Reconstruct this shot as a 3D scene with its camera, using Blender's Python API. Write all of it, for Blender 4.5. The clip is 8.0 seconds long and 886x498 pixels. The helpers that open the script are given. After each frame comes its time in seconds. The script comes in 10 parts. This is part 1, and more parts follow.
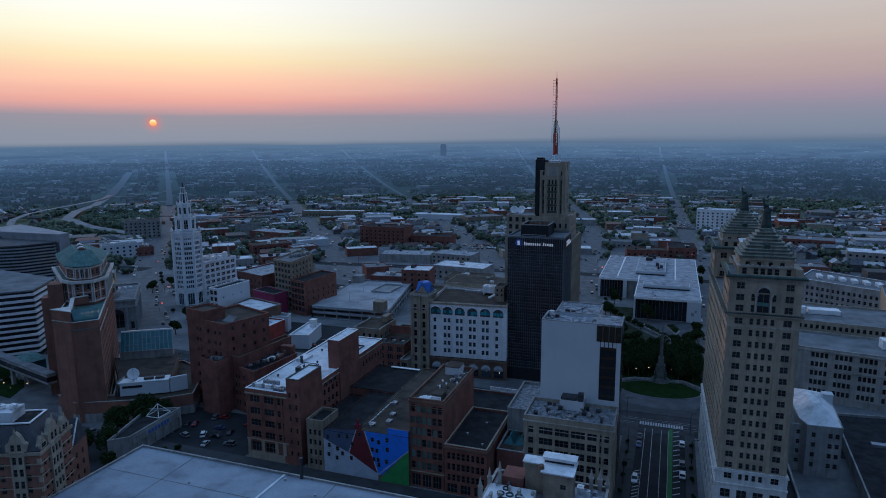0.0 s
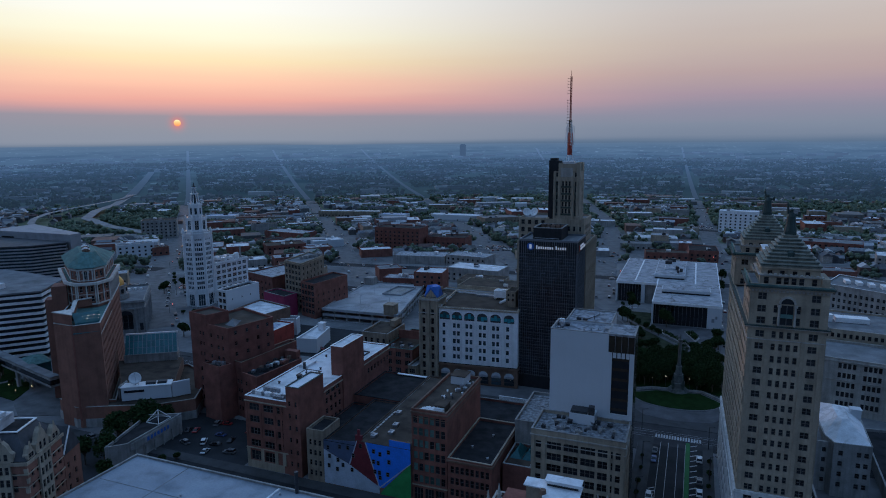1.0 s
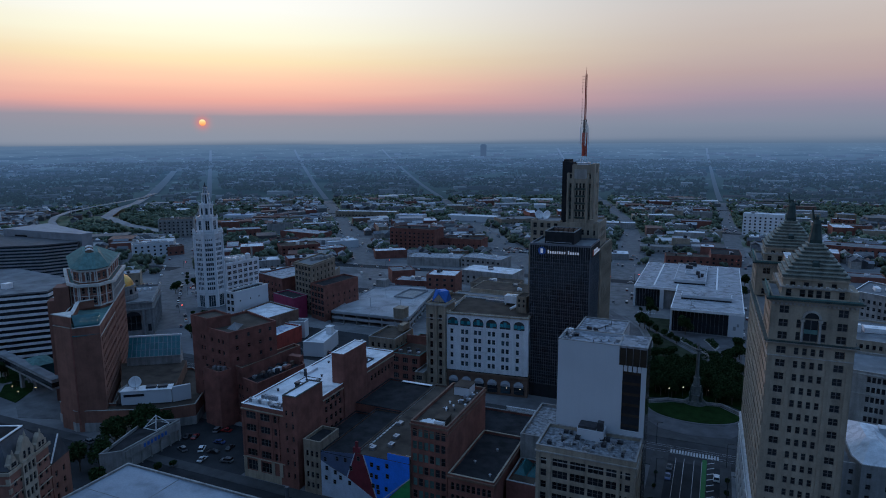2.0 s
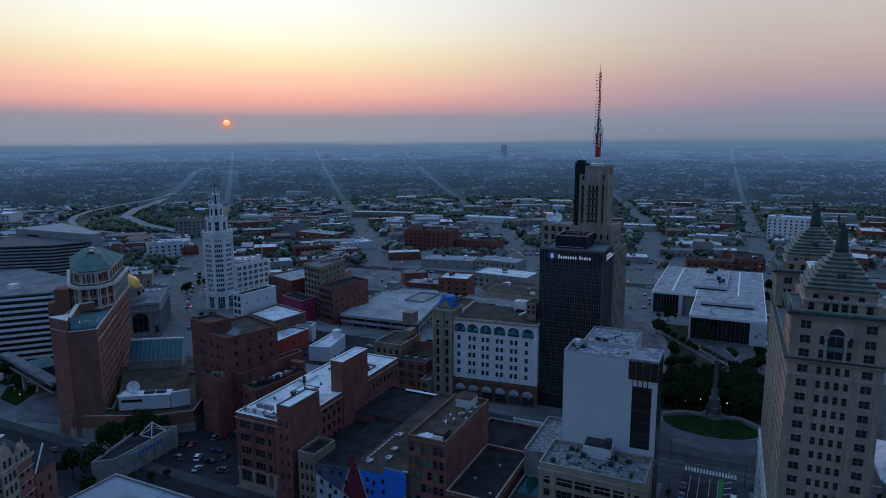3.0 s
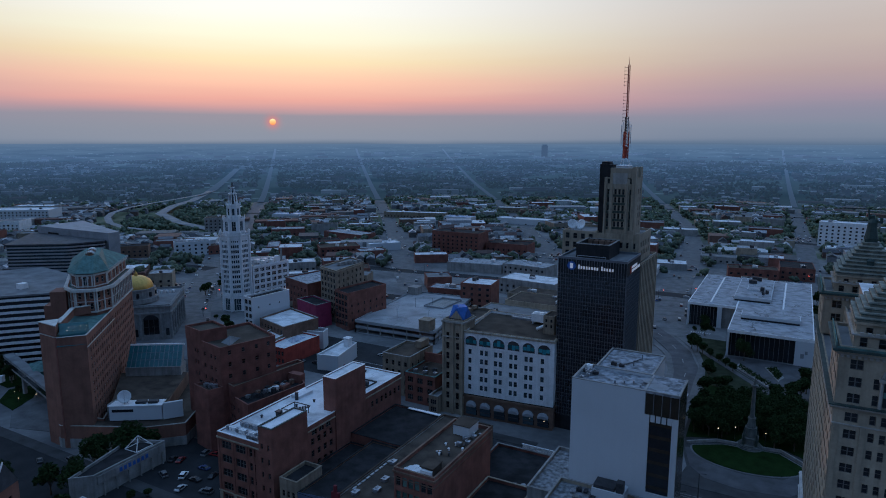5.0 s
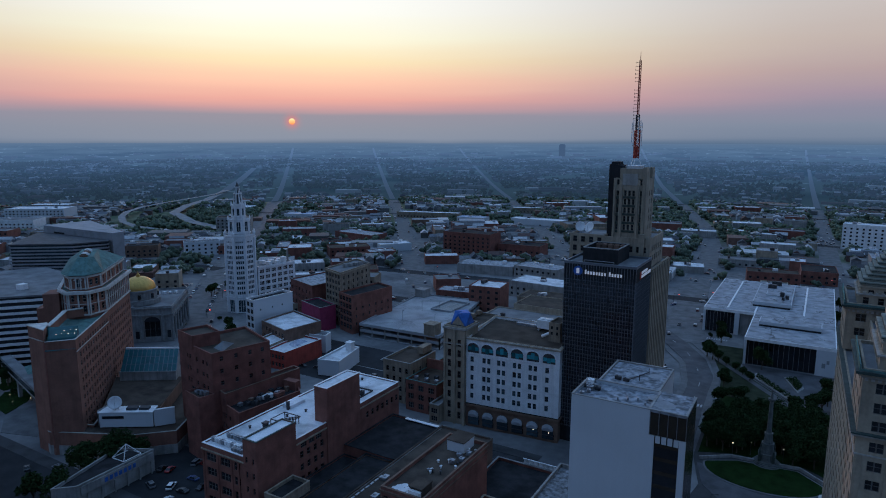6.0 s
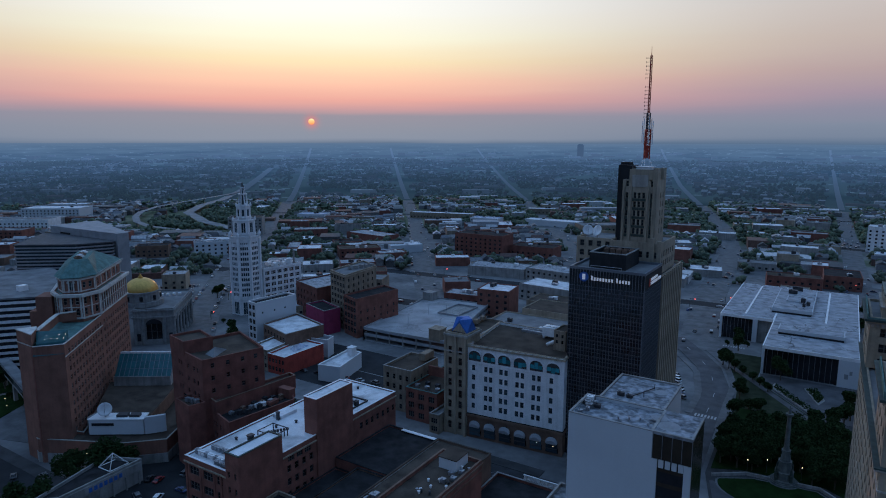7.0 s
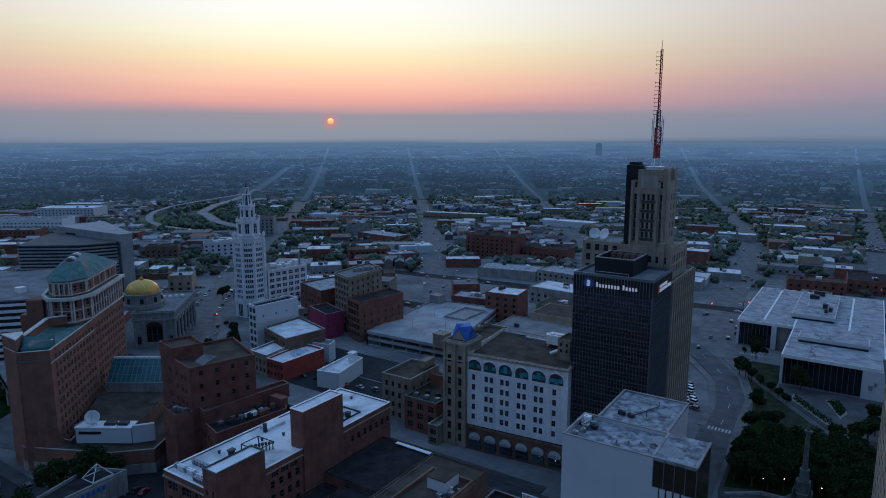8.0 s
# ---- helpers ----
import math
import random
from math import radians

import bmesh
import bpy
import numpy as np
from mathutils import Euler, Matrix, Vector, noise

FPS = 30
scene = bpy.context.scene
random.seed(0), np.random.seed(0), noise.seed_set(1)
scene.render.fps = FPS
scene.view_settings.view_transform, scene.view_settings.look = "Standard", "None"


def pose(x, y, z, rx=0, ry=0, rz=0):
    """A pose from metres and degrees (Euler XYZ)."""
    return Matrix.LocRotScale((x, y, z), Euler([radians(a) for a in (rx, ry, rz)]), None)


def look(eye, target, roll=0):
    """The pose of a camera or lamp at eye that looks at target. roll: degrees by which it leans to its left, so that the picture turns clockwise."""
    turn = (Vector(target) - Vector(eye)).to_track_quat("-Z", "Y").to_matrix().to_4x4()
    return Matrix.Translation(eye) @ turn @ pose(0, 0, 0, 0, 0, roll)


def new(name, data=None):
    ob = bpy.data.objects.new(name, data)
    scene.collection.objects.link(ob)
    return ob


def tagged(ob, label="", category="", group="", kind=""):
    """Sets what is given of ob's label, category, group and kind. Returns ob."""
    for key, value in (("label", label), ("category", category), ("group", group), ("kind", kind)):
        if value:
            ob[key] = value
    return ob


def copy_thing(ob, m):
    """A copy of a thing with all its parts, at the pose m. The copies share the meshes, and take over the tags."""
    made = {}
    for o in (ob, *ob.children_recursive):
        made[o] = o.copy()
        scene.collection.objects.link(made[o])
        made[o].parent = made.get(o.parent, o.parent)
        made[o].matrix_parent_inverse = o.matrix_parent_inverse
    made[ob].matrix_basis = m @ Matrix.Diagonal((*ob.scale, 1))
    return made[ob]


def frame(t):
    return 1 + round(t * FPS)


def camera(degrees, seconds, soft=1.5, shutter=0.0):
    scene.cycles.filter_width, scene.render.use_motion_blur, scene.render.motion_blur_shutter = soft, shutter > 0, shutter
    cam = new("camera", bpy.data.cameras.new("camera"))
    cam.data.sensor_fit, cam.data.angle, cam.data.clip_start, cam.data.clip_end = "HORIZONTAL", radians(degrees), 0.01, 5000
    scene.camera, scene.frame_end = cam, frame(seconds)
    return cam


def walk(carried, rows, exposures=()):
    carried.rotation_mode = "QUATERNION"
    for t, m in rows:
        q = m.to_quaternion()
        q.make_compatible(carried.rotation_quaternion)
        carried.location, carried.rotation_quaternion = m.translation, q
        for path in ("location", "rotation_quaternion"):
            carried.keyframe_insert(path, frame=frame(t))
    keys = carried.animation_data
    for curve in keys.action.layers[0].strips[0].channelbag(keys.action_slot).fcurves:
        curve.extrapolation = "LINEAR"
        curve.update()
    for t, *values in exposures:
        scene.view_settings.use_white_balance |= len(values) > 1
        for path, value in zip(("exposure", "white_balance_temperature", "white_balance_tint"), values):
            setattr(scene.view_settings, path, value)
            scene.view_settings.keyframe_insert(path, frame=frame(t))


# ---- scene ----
cam = camera(69.1, 8.0, soft=1.0)
PATH = [
    (0, (-22.4, -9.184, 114.659), (-23.065, -7.328, 114.327), -0.4),
    (0.5, (-21.544, -4.213, 114.701), (-22.239, -2.367, 114.369), -0.4),
    (1, (-20.92, 1.081, 114.684), (-21.643, 2.916, 114.352), -0.4),
    (1.5, (-20.125, 6.488, 114.704), (-20.878, 8.311, 114.372), -0.3),
    (3, (-17.439, 23.343, 114.581), (-18.281, 25.127, 114.251), -0.2),
    (3.5, (-16.854, 29.117, 114.648), (-17.725, 30.886, 114.318), -0.1),
    (4, (-16.239, 35.134, 114.526), (-17.139, 36.889, 114.195), -0.1),
    (4.5, (-15.761, 41.132, 114.428), (-16.689, 42.872, 114.097), -0.0),
    (6, (-14.872, 59.33, 114.097), (-15.873, 61.029, 113.764), 0.1),
    (6.5, (-14.667, 65.46, 114.001), (-15.692, 67.145, 113.668), 0.1),
    (7, (-14.31, 71.364, 113.896), (-15.359, 73.034, 113.563), 0.1),
    (7.5, (-14.167, 77.705, 113.884), (-15.24, 79.359, 113.549), 0.1),
    (8, (-14.077, 84.106, 113.808), (-15.173, 85.745, 113.473), 0.0),
]
walk(cam, [(t, look(eye, target, roll)) for t, eye, target, roll in PATH], [(0, 0.1, 6560, 10), (8, 0.1, 6560, 10)])

# ---------------------------------------------------------------- world and light
SUN_YAW, SUN_UP = radians(43.5), radians(1.56)
SUN_DIR = Vector((-math.sin(SUN_YAW) * math.cos(SUN_UP), math.cos(SUN_YAW) * math.cos(SUN_UP), math.sin(SUN_UP)))

world = bpy.data.worlds.new("dawn_sky")
scene.world = world
world.use_nodes = True
wn, wl = world.node_tree.nodes, world.node_tree.links
wn.clear()


def wmath(op, a, b=None, c=None):
    n = wn.new("ShaderNodeMath")
    n.operation = op
    for i, v in enumerate((a, b, c)):
        if v is None:
            continue
        if isinstance(v, (int, float)):
            n.inputs[i].default_value = v
        else:
            wl.new(v, n.inputs[i])
    return n.outputs[0]


def ramp(nodes, links, fac, stops, interp="LINEAR"):
    n = nodes.new("ShaderNodeValToRGB")
    n.color_ramp.interpolation = interp
    els = n.color_ramp.elements
    while len(els) < len(stops):
        els.new(0.5)
    for e, (p, c) in zip(els, stops):
        e.position, e.color = p, (*c, 1)
    links.new(fac, n.inputs[0])
    return n.outputs[0]


def srgb(r, g, b):
    return tuple(((v / 255 + 0.055) / 1.055) ** 2.4 if v > 10 else v / 255 / 12.92 for v in (r, g, b))


wt = wn.new("ShaderNodeTexCoord")
sep = wn.new("ShaderNodeSeparateXYZ")
wl.new(wt.outputs["Generated"], sep.inputs[0])
dx, dy, dz = sep.outputs
level = wmath("SQRT", wmath("ADD", wmath("MULTIPLY", dx, dx), wmath("MULTIPLY", dy, dy)))
# height over the horizon in degrees, scaled to 0..1 from -2 to 38 degrees
high = wmath("MULTIPLY", wmath("ARCTAN2", dz, level), 180 / math.pi)
hfac = wmath("DIVIDE", wmath("ADD", high, 2.0), 40.0)
# thin uneven haze layers
hz = wn.new("ShaderNodeTexNoise")
hzm = wn.new("ShaderNodeMapping")
hzm.inputs["Scale"].default_value = (1.6, 1.6, 26)
wl.new(wt.outputs["Generated"], hzm.inputs[0])
wl.new(hzm.outputs[0], hz.inputs["Vector"])
hz.inputs["Scale"].default_value, hz.inputs["Detail"].default_value = 2.0, 3.0
hfac = wmath("ADD", hfac, wmath("MULTIPLY", wmath("SUBTRACT", hz.outputs["Fac"], 0.5), 0.018))
H = lambda deg: (deg + 2.0) / 40.0
toward = ramp(wn, wl, hfac, [
    (0.0, srgb(66, 90, 120)), (H(-0.35), srgb(88, 110, 136)), (H(0.1), srgb(136, 145, 162)), (H(1.1), srgb(142, 146, 160)),
    (H(2.1), srgb(152, 146, 158)), (H(2.7), srgb(200, 156, 158)), (H(3.4), srgb(234, 170, 158)), (H(4.8), srgb(252, 198, 172)), (H(6.6), srgb(250, 228, 186)),
    (H(8.5), srgb(251, 248, 222)), (H(10.4), srgb(250, 251, 243)), (H(13), srgb(250, 251, 252)), (H(20), (0.50, 0.67, 0.93)), (H(36), (0.26, 0.49, 0.92))])
away = ramp(wn, wl, hfac, [
    (0.0, srgb(64, 88, 118)), (H(-0.35), srgb(84, 108, 136)), (H(0.3), srgb(116, 130, 152)), (H(1.2), srgb(125, 136, 156)),
    (H(2.4), srgb(138, 138, 158)), (H(3.6), srgb(160, 144, 160)), (H(5.2), srgb(178, 158, 160)), (H(7.5), srgb(190, 176, 171)),
    (H(10), srgb(195, 187, 185)), (H(13), srgb(190, 194, 199)), (H(22), (0.29, 0.46, 0.77)), (H(36), (0.26, 0.49, 0.92))])
behind = ramp(wn, wl, hfac, [
    (0.0, srgb(70, 88, 112)), (H(0.5), srgb(104, 116, 140)), (H(6), (0.06, 0.10, 0.19)), (H(16), (0.065, 0.12, 0.245)), (H(26), (0.085, 0.18, 0.38)), (H(36), (0.155, 0.31, 0.61))])
# angle to the sun's bearing
cosaz = wmath("DIVIDE", wmath("ADD", wmath("MULTIPLY", dx, -math.sin(SUN_YAW)), wmath("MULTIPLY", dy, math.cos(SUN_YAW))), level)
az = wmath("MULTIPLY", wmath("ARCCOSINE", wmath("MINIMUM", wmath("MAXIMUM", cosaz, -0.9999), 0.9999)), 180 / math.pi)


def smooth(value, a, b):
    n = wn.new("ShaderNodeMapRange")
    n.interpolation_type = "SMOOTHSTEP"
    wl.new(value, n.inputs[0])
    n.inputs[1].default_value, n.inputs[2].default_value = a, b
    return n.outputs[0]


def wmix(fac, a, b):
    n = wn.new("ShaderNodeMix")
    n.data_type = "RGBA"
    wl.new(fac, n.inputs[0])
    wl.new(a, n.inputs[6])
    wl.new(b, n.inputs[7])
    return n.outputs[2]


sky_col = wmix(smooth(az, 2, 46), toward, away)
sky_col = wmix(smooth(az, 55, 125), sky_col, behind)
# the low sun, dimmed and reddened by the haze, with a faint aureole
dotn = wn.new("ShaderNodeVectorMath")
dotn.operation = "DOT_PRODUCT"
nrm = wn.new("ShaderNodeVectorMath")
nrm.operation = "NORMALIZE"
wl.new(wt.outputs["Generated"], nrm.inputs[0])
wl.new(nrm.outputs[0], dotn.inputs[0])
dotn.inputs[1].default_value = SUN_DIR
off = wmath("MULTIPLY", wmath("ARCCOSINE", wmath("MINIMUM", dotn.outputs["Value"], 0.9999999)), 180 / math.pi)
disc = wmath("SUBTRACT", 1.0, smooth(off, 0.22, 0.30))
halo = wmath("MULTIPLY", wmath("POWER", wmath("SUBTRACT", 1.0, smooth(off, 0.0, 1.8)), 5.0), 0.5)
suncol = ramp(wn, wl, hfac, [(H(1.22), srgb(206, 128, 128)), (H(1.36), srgb(255, 120, 84)), (H(1.52), srgb(255, 200, 120)), (H(1.75), srgb(255, 244, 190))])
redden = wn.new("ShaderNodeRGB")
redden.outputs[0].default_value = (*srgb(255, 110, 84), 1)
sky_col = wmix(halo, sky_col, redden.outputs[0])
sky_col = wmix(disc, sky_col, suncol)
nish = wn.new("ShaderNodeTexSky")
nish.sky_type = "NISHITA"
nish.sun_disc = False
nish.sun_elevation, nish.sun_rotation = SUN_UP, SUN_YAW
nish.dust_density = 4.0
bg1, bg2, addw, wout = (wn.new("ShaderNode" + k) for k in ("Background", "Background", "AddShader", "OutputWorld"))
wl.new(sky_col, bg1.inputs[0])
wl.new(nish.outputs[0], bg2.inputs[0])
bg1.inputs[1].default_value = 0.98
bg2.inputs[1].default_value = 0.004
wl.new(bg1.outputs[0], addw.inputs[0])
wl.new(bg2.outputs[0], addw.inputs[1])
wl.new(addw.outputs[0], wout.inputs[0])

sun_lamp = new("sun", bpy.data.lights.new("sun", "SUN"))
sun_lamp.data.energy, sun_lamp.data.angle, sun_lamp.data.color = 0.25, radians(0.6), (1.0, 0.45, 0.25)
sun_lamp.matrix_world = look(SUN_DIR * 100, (0, 0, 0))


# ---------------------------------------------------------------- materials
def surface(name, col, rough=0.85, var=0.22, size=3.0, streak=0.0, grime=0.25, bump=0.15, metal=0.0, spec=0.35, alt=None, rnd=0.0, edge=0.18, grain=0.6, cracks=0.0):
    """A weathered surface: broad stains, fine grain, rain streaks down the walls, relief."""
    m = bpy.data.materials.new(name)
    m.use_nodes = True
    n, l = m.node_tree.nodes, m.node_tree.links
    b = n["Principled BSDF"]
    tc = n.new("ShaderNodeTexCoord")

    def noise_at(scale, detail, stretch=(1, 1, 1)):
        mp, t = n.new("ShaderNodeMapping"), n.new("ShaderNodeTexNoise")
        mp.inputs["Scale"].default_value = stretch
        l.new(tc.outputs["Object"], mp.inputs[0])
        l.new(mp.outputs[0], t.inputs["Vector"])
        t.inputs["Scale"].default_value, t.inputs["Detail"].default_value = scale, detail
        return t.outputs["Fac"]

    def mixc(fac, a, bb, kind="MIX"):
        mx = n.new("ShaderNodeMix")
        mx.data_type, mx.blend_type = "RGBA", kind
        for sock, v in ((mx.inputs[0], fac), (mx.inputs[6], a), (mx.inputs[7], bb)):
            if isinstance(v, tuple):
                sock.default_value = (*v, 1)
            elif isinstance(v, float):
                sock.default_value = v
            else:
                l.new(v, sock)
        return mx.outputs[2]

    lo = tuple(c * (1 - var) for c in col)
    hi = tuple(min(1, c * (1 + var)) for c in col)
    base = ramp(n, l, noise_at(1 / size, 6), [(0.5 - edge, lo), (0.5 + edge, alt or hi)])
    fine = ramp(n, l, noise_at(2.2, 3), [(0.3, (0.82,) * 3), (0.7, (1.1,) * 3)])
    base = mixc(grain, base, fine, "MULTIPLY")
    if grime:
        spots = ramp(n, l, noise_at(0.35 / size * 3, 8), [(0.5, (1, 1, 1)), (0.72, (1 - grime,) * 3)])
        base = mixc(1.0, base, spots, "MULTIPLY")
    if streak:
        run = ramp(n, l, noise_at(0.9, 4, (1, 1, 0.06)), [(0.42, (1, 1, 1)), (0.7, (1 - streak,) * 3)])
        base = mixc(1.0, base, run, "MULTIPLY")
    if cracks:
        # dark wandering seams where the sheet has split and been tarred
        dv, vv, wob = n.new("ShaderNodeTexVoronoi"), n.new("ShaderNodeVectorMath"), n.new("ShaderNodeTexNoise")
        dv.feature = "DISTANCE_TO_EDGE"
        l.new(tc.outputs["Object"], wob.inputs["Vector"])
        wob.inputs["Scale"].default_value, wob.inputs["Detail"].default_value = 0.12, 3
        vv.operation = "MULTIPLY_ADD"
        l.new(wob.outputs["Color"], vv.inputs[0])
        vv.inputs[1].default_value = (14, 14, 14)
        l.new(tc.outputs["Object"], vv.inputs[2])
        l.new(vv.outputs[0], dv.inputs["Vector"])
        dv.inputs["Scale"].default_value = 0.075
        seam = ramp(n, l, dv.outputs["Distance"], [(0.0, (1 - cracks,) * 3), (0.018, (1 - cracks * 0.8,) * 3), (0.035, (1, 1, 1))])
        base = mixc(ramp(n, l, noise_at(0.05, 2), [(0.42, (0, 0, 0)), (0.52, (1, 1, 1))]), base, mixc(1.0, base, seam, "MULTIPLY"))
    if rnd:
        oi = n.new("ShaderNodeObjectInfo")
        base = mixc(1.0, base, ramp(n, l, oi.outputs["Random"], [(0, (1 - rnd,) * 3), (1, (1 + rnd * 0.4,) * 3)]), "MULTIPLY")
    l.new(base, b.inputs["Base Color"])
    rr = n.new("ShaderNodeMapRange")
    l.new(noise_at(0.8, 4), rr.inputs[0])
    rr.inputs[3].default_value, rr.inputs[4].default_value = max(0.03, rough - 0.1), min(1, rough + 0.1)
    l.new(rr.outputs[0], b.inputs["Roughness"])
    b.inputs["Metallic"].default_value = metal
    b.inputs["Specular IOR Level"].default_value = spec
    if bump:
        bp = n.new("ShaderNodeBump")
        bp.inputs["Strength"].default_value, bp.inputs["Distance"].default_value = bump, 0.1
        l.new(noise_at(1.5, 5), bp.inputs["Height"])
        l.new(bp.outputs[0], b.inputs["Normal"])
    return m


def island_colours(name, cols, rough=0.85, spec=0.25):
    """Stuff whose loose pieces differ in colour."""
    m = bpy.data.materials.new(name)
    m.use_nodes = True
    n, l = m.node_tree.nodes, m.node_tree.links
    b = n["Principled BSDF"]
    g = n.new("ShaderNodeNewGeometry")
    stops = [(i / len(cols), c) for i, c in enumerate(cols)]
    base = ramp(n, l, g.outputs["Random Per Island"], stops, "CONSTANT")
    tc, t = n.new("ShaderNodeTexCoord"), n.new("ShaderNodeTexNoise")
    l.new(tc.outputs["Object"], t.inputs["Vector"])
    t.inputs["Scale"].default_value, t.inputs["Detail"].default_value = 0.5, 4
    mx = n.new("ShaderNodeMix")
    mx.data_type, mx.blend_type = "RGBA", "MULTIPLY"
    mx.inputs[0].default_value = 1.0
    l.new(base, mx.inputs[6])
    l.new(ramp(n, l, t.outputs["Fac"], [(0.3, (0.7,) * 3), (0.7, (1.15,) * 3)]), mx.inputs[7])
    l.new(mx.outputs[2], b.inputs["Base Color"])
    b.inputs["Roughness"].default_value = rough
    b.inputs["Specular IOR Level"].default_value = spec
    return m


def glowing(name, col, strength):
    m = bpy.data.materials.new(name)
    m.use_nodes = True
    b = m.node_tree.nodes["Principled BSDF"]
    b.inputs["Base Color"].default_value = (*col, 1)
    b.inputs["Emission Color"].default_value = (*col, 1)
    b.inputs["Emission Strength"].default_value = strength
    return m


def glassy(name, col, rough=0.08, spec=0.5, rnd=0.6):
    m = surface(name, col, rough, 0.15, 2.0, grime=0.1, bump=0.02, spec=spec, rnd=rnd)
    return m


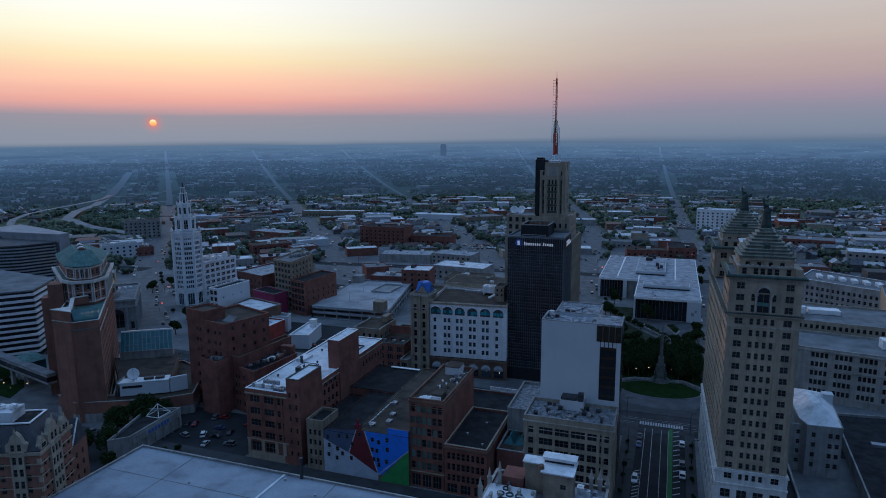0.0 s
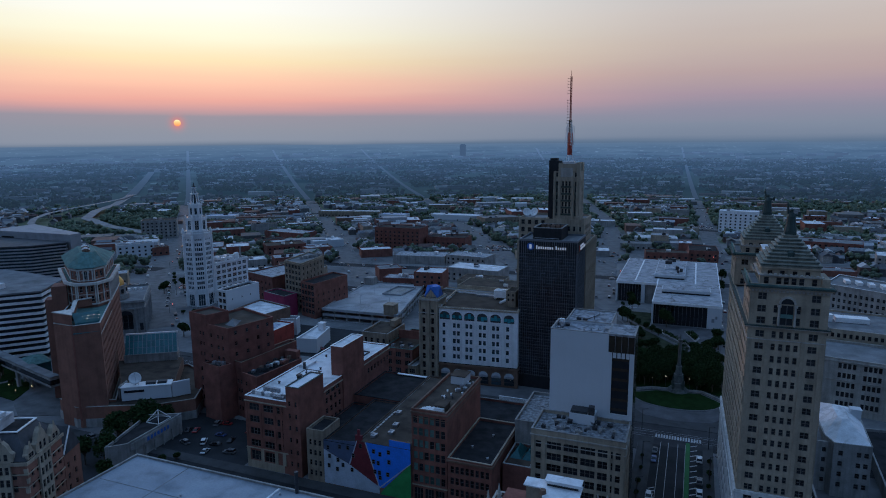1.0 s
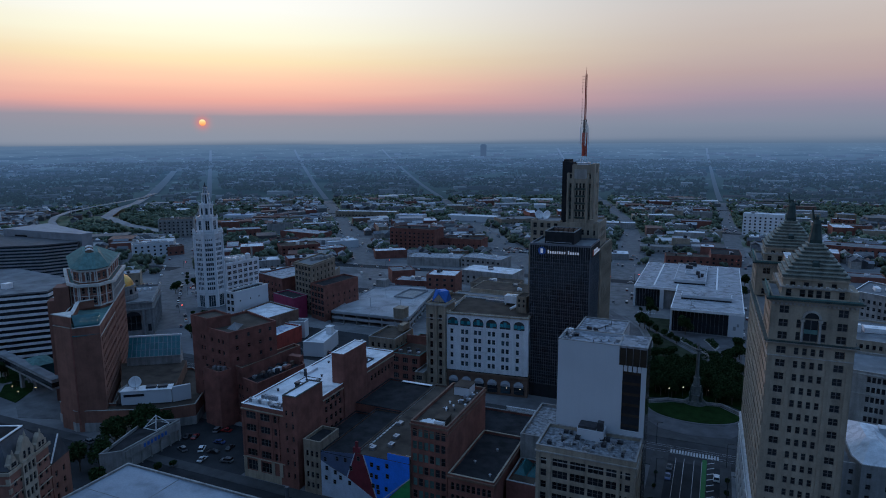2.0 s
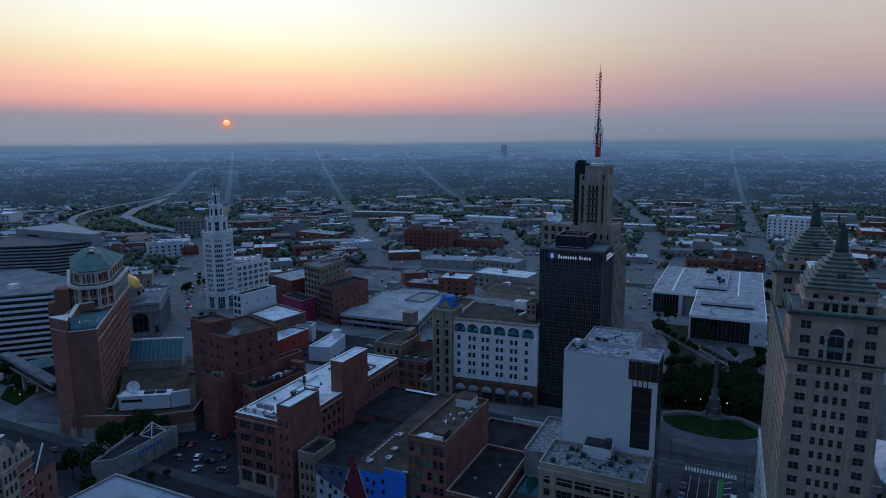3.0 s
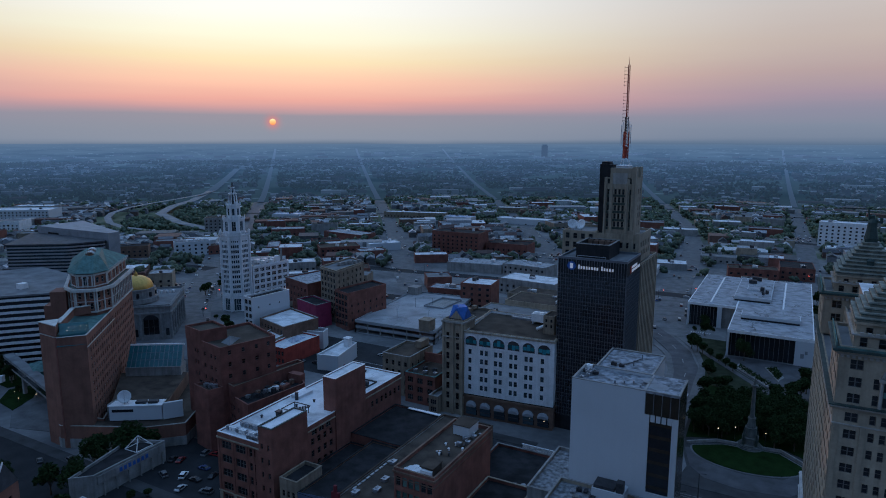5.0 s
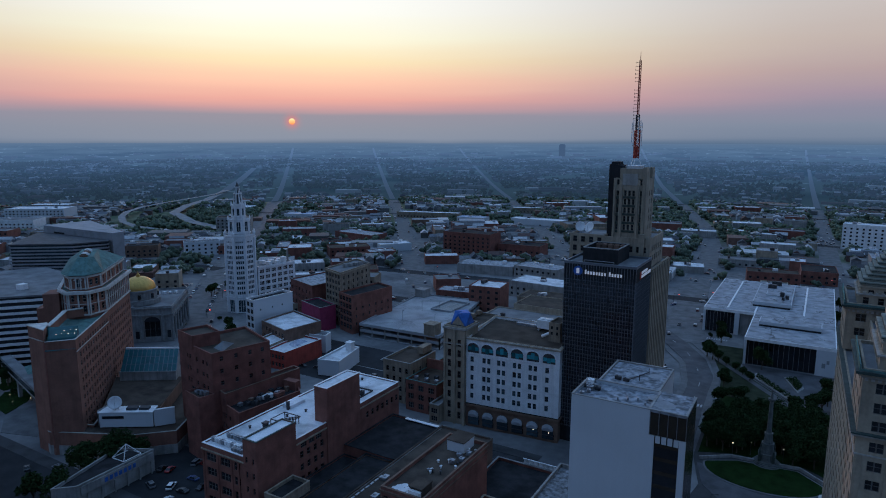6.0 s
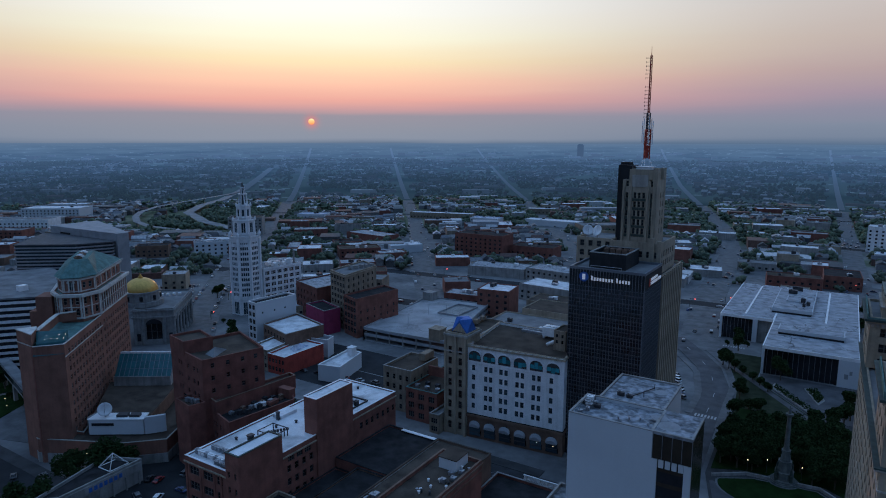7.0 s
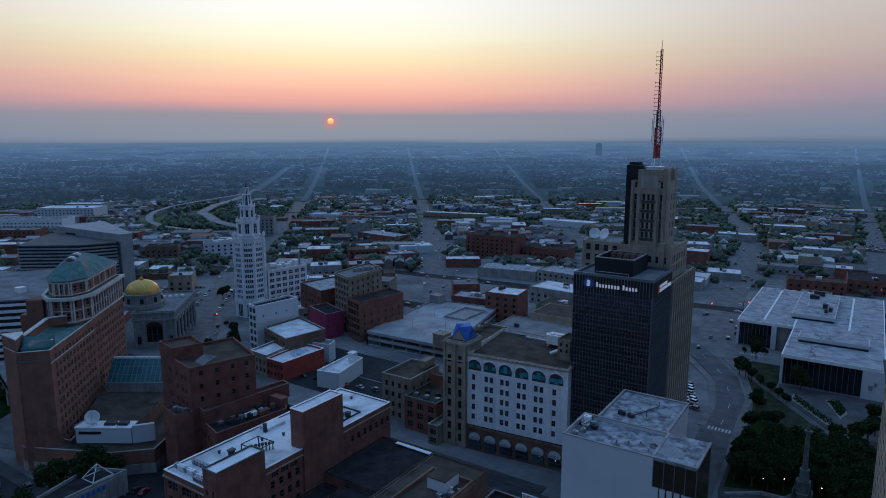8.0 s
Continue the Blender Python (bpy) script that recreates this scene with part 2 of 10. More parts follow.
M = dict(
    asphalt=surface("worn_asphalt", (0.023, 0.025, 0.028), 0.9, 0.3, 9, grime=0.35, spec=0.2),
    main_paving=surface("street_paving", (0.12, 0.121, 0.123), 0.85, 0.25, 6, grime=0.35),
    walk=surface("concrete_pavement", (0.046, 0.047, 0.049), 0.9, 0.2, 5, grime=0.35),
    concrete=surface("weathered_concrete", (0.30, 0.29, 0.275), 0.88, 0.2, 5, streak=0.3),
    deck=surface("parking_deck_concrete", (0.33, 0.335, 0.345), 0.85, 0.2, 12, grime=0.35, cracks=0.25),
    limestone=surface("tan_limestone", (0.36, 0.295, 0.22), 0.88, 0.16, 5, streak=0.25),
    limestone_pale=surface("pale_limestone", (0.37, 0.345, 0.31), 0.88, 0.16, 5, streak=0.25),
    marble=surface("white_marble_base", (0.62, 0.61, 0.59), 0.6, 0.12, 4, streak=0.2),
    brick_red=surface("red_brick", (0.225, 0.088, 0.066), 0.92, 0.22, 4, streak=0.12),
    brick_dark=surface("dark_red_brick", (0.205, 0.076, 0.058), 0.92, 0.25, 4, streak=0.12),
    brick_brown=surface("brown_brick", (0.18, 0.108, 0.078), 0.92, 0.22, 4, streak=0.12),
    brick_pale=surface("red_brown_hotel_brick", (0.25, 0.112, 0.08), 0.9, 0.15, 5, streak=0.15),
    brick_tan=surface("tan_brick", (0.27, 0.215, 0.16), 0.92, 0.2, 4, streak=0.3),
    white_tc=surface("white_glazed_terracotta", (0.74, 0.75, 0.76), 0.45, 0.08, 4, streak=0.15, grime=0.12),
    white_wall=surface("white_rendered_wall", (0.52, 0.54, 0.56), 0.75, 0.04, 14, streak=0.02, grime=0.04, grain=0.12, bump=0.03),
    white_paint=surface("white_painted_metal", (0.74, 0.74, 0.74), 0.5, 0.08, 3, grime=0.12),
    roof_white=surface("white_membrane_roof", (0.62, 0.635, 0.655), 0.7, 0.2, 6, grime=0.45, alt=(0.80, 0.815, 0.83), edge=0.25, cracks=0.2),
    roof_patch=surface("patched_pale_roof", (0.30, 0.315, 0.335), 0.8, 0.4, 2.6, grime=0.6, alt=(0.44, 0.46, 0.49), edge=0.22, cracks=0.5),
    roof_dark=surface("tarred_roof", (0.026, 0.026, 0.028), 0.9, 0.4, 4, grime=0.4, spec=0.12),
    roof_brown=surface("brown_gravel_roof", (0.078, 0.061, 0.049), 0.95, 0.3, 5, grime=0.4, spec=0.1),
    roof_grey=surface("grey_gravel_roof", (0.17, 0.175, 0.18), 0.95, 0.25, 7, grime=0.35),
    copper=surface("green_copper", (0.105, 0.20, 0.185), 0.85, 0.2, 3, streak=0.3, spec=0.12),
    copper_dark=surface("dark_green_copper", (0.038, 0.062, 0.056), 0.7, 0.25, 2, streak=0.3),
    gold=surface("gilded_dome", (0.60, 0.37, 0.11), 0.5, 0.1, 2, grime=0.1, metal=0.85, streak=0.15),
    glass=glassy("dark_window_glass", (0.018, 0.02, 0.024)),
    glass_green=glassy("green_window_glass", (0.10, 0.19, 0.165), 0.12),
    glass_teal=glassy("teal_arched_window_glass", (0.04, 0.26, 0.30), 0.2, rnd=0.75),
    glass_atrium=glassy("blue_green_atrium_glass", (0.025, 0.115, 0.125), 0.22, 0.22, rnd=0.25),
    curtain=glassy("black_curtain_wall_glass", (0.02, 0.022, 0.027), 0.1, 0.55, rnd=0.45),
    mullion=surface("bronze_mullion", (0.17, 0.185, 0.21), 0.45, 0.1, 3, grime=0.1, metal=0.4),
    frame=surface("aged_sash_paint", (0.11, 0.105, 0.10), 0.7, 0.15, 2, grime=0.1),
    frame_white=surface("white_sash_paint", (0.62, 0.62, 0.61), 0.6, 0.1, 2, grime=0.1),
    steel=surface("galvanised_steel", (0.34, 0.35, 0.37), 0.5, 0.15, 1.5, metal=0.7),
    dark_metal=surface("dark_metal", (0.06, 0.06, 0.065), 0.6, 0.2, 1.5, metal=0.4),
    mast_red=surface("red_mast_paint", (0.42, 0.05, 0.03), 0.6, 0.15, 1.5),
    louvre=surface("grey_louvre_panels", (0.26, 0.27, 0.285), 0.7, 0.1, 6),
    blue_roof=surface("blue_roof_tiles", (0.03, 0.13, 0.42), 0.6, 0.2, 2),
    blue_tarp=surface("blue_sheet_roof", (0.16, 0.26, 0.45), 0.6, 0.3, 3, alt=(0.55, 0.6, 0.68)),
    mural_blue=surface("bright_blue_mural_paint", (0.016, 0.19, 0.74), 0.7, 0.08, 3, grime=0.15),
    mural_slate=surface("slate_blue_mural_paint", (0.075, 0.105, 0.175), 0.75, 0.12, 3),
    mural_white=surface("pale_mural_paint", (0.40, 0.45, 0.52), 0.75, 0.1, 3),
    mural_red=surface("dark_red_mural_paint", (0.16, 0.022, 0.03), 0.75, 0.12, 3),
    mural_green=surface("green_mural_paint", (0.03, 0.26, 0.075), 0.75, 0.1, 3),
    pink=surface("magenta_wall_paint", (0.32, 0.04, 0.10), 0.8, 0.12, 3),
    line_white=surface("white_road_paint", (0.42, 0.42, 0.42), 0.8, 0.2, 2, grime=0.3),
    lane_green=surface("green_bike_lane_paint", (0.016, 0.14, 0.036), 0.8, 0.15, 3, grime=0.2),
    grass=surface("mown_grass", (0.011, 0.028, 0.007), 0.95, 0.3, 4, grime=0.3, spec=0.04),
    bronze=surface("dark_bronze", (0.055, 0.07, 0.06), 0.6, 0.25, 1, metal=0.3),
    granite=surface("grey_granite", (0.24, 0.24, 0.235), 0.8, 0.15, 2, streak=0.25),
    bark=surface("tree_bark", (0.09, 0.07, 0.05), 0.95, 0.3, 0.5),
    leaf=island_colours("park_foliage", [(0.018, 0.034, 0.013), (0.024, 0.043, 0.016), (0.031, 0.053, 0.019), (0.022, 0.038, 0.016), (0.040, 0.064, 0.024)], 0.95, 0.04),
    lamp=glowing("street_lamp_glow", (1.0, 0.66, 0.34), 5),
    lamp_white=glowing("white_lamp_glow", (1.0, 0.80, 0.55), 4),
    brake=glowing("tail_light_glow", (1.0, 0.10, 0.08), 5),
    tyre=surface("tyre_rubber", (0.02, 0.02, 0.02), 0.9, 0.1, 1),
    sign_blue=surface("blue_sign_panel", (0.03, 0.12, 0.40), 0.5, 0.1, 2),
)
M["sign_white"] = glowing("lit_white_sign", (0.80, 0.83, 0.9), 0.14)
M["bronze_glass"] = glassy("bronze_glass", (0.045, 0.035, 0.026), 0.18, 0.4, 0.1)
M["roof_streak"] = surface("stained_white_roof", (0.26, 0.275, 0.30), 0.75, 0.25, 5, grime=0.45, alt=(0.38, 0.395, 0.42), edge=0.2, cracks=0.7)
# near-black base for the glass tower's core and fascia and the shaft's slab
M["near_black"] = surface("near_black_surface", (0.02, 0.021, 0.024), 0.85, 0.25, 3, streak=0.3)
M["motorway"] = surface("motorway_concrete", (0.20, 0.205, 0.21), 0.85, 0.2, 9, grime=0.3)
M["roof_debris"] = surface("littered_tar_roof", (0.12, 0.125, 0.13), 0.85, 0.3, 1.4, grime=0.5, alt=(0.30, 0.315, 0.335), edge=0.16)
M["park_grass"] = surface("worn_park_grass", (0.032, 0.040, 0.024), 0.95, 0.35, 5, grime=0.4, spec=0.04)
M["plaza_stone"] = surface("plaza_paving", (0.075, 0.075, 0.08), 0.85, 0.25, 6, grime=0.35)
M["monument_stone"] = surface("dark_weathered_granite", (0.12, 0.13, 0.125), 0.85, 0.2, 2, streak=0.3)
M["slab_roof"] = surface("dirty_sheet_roof", (0.15, 0.165, 0.185), 0.8, 0.35, 1.7, grime=0.5, alt=(0.33, 0.35, 0.385), edge=0.13, cracks=0.4)
M["step_stone"] = surface("lichened_step_stone", (0.25, 0.26, 0.22), 0.85, 0.25, 2, streak=0.3)
M["trim"] = surface("pale_stone_trim", (0.56, 0.54, 0.50), 0.8, 0.1, 3, streak=0.15)
M["frame_pale"] = surface("pale_window_surround", (0.40, 0.37, 0.34), 0.7, 0.12, 2, grime=0.1)
M["glass_hotel"] = glassy("blue_grey_hotel_glass", (0.045, 0.075, 0.095), 0.12)
M["red_wall"] = surface("bright_red_painted_brick", (0.34, 0.055, 0.04), 0.85, 0.18, 4, streak=0.2)
M["slate"] = surface("dark_slate_roof", (0.065, 0.068, 0.075), 0.75, 0.25, 3, streak=0.2)
M["roof_membrane"] = surface("pale_grey_membrane", (0.25, 0.29, 0.335), 0.7, 0.16, 9, grime=0.4, alt=(0.31, 0.345, 0.39), edge=0.26)
M["asphalt_pale"] = surface("worn_pale_asphalt", (0.044, 0.045, 0.048), 0.9, 0.3, 7, grime=0.4, spec=0.15)
CAR_PAINT = [surface("car_paint_" + k, c, 0.3, 0.04, 2, grime=0.05, bump=0, spec=0.5) for k, c in (
    ("white", (0.7, 0.7, 0.7)), ("silver", (0.4, 0.41, 0.42)), ("black", (0.02, 0.02, 0.022)), ("grey", (0.12, 0.125, 0.13)),
    ("red", (0.28, 0.02, 0.02)), ("blue", (0.03, 0.06, 0.16)))]


# ---------------------------------------------------------------- mesh helpers
class Mb:
    """Collects boxes, prisms and tubes for one mesh."""

    def __init__(self):
        self.v, self.f = [], []

    def add(self, vs, fs):
        o = len(self.v)
        self.v.extend(vs)
        self.f.extend([tuple(i + o for i in f) for f in fs])
        return self

    def quad(self, a, b, c, d):
        return self.add([a, b, c, d], [(0, 1, 2, 3)])

    def loft(self, lo, hi, bottom=True, top=True):
        n = len(lo)
        fs = [(i, (i + 1) % n, n + (i + 1) % n, n + i) for i in range(n)]
        if bottom:
            fs.append(tuple(range(n - 1, -1, -1)))
        if top:
            fs.append(tuple(range(n, 2 * n)))
        return self.add(list(lo) + list(hi), fs)

    def prism(self, pts, z0, z1, bottom=True, top=True):
        return self.loft([(x, y, z0) for x, y in pts], [(x, y, z1) for x, y in pts], bottom, top)

    def box(self, x0, x1, y0, y1, z0, z1):
        return self.prism([(x0, y0), (x1, y0), (x1, y1), (x0, y1)], z0, z1)

    def cyl(self, x, y, r, z0, z1, n=12, r2=None, a0=0.0):
        r2 = r if r2 is None else r2
        ring = [(math.cos(a0 + 2 * math.pi * i / n), math.sin(a0 + 2 * math.pi * i / n)) for i in range(n)]
        return self.loft([(x + r * c, y + r * s, z0) for c, s in ring], [(x + r2 * c, y + r2 * s, z1) for c, s in ring])

    def tube(self, p, q, r, n=5, r2=None):
        p, q = Vector(p), Vector(q)
        d = (q - p).normalized()
        u = d.orthogonal().normalized()
        w = d.cross(u)
        r2 = r if r2 is None else r2
        ring = [u * math.cos(2 * math.pi * i / n) + w * math.sin(2 * math.pi * i / n) for i in range(n)]
        return self.loft([tuple(p + r * c) for c in ring], [tuple(q + r2 * c) for c in ring])

    def weld(self):
        seen, new_v, idx = {}, [], []
        for v in self.v:
            k = tuple(round(c, 3) for c in v)
            if k not in seen:
                seen[k] = len(new_v)
                new_v.append(v)
            idx.append(seen[k])
        self.v, self.f = new_v, [tuple(idx[i] for i in f) for f in self.f]
        return self

    def mesh(self, name, material):
        me = bpy.data.meshes.new(name)
        me.from_pydata([tuple(v) for v in self.v], [], self.f)
        me.materials.append(material)
        me.update()
        return me


def part(name, mb, material, parent=None, label="", smooth_shade=False):
    me = mb if isinstance(mb, bpy.types.Mesh) else mb.mesh(name, material)
    if smooth_shade:
        me.polygons.foreach_set("use_smooth", [True] * len(me.polygons))
    ob = new(name, me)
    if parent is not None:
        ob.parent = parent
        if parent.type == "EMPTY":
            ob.matrix_parent_inverse = parent.matrix_basis.inverted()
    if label:
        tagged(ob, label)
    return ob


def thing(name, label, category, x=0.0, y=0.0, z=0.0, group=""):
    ob = new(name)
    ob.empty_display_size = 1
    ob.matrix_basis = pose(x, y, z)
    return tagged(ob, label, category, group)


def rect(x0, x1, y0, y1):
    return [(x0, y0), (x1, y0), (x1, y1), (x0, y1)]


def turned(cx, cy, w, d, deg):
    """A rectangle w by d about its middle, turned."""
    c, s = math.cos(radians(deg)), math.sin(radians(deg))
    return [(cx + u * c - v * s, cy + u * s + v * c) for u, v in ((-w / 2, -d / 2), (w / 2, -d / 2), (w / 2, d / 2), (-w / 2, d / 2))]


def inset(pts, d):
    n, out = len(pts), []
    for i in range(n):
        p0, p1, p2 = Vector(pts[i - 1]), Vector(pts[i]), Vector(pts[(i + 1) % n])
        e1, e2 = (p1 - p0).normalized(), (p2 - p1).normalized()
        n1, n2 = Vector((-e1.y, e1.x)), Vector((-e2.y, e2.x))
        m = (n1 + n2)
        m /= max(0.2, 1 + n1.dot(n2))
        out.append(tuple(p1 + m * d))
    return out


WINDOWS = {}


def window_meshes(w, h, style, glass, frame_mat):
    key = (round(w, 2), round(h, 2), style, glass, frame_mat)
    if key not in WINDOWS:
        f, g = Mb(), Mb()
        b = 0.09
        xs = [0, b] + [v for k in {"pair": (0.5,), "triple": (1 / 3, 2 / 3)}.get(style, ()) for v in (w * k - 0.1, w * k + 0.1)] + [w - b, w]
        zs = [0, b] + ([h * 0.5 - 0.05, h * 0.5 + 0.05] if style in ("sash", "pair", "triple") else []) + [h - b, h]
        for i in range(len(xs) - 1):
            for j in range(len(zs) - 1):
                x0, x1, z0, z1 = xs[i], xs[i + 1], zs[j], zs[j + 1]
                if i % 2 and j % 2:
                    f.quad((x0, 0, z0), (x1, 0, z0), (x1, 0.1, z0), (x0, 0.1, z0)).quad((x0, 0.1, z1), (x1, 0.1, z1), (x1, 0, z1), (x0, 0, z1))
                    f.quad((x0, 0.1, z0), (x0, 0.1, z1), (x0, 0, z1), (x0, 0, z0)).quad((x1, 0, z0), (x1, 0, z1), (x1, 0.1, z1), (x1, 0.1, z0))
                else:
                    f.quad((x0, 0, z0), (x1, 0, z0), (x1, 0, z1), (x0, 0, z1))
        f.weld()
        g.box(b, w - b, 0.04, 0.06, b, h - b)
        WINDOWS[key] = f.mesh("window", M[frame_mat]), g.mesh("pane", M[glass])
    return WINDOWS[key]


def facade(mb, p0, p1, z0, z1, openings, depth=0.35, sills=None):
    """A wall from p0 to p1 (left to right from outside) with real recesses; gives back the windows' poses."""
    p0, p1 = Vector(p0), Vector(p1)
    L = (p1 - p0).length
    d = (p1 - p0) / L
    n = Vector((d.y, -d.x))
    P = lambda u, v, k=0.0: (p0.x + d.x * u - n.x * k, p0.y + d.y * u - n.y * k, v)
    us = sorted({0.0, L, *[round(o[0], 3) for o in openings], *[round(o[0] + o[2], 3) for o in openings]})
    vs = sorted({z0, z1, *[round(o[1], 3) for o in openings], *[round(o[1] + o[3], 3) for o in openings]})
    vs = [v for v in vs if z0 <= v <= z1]
    ui, vi = {u: i for i, u in enumerate(us)}, {v: i for i, v in enumerate(vs)}
    holes, poses = set(), []
    for u, v, w, h, *_ in openings:
        a, b, c, e = ui[round(u, 3)], ui[round(u + w, 3)], vi[round(v, 3)], vi[round(v + h, 3)]
        holes |= {(i, j) for i in range(a, b) for j in range(c, e)}
        u1, v1 = u + w, v + h
        mb.quad(P(u, v), P(u1, v), P(u1, v, depth), P(u, v, depth))
        mb.quad(P(u, v1, depth), P(u1, v1, depth), P(u1, v1), P(u, v1))
        mb.quad(P(u, v, depth), P(u, v1, depth), P(u, v1), P(u, v))
        mb.quad(P(u1, v), P(u1, v1), P(u1, v1, depth), P(u1, v, depth))
        o = P(u, v, depth - 0.08)
        poses.append(Matrix(((d.x, -n.x, 0, o[0]), (d.y, -n.y, 0, o[1]), (0, 0, 1, o[2]), (0, 0, 0, 1))))
    # merge whole free strips to keep the wall light
    for j in range(len(vs) - 1):
        i = 0
        while i < len(us) - 1:
            if (i, j) in holes:
                i += 1
                continue
            k = i
            while k < len(us) - 1 and (k, j) not in holes:
                k += 1
            mb.quad(P(us[i], vs[j]), P(us[k], vs[j]), P(us[k], vs[j + 1]), P(us[i], vs[j + 1]))
            i = k
    return poses


def grid(cols, zs, h, style="sash"):
    """Openings from columns (u, width) and sill heights."""
    return [(u, z, w, h, style) for z in zs for u, w in cols]


def spread(L, n, w, margin):
    """n columns of width w, evenly between the margins."""
    if n == 1:
        return [((L - w) / 2, w)]
    step = (L - 2 * margin - w) / (n - 1)
    return [(margin + i * step, w) for i in range(n)]


def levels(z, pitch, n):
    return [z + i * pitch for i in range(n)]


def building(name, label, pts, z1, wall, roof, z0=0.0, parapet=0.9, openings=None, glass="glass", frame_mat="frame",
             cap=None, category="building", thing_to=None, cornice=(), wall_name="wall", window_name="window", panes=True, depth=0.35):
    """Walls with recessed openings, parapet, roof deck, coping, cornices and single windows."""
    cx, cy = sum(p[0] for p in pts) / len(pts), sum(p[1] for p in pts) / len(pts)
    root = thing_to or thing(name, label, category, cx, cy, z0)
    walls, todo = Mb(), []
    for i, p in enumerate(pts):
        ops = (openings or {}).get(i, [])
        for m, o in zip(facade(walls, p, pts[(i + 1) % len(pts)], z0, z1, ops, depth), ops):
            todo.append((m, o))
    t = 0.4 if parapet else 0.0
    if parapet:
        inn = inset(pts, t)
        n = len(pts)
        for i in range(n):
            a, b, c, d = pts[i], pts[(i + 1) % n], inn[(i + 1) % n], inn[i]
            if not cap:
                walls.quad((*a, z1), (*b, z1), (*c, z1), (*d, z1))
            walls.quad((*c, z1), (*c, z1 - parapet), (*d, z1 - parapet), (*d, z1))
        part("roof", Mb().prism(inn, z1 - parapet - 0.3, z1 - parapet), M[roof], root)
        if cap:
            out = inset(pts, -0.08)
            inn2 = inset(pts, t + 0.08)
            c = Mb()
            for z, flip in ((z1 + 0.15, 0), (z1 - 0.02, 1)):
                for i in range(n):
                    q = [(*out[i], z), (*out[(i + 1) % n], z), (*inn2[(i + 1) % n], z), (*inn2[i], z)]
                    c.quad(*(q[::-1] if flip else q))
            for ring, flip in ((out, 0), (inn2, 1)):
                for i in range(n):
                    q = [(*ring[i], z1 - 0.02), (*ring[(i + 1) % n], z1 - 0.02), (*ring[(i + 1) % n], z1 + 0.15), (*ring[i], z1 + 0.15)]
                    c.quad(*(q[::-1] if flip else q))
            part("coping", c, M[cap], root)
    else:
        part("roof", Mb().prism(inset(pts, -0.15), z1, z1 + 0.3), M[roof], root)
    part(wall_name, walls, M[wall], root)
    for z, hgt, out, mat in cornice:
        ring_o, ring_i = inset(pts, -out), inset(pts, 0.02)
        c, n = Mb(), len(pts)
        for i in range(n):
            j = (i + 1) % n
            c.quad((*ring_o[i], z), (*ring_o[j], z), (*ring_o[j], z + hgt), (*ring_o[i], z + hgt))
            c.quad((*ring_o[i], z + hgt), (*ring_o[j], z + hgt), (*ring_i[j], z + hgt), (*ring_i[i], z + hgt))
            c.quad((*ring_i[i], z), (*ring_i[j], z), (*ring_o[j], z), (*ring_o[i], z))
        part("cornice", c, M[mat], root)
    far = math.hypot(cx + 18, cy - 40) > 165
    for m, o in todo:
        gl = o[5] if len(o) > 5 else glass
        if far:
            key = ("far", round(o[2], 2), round(o[3], 2), o[4], gl, frame_mat)
            if key not in WINDOWS:
                f, g = (me.copy() for me in window_meshes(o[2], o[3], o[4], gl, frame_mat))
                both = bmesh.new()
                both.from_mesh(f)
                split = len(both.faces)
                both.from_mesh(g)
                both.faces.ensure_lookup_table()
                for face in both.faces[split:]:
                    face.material_index = 1
                me = bpy.data.meshes.new("window")
                both.to_mesh(me)
                both.free()
                me.materials.append(M[frame_mat])
                me.materials.append(M[gl])
                WINDOWS[key] = me
            part(window_name, WINDOWS[key], None, root).matrix_basis = m
            continue
        f, g = window_meshes(o[2], o[3], o[4], gl, frame_mat)
        w = part(window_name, f, None, root)
        w.matrix_basis = m
        part("pane", g, None, w)
    return root


def roof_unit(root, x, y, z, w, d, h, mat="steel", name="roof_unit", legs=True):
    """A rooftop machine: a cased body on rails, with a recessed fan top and side grille."""
    b = Mb()
    zz = z + (0.25 if legs else 0)
    b.loft([(x - w / 2, y - d / 2, zz), (x + w / 2, y - d / 2, zz), (x + w / 2, y + d / 2, zz), (x - w / 2, y + d / 2, zz)],
           [(x - w / 2, y - d / 2, zz + h * 0.9), (x + w / 2, y - d / 2, zz + h * 0.9), (x + w / 2, y + d / 2, zz + h * 0.9), (x - w / 2, y + d / 2, zz + h * 0.9)])
    b.box(x - w / 2 - 0.06, x + w / 2 + 0.06, y - d / 2 - 0.06, y + d / 2 + 0.06, zz + h * 0.9, zz + h)
    b.cyl(x - w * 0.2, y, min(w, d) * 0.22, zz + h, zz + h + 0.22, 10)
    b.box(x - w * 0.35, x + w * 0.35, y - d / 2 - 0.1, y - d / 2, zz + h * 0.25, zz + h * 0.7)
    if legs:
        b.box(x - w / 2, x + w / 2, y - d * 0.35, y - d * 0.25, z, zz).box(x - w / 2, x + w / 2, y + d * 0.25, y + d * 0.35, z, zz)
    return part(name, b, M[mat], root)


def vent(root, x, y, z, r=0.25, h=1.0, mat="steel"):
    return part("vent_pipe", Mb().cyl(x, y, r, z, z + h * 0.8, 8).cyl(x, y, r * 1.7, z + h * 0.8, z + h, 8, r * 0.9), M[mat], root)


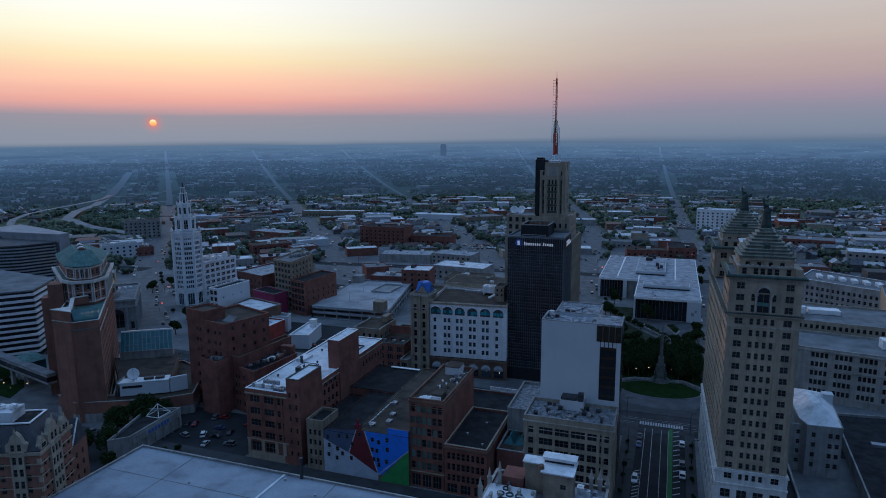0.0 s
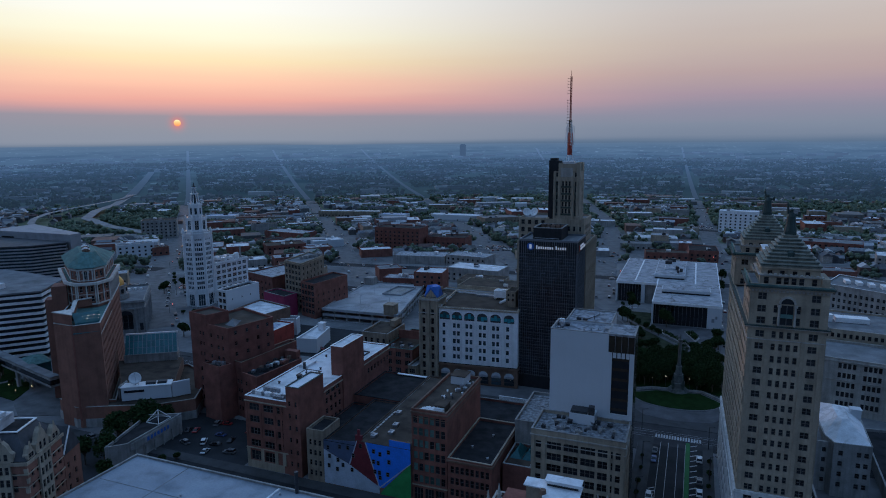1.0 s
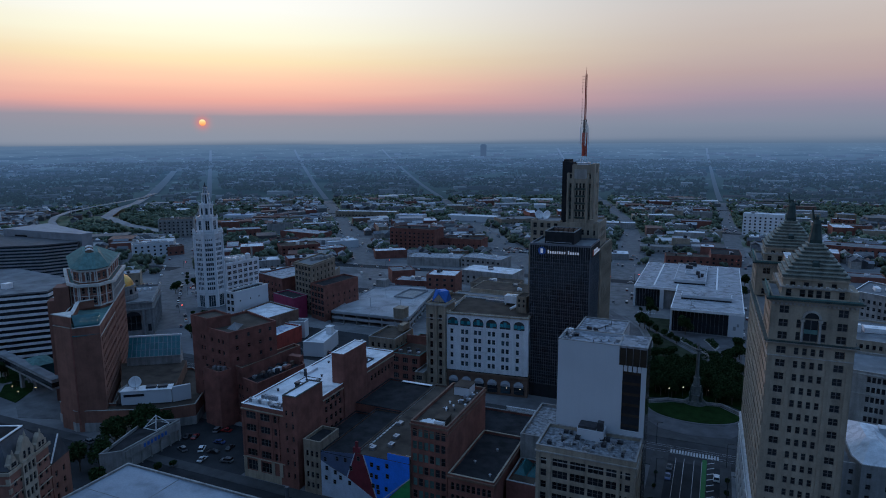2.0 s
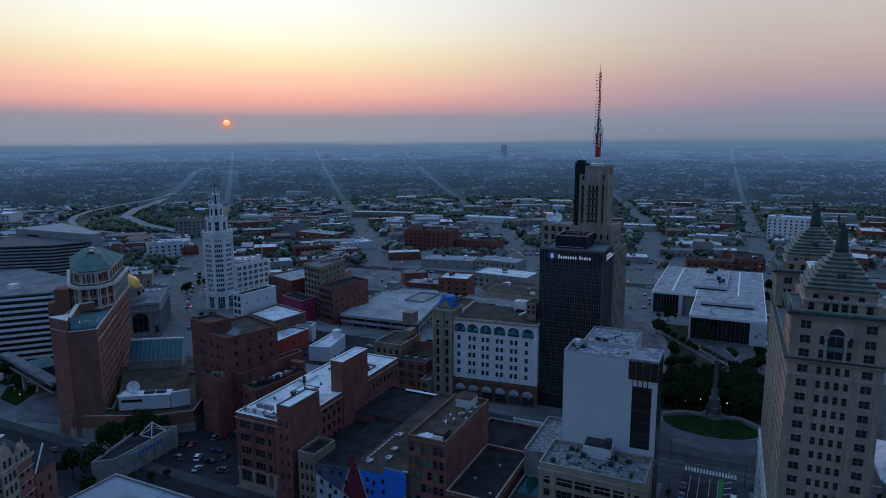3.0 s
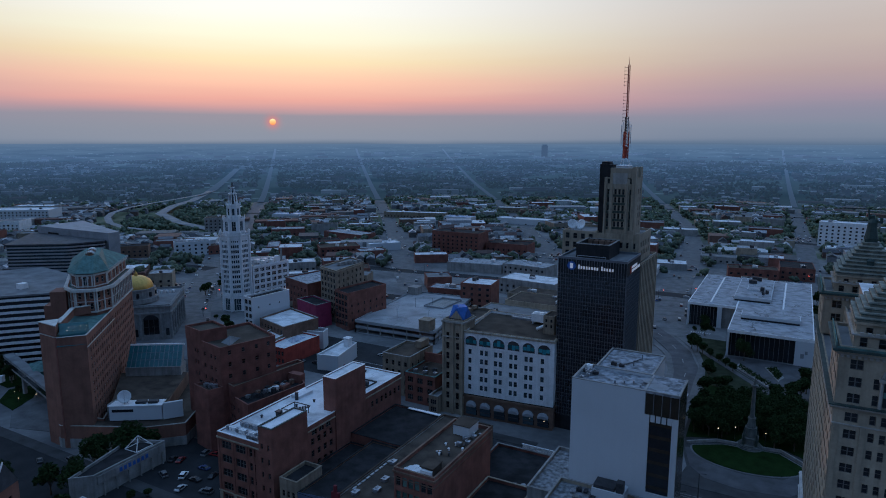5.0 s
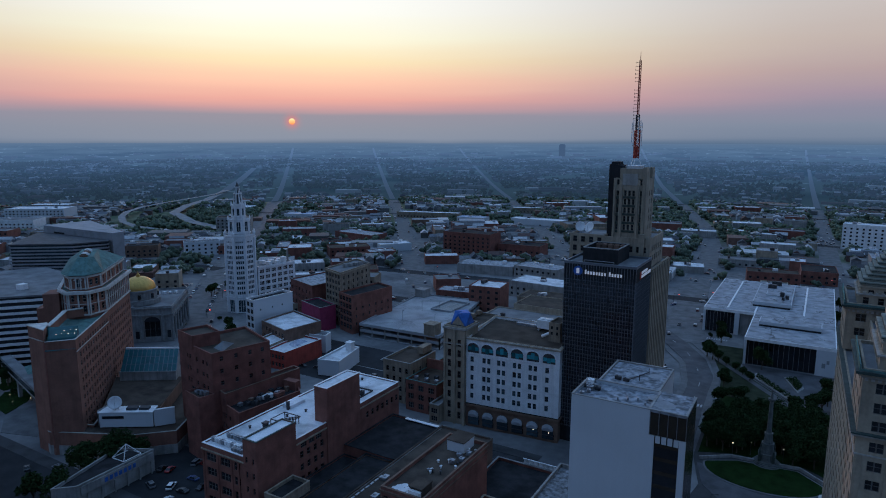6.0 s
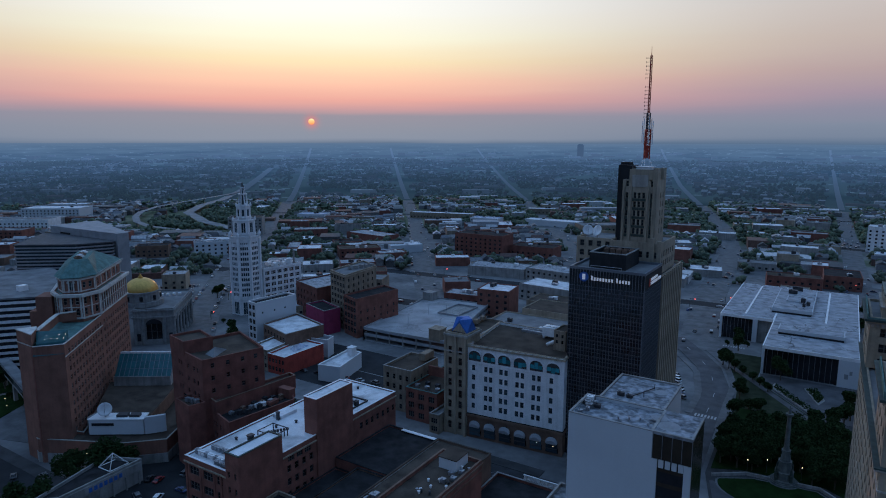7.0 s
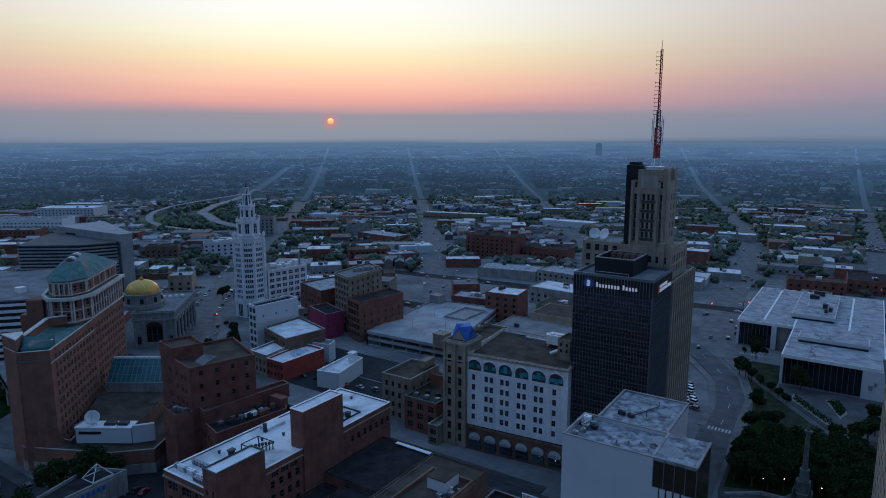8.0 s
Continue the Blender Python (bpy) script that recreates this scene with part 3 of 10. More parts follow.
# ---------------------------------------------------------------- ground, streets, distance
def ground_material():
    m = bpy.data.materials.new("city_ground")
    m.use_nodes = True
    n, l = m.node_tree.nodes, m.node_tree.links
    b = n["Principled BSDF"]
    tc = n.new("ShaderNodeTexCoord")
    big, mid, fine = (n.new("ShaderNodeTexNoise") for _ in range(3))
    for t, s in ((big, 0.006), (mid, 0.03), (fine, 0.3)):
        l.new(tc.outputs["Object"], t.inputs["Vector"])
        t.inputs["Scale"].default_value, t.inputs["Detail"].default_value = s, 5
    green = ramp(n, l, mid.outputs["Fac"], [(0.3, (0.06, 0.085, 0.046)), (0.5, (0.095, 0.12, 0.07)), (0.7, (0.16, 0.17, 0.115))])
    grey = ramp(n, l, mid.outputs["Fac"], [(0.35, (0.098, 0.1, 0.104)), (0.5, (0.15, 0.152, 0.155)), (0.7, (0.24, 0.24, 0.237))])
    pos = n.new("ShaderNodeVectorMath")
    pos.operation = "LENGTH"
    sub = n.new("ShaderNodeVectorMath")
    sub.operation = "SUBTRACT"
    l.new(tc.outputs["Object"], sub.inputs[0])
    sub.inputs[1].default_value = (-160, 230, 0)
    l.new(sub.outputs[0], pos.inputs[0])
    mr = n.new("ShaderNodeMapRange")
    l.new(pos.outputs["Value"], mr.inputs[0])
    mr.inputs[1].default_value, mr.inputs[2].default_value, mr.inputs[3].default_value, mr.inputs[4].default_value = 260, 900, -0.35, 0.25
    ad = n.new("ShaderNodeMath")
    l.new(big.outputs["Fac"], ad.inputs[0])
    l.new(mr.outputs[0], ad.inputs[1])
    sel = ramp(n, l, ad.outputs[0], [(0.46, (0, 0, 0)), (0.56, (1, 1, 1))])
    mx = n.new("ShaderNodeMix")
    mx.data_type = "RGBA"
    l.new(sel, mx.inputs[0])
    l.new(grey, mx.inputs[6])
    l.new(green, mx.inputs[7])
    m2 = n.new("ShaderNodeMix")
    m2.data_type, m2.blend_type = "RGBA", "MULTIPLY"
    m2.inputs[0].default_value = 0.7
    l.new(mx.outputs[2], m2.inputs[6])
    l.new(ramp(n, l, fine.outputs["Fac"], [(0.3, (0.75,) * 3), (0.7, (1.15,) * 3)]), m2.inputs[7])
    l.new(m2.outputs[2], b.inputs["Base Color"])
    b.inputs["Roughness"].default_value = 0.95
    b.inputs["Specular IOR Level"].default_value = 0.2
    return m


tagged(part("ground", Mb().prism([(-15 + 4880 * math.cos(2 * math.pi * i / 96), 40 + 4880 * math.sin(2 * math.pi * i / 96)) for i in range(96)], -1.0, 0.0), ground_material()),
       "flat city ground of paving, lots and grass", "ground", kind="structure")

# the land near the horizon, lifted to meet it in view, haze painted in
FAR0, FAR1, FAR_RISE = 1250.0, 4850.0, 92.0


def far_height(r):
    """The far plain lifts slowly to the horizon line."""
    k = max(0.0, min(1.0, (r - 1500) / (FAR1 - 1500)))
    return 0.5 + FAR_RISE * k ** 1.6


def painted_haze_material(name, base, gain, mottled, pieces=()):
    """Haze painted as blue emission: the farther, the paler."""
    m = bpy.data.materials.new(name)
    m.use_nodes = True
    fn, fl = m.node_tree.nodes, m.node_tree.links
    b = fn["Principled BSDF"]
    ftc = fn.new("ShaderNodeTexCoord")

    def fmath(op, a, c):
        n = fn.new("ShaderNodeMath")
        n.operation = op
        for i, v in enumerate((a, c)):
            if isinstance(v, (int, float)):
                n.inputs[i].default_value = v
            else:
                fl.new(v, n.inputs[i])
        return n.outputs[0]

    def times(fac, a, c):
        n = fn.new("ShaderNodeMix")
        n.data_type, n.blend_type = "RGBA", "MULTIPLY"
        fl.new(fac, n.inputs[0])
        fl.new(a, n.inputs[6])
        fl.new(c, n.inputs[7])
        return n.outputs[2]

    def fnoise(scale, detail):
        n = fn.new("ShaderNodeTexNoise")
        fl.new(ftc.outputs["Object"], n.inputs["Vector"])
        n.inputs["Scale"].default_value, n.inputs["Detail"].default_value = scale, detail
        return n.outputs["Fac"]

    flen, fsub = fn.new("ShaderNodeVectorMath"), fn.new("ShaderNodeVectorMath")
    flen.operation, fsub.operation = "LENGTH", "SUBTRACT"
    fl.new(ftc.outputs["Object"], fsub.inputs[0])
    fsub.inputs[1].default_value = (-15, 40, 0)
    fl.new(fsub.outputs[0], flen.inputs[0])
    # emission colour pales with distance: haze painted into the glow
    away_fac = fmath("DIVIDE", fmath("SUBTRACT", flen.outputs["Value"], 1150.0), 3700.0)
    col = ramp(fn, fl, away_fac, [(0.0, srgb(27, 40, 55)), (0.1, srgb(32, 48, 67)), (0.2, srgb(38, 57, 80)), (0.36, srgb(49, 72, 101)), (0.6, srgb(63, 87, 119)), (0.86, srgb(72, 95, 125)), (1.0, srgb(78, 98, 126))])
    if mottled:
        # pattern contrast fades with distance, part of the painted haze
        clear = fmath("SUBTRACT", 1.0, fmath("POWER", away_fac, 2.0))
        col = times(clear, col, ramp(fn, fl, fnoise(0.0035, 9), [(0.36, (0.56, 0.63, 0.72)), (0.49, (1.0, 1.0, 1.0)), (0.60, (1.08, 1.08, 1.06)), (0.68, (1.5, 1.46, 1.4))]))
        vor = fn.new("ShaderNodeTexVoronoi")
        fl.new(ftc.outputs["Object"], vor.inputs["Vector"])
        vor.inputs["Scale"].default_value = 0.022
        vsep = fn.new("ShaderNodeSeparateColor")
        fl.new(vor.outputs["Color"], vsep.inputs[0])
        speck = fmath("MULTIPLY", fmath("GREATER_THAN", vsep.outputs[0], 0.70), fmath("LESS_THAN", vor.outputs["Distance"], 0.24))
        col = times(clear, col, ramp(fn, fl, speck, [(0.0, (0.94, 0.95, 0.96)), (1.0, (2.7, 2.5, 2.3))]))
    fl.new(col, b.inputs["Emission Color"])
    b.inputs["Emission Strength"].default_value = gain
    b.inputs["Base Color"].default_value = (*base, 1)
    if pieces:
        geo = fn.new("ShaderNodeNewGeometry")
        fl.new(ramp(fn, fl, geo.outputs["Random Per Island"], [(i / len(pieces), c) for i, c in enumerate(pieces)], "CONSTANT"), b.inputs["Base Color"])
    b.inputs["Specular IOR Level"].default_value = 0.0
    b.inputs["Roughness"].default_value = 1.0
    return m


M["far"] = painted_haze_material("plain_painted_haze", (0.034, 0.048, 0.034), 1.22, True)
# far objects: dull base tones under an emission that paints the haze
M["hazy_wood"] = painted_haze_material("wood_painted_haze", (0.02, 0.03, 0.02), 0.98, False, [(0.012, 0.02, 0.012), (0.022, 0.034, 0.02), (0.03, 0.042, 0.026), (0.018, 0.028, 0.02), (0.04, 0.052, 0.03)])
M["hazy_house"] = painted_haze_material("house_painted_haze", (0.2, 0.2, 0.2), 1.08, False, [(0.17, 0.17, 0.175), (0.03, 0.03, 0.033), (0.06, 0.057, 0.054), (0.025, 0.026, 0.028), (0.09, 0.085, 0.08), (0.035, 0.026, 0.023), (0.05, 0.05, 0.053), (0.20, 0.20, 0.205), (0.03, 0.033, 0.036), (0.07, 0.07, 0.076)])
M["hazy_shed"] = painted_haze_material("shed_painted_haze", (0.2, 0.2, 0.2), 1.15, False, [(0.22, 0.22, 0.22), (0.07, 0.07, 0.07), (0.045, 0.03, 0.027), (0.15, 0.15, 0.155), (0.035, 0.035, 0.038), (0.06, 0.042, 0.036), (0.10, 0.10, 0.103)])
M["hazy_tower"] = painted_haze_material("tower_painted_haze", (0.03, 0.03, 0.03), 0.95, False)
M["hazy_road"] = painted_haze_material("road_painted_haze", (0.085, 0.085, 0.088), 1.33, False)


def far_plain():
    """Rings of gently uneven wooded land, rising to the horizon line."""
    mb, n, radii = Mb(), 360, []
    r = FAR0
    while r < FAR1:
        radii.append(r)
        r *= 1.022
    radii.append(FAR1)
    rows = []
    for r in radii:
        row = []
        for i in range(n):
            a = 2 * math.pi * i / n
            x, y = -15 + r * math.cos(a), 40 + r * math.sin(a)
            bump = noise.noise(Vector((x * 0.009, y * 0.009, 1.7))) * 3.2 + noise.noise(Vector((x * 0.021, y * 0.021, 5.1))) * 2.4
            row.append((x, y, far_height(r) + bump * max(0.0, min(1.0, (r - 1700) / 500)) if FAR0 < r < FAR1 else far_height(r) - 0.8))
        rows.append(row)
    vs = [v for row in rows for v in row]
    fs = [(k * n + i, (k + 1) * n + i, (k + 1) * n + (i + 1) % n, k * n + (i + 1) % n) for k in range(len(radii) - 1) for i in range(n)]
    return mb.add(vs, fs)


tagged(part("backdrop", far_plain(), M["far"]), "wooded plain at the horizon, blue haze painted in", "distance", kind="structure")


def ribbon(name, pts, width, z, mat, label, category="road", kind="structure"):
    mb = Mb()
    P = [Vector(p) for p in pts]
    L, R = [], []
    for i, p in enumerate(P):
        a, b = P[max(0, i - 1)], P[min(len(P) - 1, i + 1)]
        d = (b - a).to_2d().normalized()
        n = Vector((-d.y, d.x)) * width / 2
        zz = p.z if len(p) > 2 else z
        L.append((p.x + n.x, p.y + n.y, zz))
        R.append((p.x - n.x, p.y - n.y, zz))
    for i in range(len(P) - 1):
        mb.quad(R[i], R[i + 1], L[i + 1], L[i])
        mb.quad(R[i], L[i], (*L[i][:2], L[i][2] - 0.12), (*R[i][:2], R[i][2] - 0.12))
        mb.quad(L[i], L[i + 1], (*L[i + 1][:2], L[i + 1][2] - 0.12), (*L[i][:2], L[i][2] - 0.12))
        mb.quad(R[i + 1], R[i], (*R[i][:2], R[i][2] - 0.12), (*R[i + 1][:2], R[i + 1][2] - 0.12))
    return tagged(part(name, mb, M[mat]), label, category, kind=kind)


AVENUES = [
    ([(-330, 300), (-373, 339), (-473, 445), (-725, 744), (-993, 1042), (-1690, 1795)], 24),
    ([(-250, 436), (-326, 534), (-540, 832), (-1131, 1608), (-1475, 2058)], 21),
    ([(-150, 530), (-209, 635), (-562, 1246), (-1170, 2254)], 19),
    ([(-75, 436), (-82, 473), (-93.5, 563), (-101, 670), (-108, 770), (-145, 968), (-371, 1759), (-560, 2472)], 22),
    ([(6, 380), (4, 560), (0, 675), (-12, 1085), (-46, 2110), (-60, 2530)], 18),
    ([(-460, 660), (-250, 655), (-95, 655), (120, 660)], 22),
    ([(-420, 512), (-250, 530), (-95, 545), (130, 545)], 14),
    ([(-330, 436), (-240, 436), (-92, 440)], 14),
    ([(-700, 420), (-473, 445)], 16),
    ([(-560, 905), (-300, 890), (-90, 880), (200, 860)], 14),
    ([(-760, 1260), (-300, 1210), (-190, 1180), (260, 1120)], 13),
    ([(-700, 1040), (-440, 1035)], 11),
    ([(-1000, 700), (-780, 790), (-560, 905)], 14),
]
for k, (pts, w) in enumerate(AVENUES):
    ribbon("road_%d" % (k + 1), pts, w, 0.06 + 0.006 * k, "asphalt" if k > 5 else "main_paving", "wide straight grey asphalt avenue running to the horizon" if k < 5 else "grey asphalt cross street")
# the same avenues farther out, with haze painted into their glow
for k, (pts, w) in enumerate(AVENUES[:5]):
    line = [Vector(q) for q in pts]
    line.append(line[-1] + (line[-1] - line[-2]).normalized() * 2600)
    far_pts = []
    for va, vb in zip(line, line[1:]):
        steps = max(1, int((vb - va).length / 45))
        for i in range(steps):
            q = va.lerp(vb, i / steps)
            r = math.hypot(q.x + 15, q.y - 40)
            if 1235 < r < 4100:
                far_pts.append((q.x, q.y, far_height(r) + 0.8 + max(0.0, min(3.6, (r - 1700) * 0.006))))
    ribbon("backdrop_road_%d" % (k + 1), far_pts, (12, 11, 10, 11, 10)[k], 0, "hazy_road", "avenue far out on the plain, paled by painted haze")
# the motorway's elevated loop
LOOP = [(-1128, 1030, 7), (-1062, 938, 7.5), (-1015, 838, 8), (-987, 768, 8), (-955, 702, 8), (-906, 642, 8), (-859, 603, 8), (-809, 573, 7), (-763, 559, 6), (-700, 566, 4), (-640, 600, 1)]
ribbon("expressway_1", LOOP, 9, 8, "motorway", "pale concrete motorway ramp curving on piers", "motorway")
ribbon("expressway_2", [(-1140, 1034, 6), (-1060, 940, 6), (-989, 858, 6), (-933, 770, 6), (-855, 686, 6), (-760, 640, 4), (-640, 612, 1)], 15, 6, "motorway", "pale concrete motorway carriageway", "motorway")
for k in range(1, 10):
    x, y, z = LOOP[k]
    tagged(part("pier", Mb().box(x - 1, x + 1, y - 1, y + 1, -0.5, z - 0.1).box(x - 4, x + 4, y - 0.8, y + 0.8, z - 1, z - 0.12), M["concrete"]), "concrete pier under the motorway ramp", "pier", "motorway piers")

ribbon("backdrop_road_6", [(-1132 - 50 * i, 1025 + 53.5 * i, far_height(1500 + 72 * i) + 5.5 - 0.2 * i) for i in range(14)], 20, 0, "hazy_road", "motorway far out on the plain, paled by painted haze")

# downtown streets
for k, (r, m, lab) in enumerate([
    (rect(-31, -13.5, -80, 250), "asphalt", "dark asphalt boulevard with painted lanes"),
    (rect(-420, 60, 244, 262), "asphalt_pale", "paved main street with tram tracks"),
    (rect(-420, -31.2, 146, 170), "asphalt", "dark asphalt side street"),
    (rect(-280, -95, 310, 336), "asphalt", "dark asphalt street beside the parking deck"),
    (rect(-222, -167, 172, 206), "asphalt", "dark asphalt parking lot"),
    (rect(-240, -185, 285, 309), "asphalt", "dark asphalt car park behind the small buildings"),
]):
    tagged(part("street_%d" % (k + 1), Mb().prism(r, -0.2, 0.05 + 0.008 * k), M[m]), lab, "street", kind="structure")
for k, (r, h) in enumerate([
    (rect(-36.5, -31, -80, 250), 0.2), (rect(-13.5, -9.9, -80, 250), 0.2), (rect(-420, -36.6, 238, 244), 0.21), (rect(-420, -95, 262, 267), 0.21),
    (rect(-420, -36.6, 170, 174.8), 0.2), (rect(-420, -36.6, 141.8, 146), 0.2)]):
    tagged(part("pavement_%d" % (k + 1), Mb().prism(r, -0.2, h), M["walk"]), "pale concrete pavement with raised kerb", "pavement", kind="structure")

# Painted lines of the boulevard
for x, w in ((-25.6, 0.18), (-28.4, 0.15), (-22.2, 0.15), (-19.6, 0.15)):
    tagged(part("lane_line", Mb().box(x, x + w, 60, 247, 0.06, 0.075), M["line_white"]), "white painted lane line", "road marking", kind="structure")
tagged(part("bike_lane", Mb().box(-19.4, -17.9, 60, 249, 0.06, 0.07), M["lane_green"]), "green painted bicycle lane", "road marking", kind="structure")
hatch = Mb()
for i in range(46):
    y = 70 + i * 4.0
    hatch.add([(-17.7, y, 0.075), (-15.4, y + 1.6, 0.075), (-15.4, y + 2.2, 0.075), (-17.7, y + 0.6, 0.075)], [(0, 1, 2, 3)])
for i in range(10):
    y = 190 + i * 2.2
    hatch.add([(-30.6, y, 0.075), (-28.6, y + 1.6, 0.075), (-28.6, y + 2.1, 0.075), (-30.6, y + 0.5, 0.075)], [(0, 1, 2, 3)])
tagged(part("hatching", hatch, M["line_white"]), "white painted hatching beside the bicycle lane", "road marking", kind="stuff")
zebra = Mb()
for i in range(17):
    zebra.box(-30.6 + i, -30.0 + i, 250.5, 253.5, 0.06, 0.075)
tagged(part("crosswalk", zebra, M["line_white"]), "white zebra crossing at the square", "road marking", kind="stuff")

# ---------------------------------------------------------------- the square
sq = [(-44.5, 262), (-4, 262), (-3, 366), (-47, 366), (-48.5, 330), (-47.5, 296), (-42.5, 276)]
tagged(part("pavement_7", Mb().prism(sq, -0.2, 0.18), M["walk"]), "pale paving of the public square", "pavement", kind="structure")
plaza = [(-41.5, 276.5), (-36, 270), (-24, 267.5), (-10, 270.5), (-5.5, 277), (-5.5, 291), (-12, 281.5), (-24, 279), (-35, 281.6), (-44, 291.5), (-45.4, 291)]
tagged(part("pavement_13", Mb().prism(plaza, 0.0, 0.24), M["plaza_stone"]), "pale curved plaza before the half-round lawn", "pavement", kind="structure")
lawn = [(-24.4 + 18.6 * math.cos(a), 293 + 12.2 * math.sin(a)) for a in [radians(180 + i * 10) for i in range(19)]] + [(-7.2, 295), (-14, 301.4), (-33, 299.6), (-42.6, 294)]
tagged(part("kerb_1", Mb().prism(inset(lawn, -0.7), 0.0, 0.3), M["main_paving"]), "pale stone kerb round the half-round lawn", "kerb", kind="structure")
tagged(part("lawn_1", Mb().prism(lawn, 0.0, 0.38), M["grass"]), "mown green half-round lawn before the monument", "lawn", kind="structure")
tagged(part("lawn_2", Mb().prism([(-46.4, 300), (-36, 304.5), (-12, 306), (-5, 301), (-5, 362), (-45.8, 362), (-47.2, 330)], 0.0, 0.26), M["grass"]), "shaded grass under the square's trees", "lawn", kind="structure")
tagged(part("lawn_3", Mb().prism([(-47.6, 362.2), (-18, 362.2), (-20, 369), (-36, 391), (-43.4, 406), (-43.4, 440), (-58, 440), (-63, 427), (-56, 410), (-50, 390)], 0.0, 0.24), M["park_grass"]), "grass strip before the library", "lawn", kind="structure")
wall = thing("garden_wall", "low pale stone wall behind the half-round lawn", "wall", -24, 302, 0.18)
for pa, pb in (((-45.2, 294.6), (-35.4, 301.6)), ((-35.4, 301.6), (-28, 302.2)), ((-19.6, 302.8), (-13.4, 303.6)), ((-13.4, 303.6), (-6.2, 296.6))):
    va, vb = Vector(pa), Vector(pb)
    nn = Vector((-(vb - va).y, (vb - va).x)).normalized() * 0.3
    part("wall_run", Mb().prism([tuple(va - nn), tuple(vb - nn), tuple(vb + nn), tuple(va + nn)], 0.18, 1.2), M["concrete"], wall)


def monument():
    x, y = -23.9, 303.0
    t = thing("monument", "grey granite column monument with bronze figures at its foot", "monument", x, y)
    b = Mb()
    for r, z in ((5.0, 0.5), (4.5, 0.9), (4.1, 1.3), (3.7, 1.7)):
        b.cyl(x, y, r, z - 0.45, z, 16)
    part("steps", b, M["monument_stone"], t)
    o8 = radians(22.5)
    part("pedestal", Mb().cyl(x, y, 3.0, 1.7, 4.0, 8, 2.8, o8).cyl(x, y, 3.1, 4.0, 4.5, 8, a0=o8).cyl(x, y, 2.3, 4.5, 7.6, 8, 1.9, o8).cyl(x, y, 2.2, 7.6, 8.2, 8, a0=o8).cyl(x, y, 1.7, 8.2, 11.4, 8, 1.2, o8).cyl(x, y, 1.5, 11.4, 12.0, 8, a0=o8).cyl(x, y, 1.05, 12.0, 13.2, 12, 0.8), M["monument_stone"], t)
    part("column", Mb().cyl(x, y, 0.78, 13.2, 23.6, 14, 0.6).cyl(x, y, 0.66, 23.6, 24.2, 14, 1.15).cyl(x, y, 1.2, 24.2, 24.8, 14), M["monument_stone"], t)
    for i in range(4):
        a = radians(45 + 90 * i)
        px, py = x + 3.1 * math.cos(a), y + 3.1 * math.sin(a)
        part("statue", Mb().cyl(px, py, 0.6, 1.7, 4.2, 8).cyl(px, py, 0.46, 4.2, 6.0, 8, 0.32).cyl(px, py, 0.2, 6.0, 6.6, 8, 0.13), M["bronze"], t)
    part("statue", Mb().cyl(x, y, 0.5, 24.8, 26.6, 8, 0.32).cyl(x, y, 0.34, 26.2, 26.9, 8, 0.2).cyl(x, y, 0.2, 26.9, 27.5, 8, 0.12).tube((x, y, 26.5), (x + 0.7, y, 26.9), 0.11), M["monument_stone"], t)


monument()


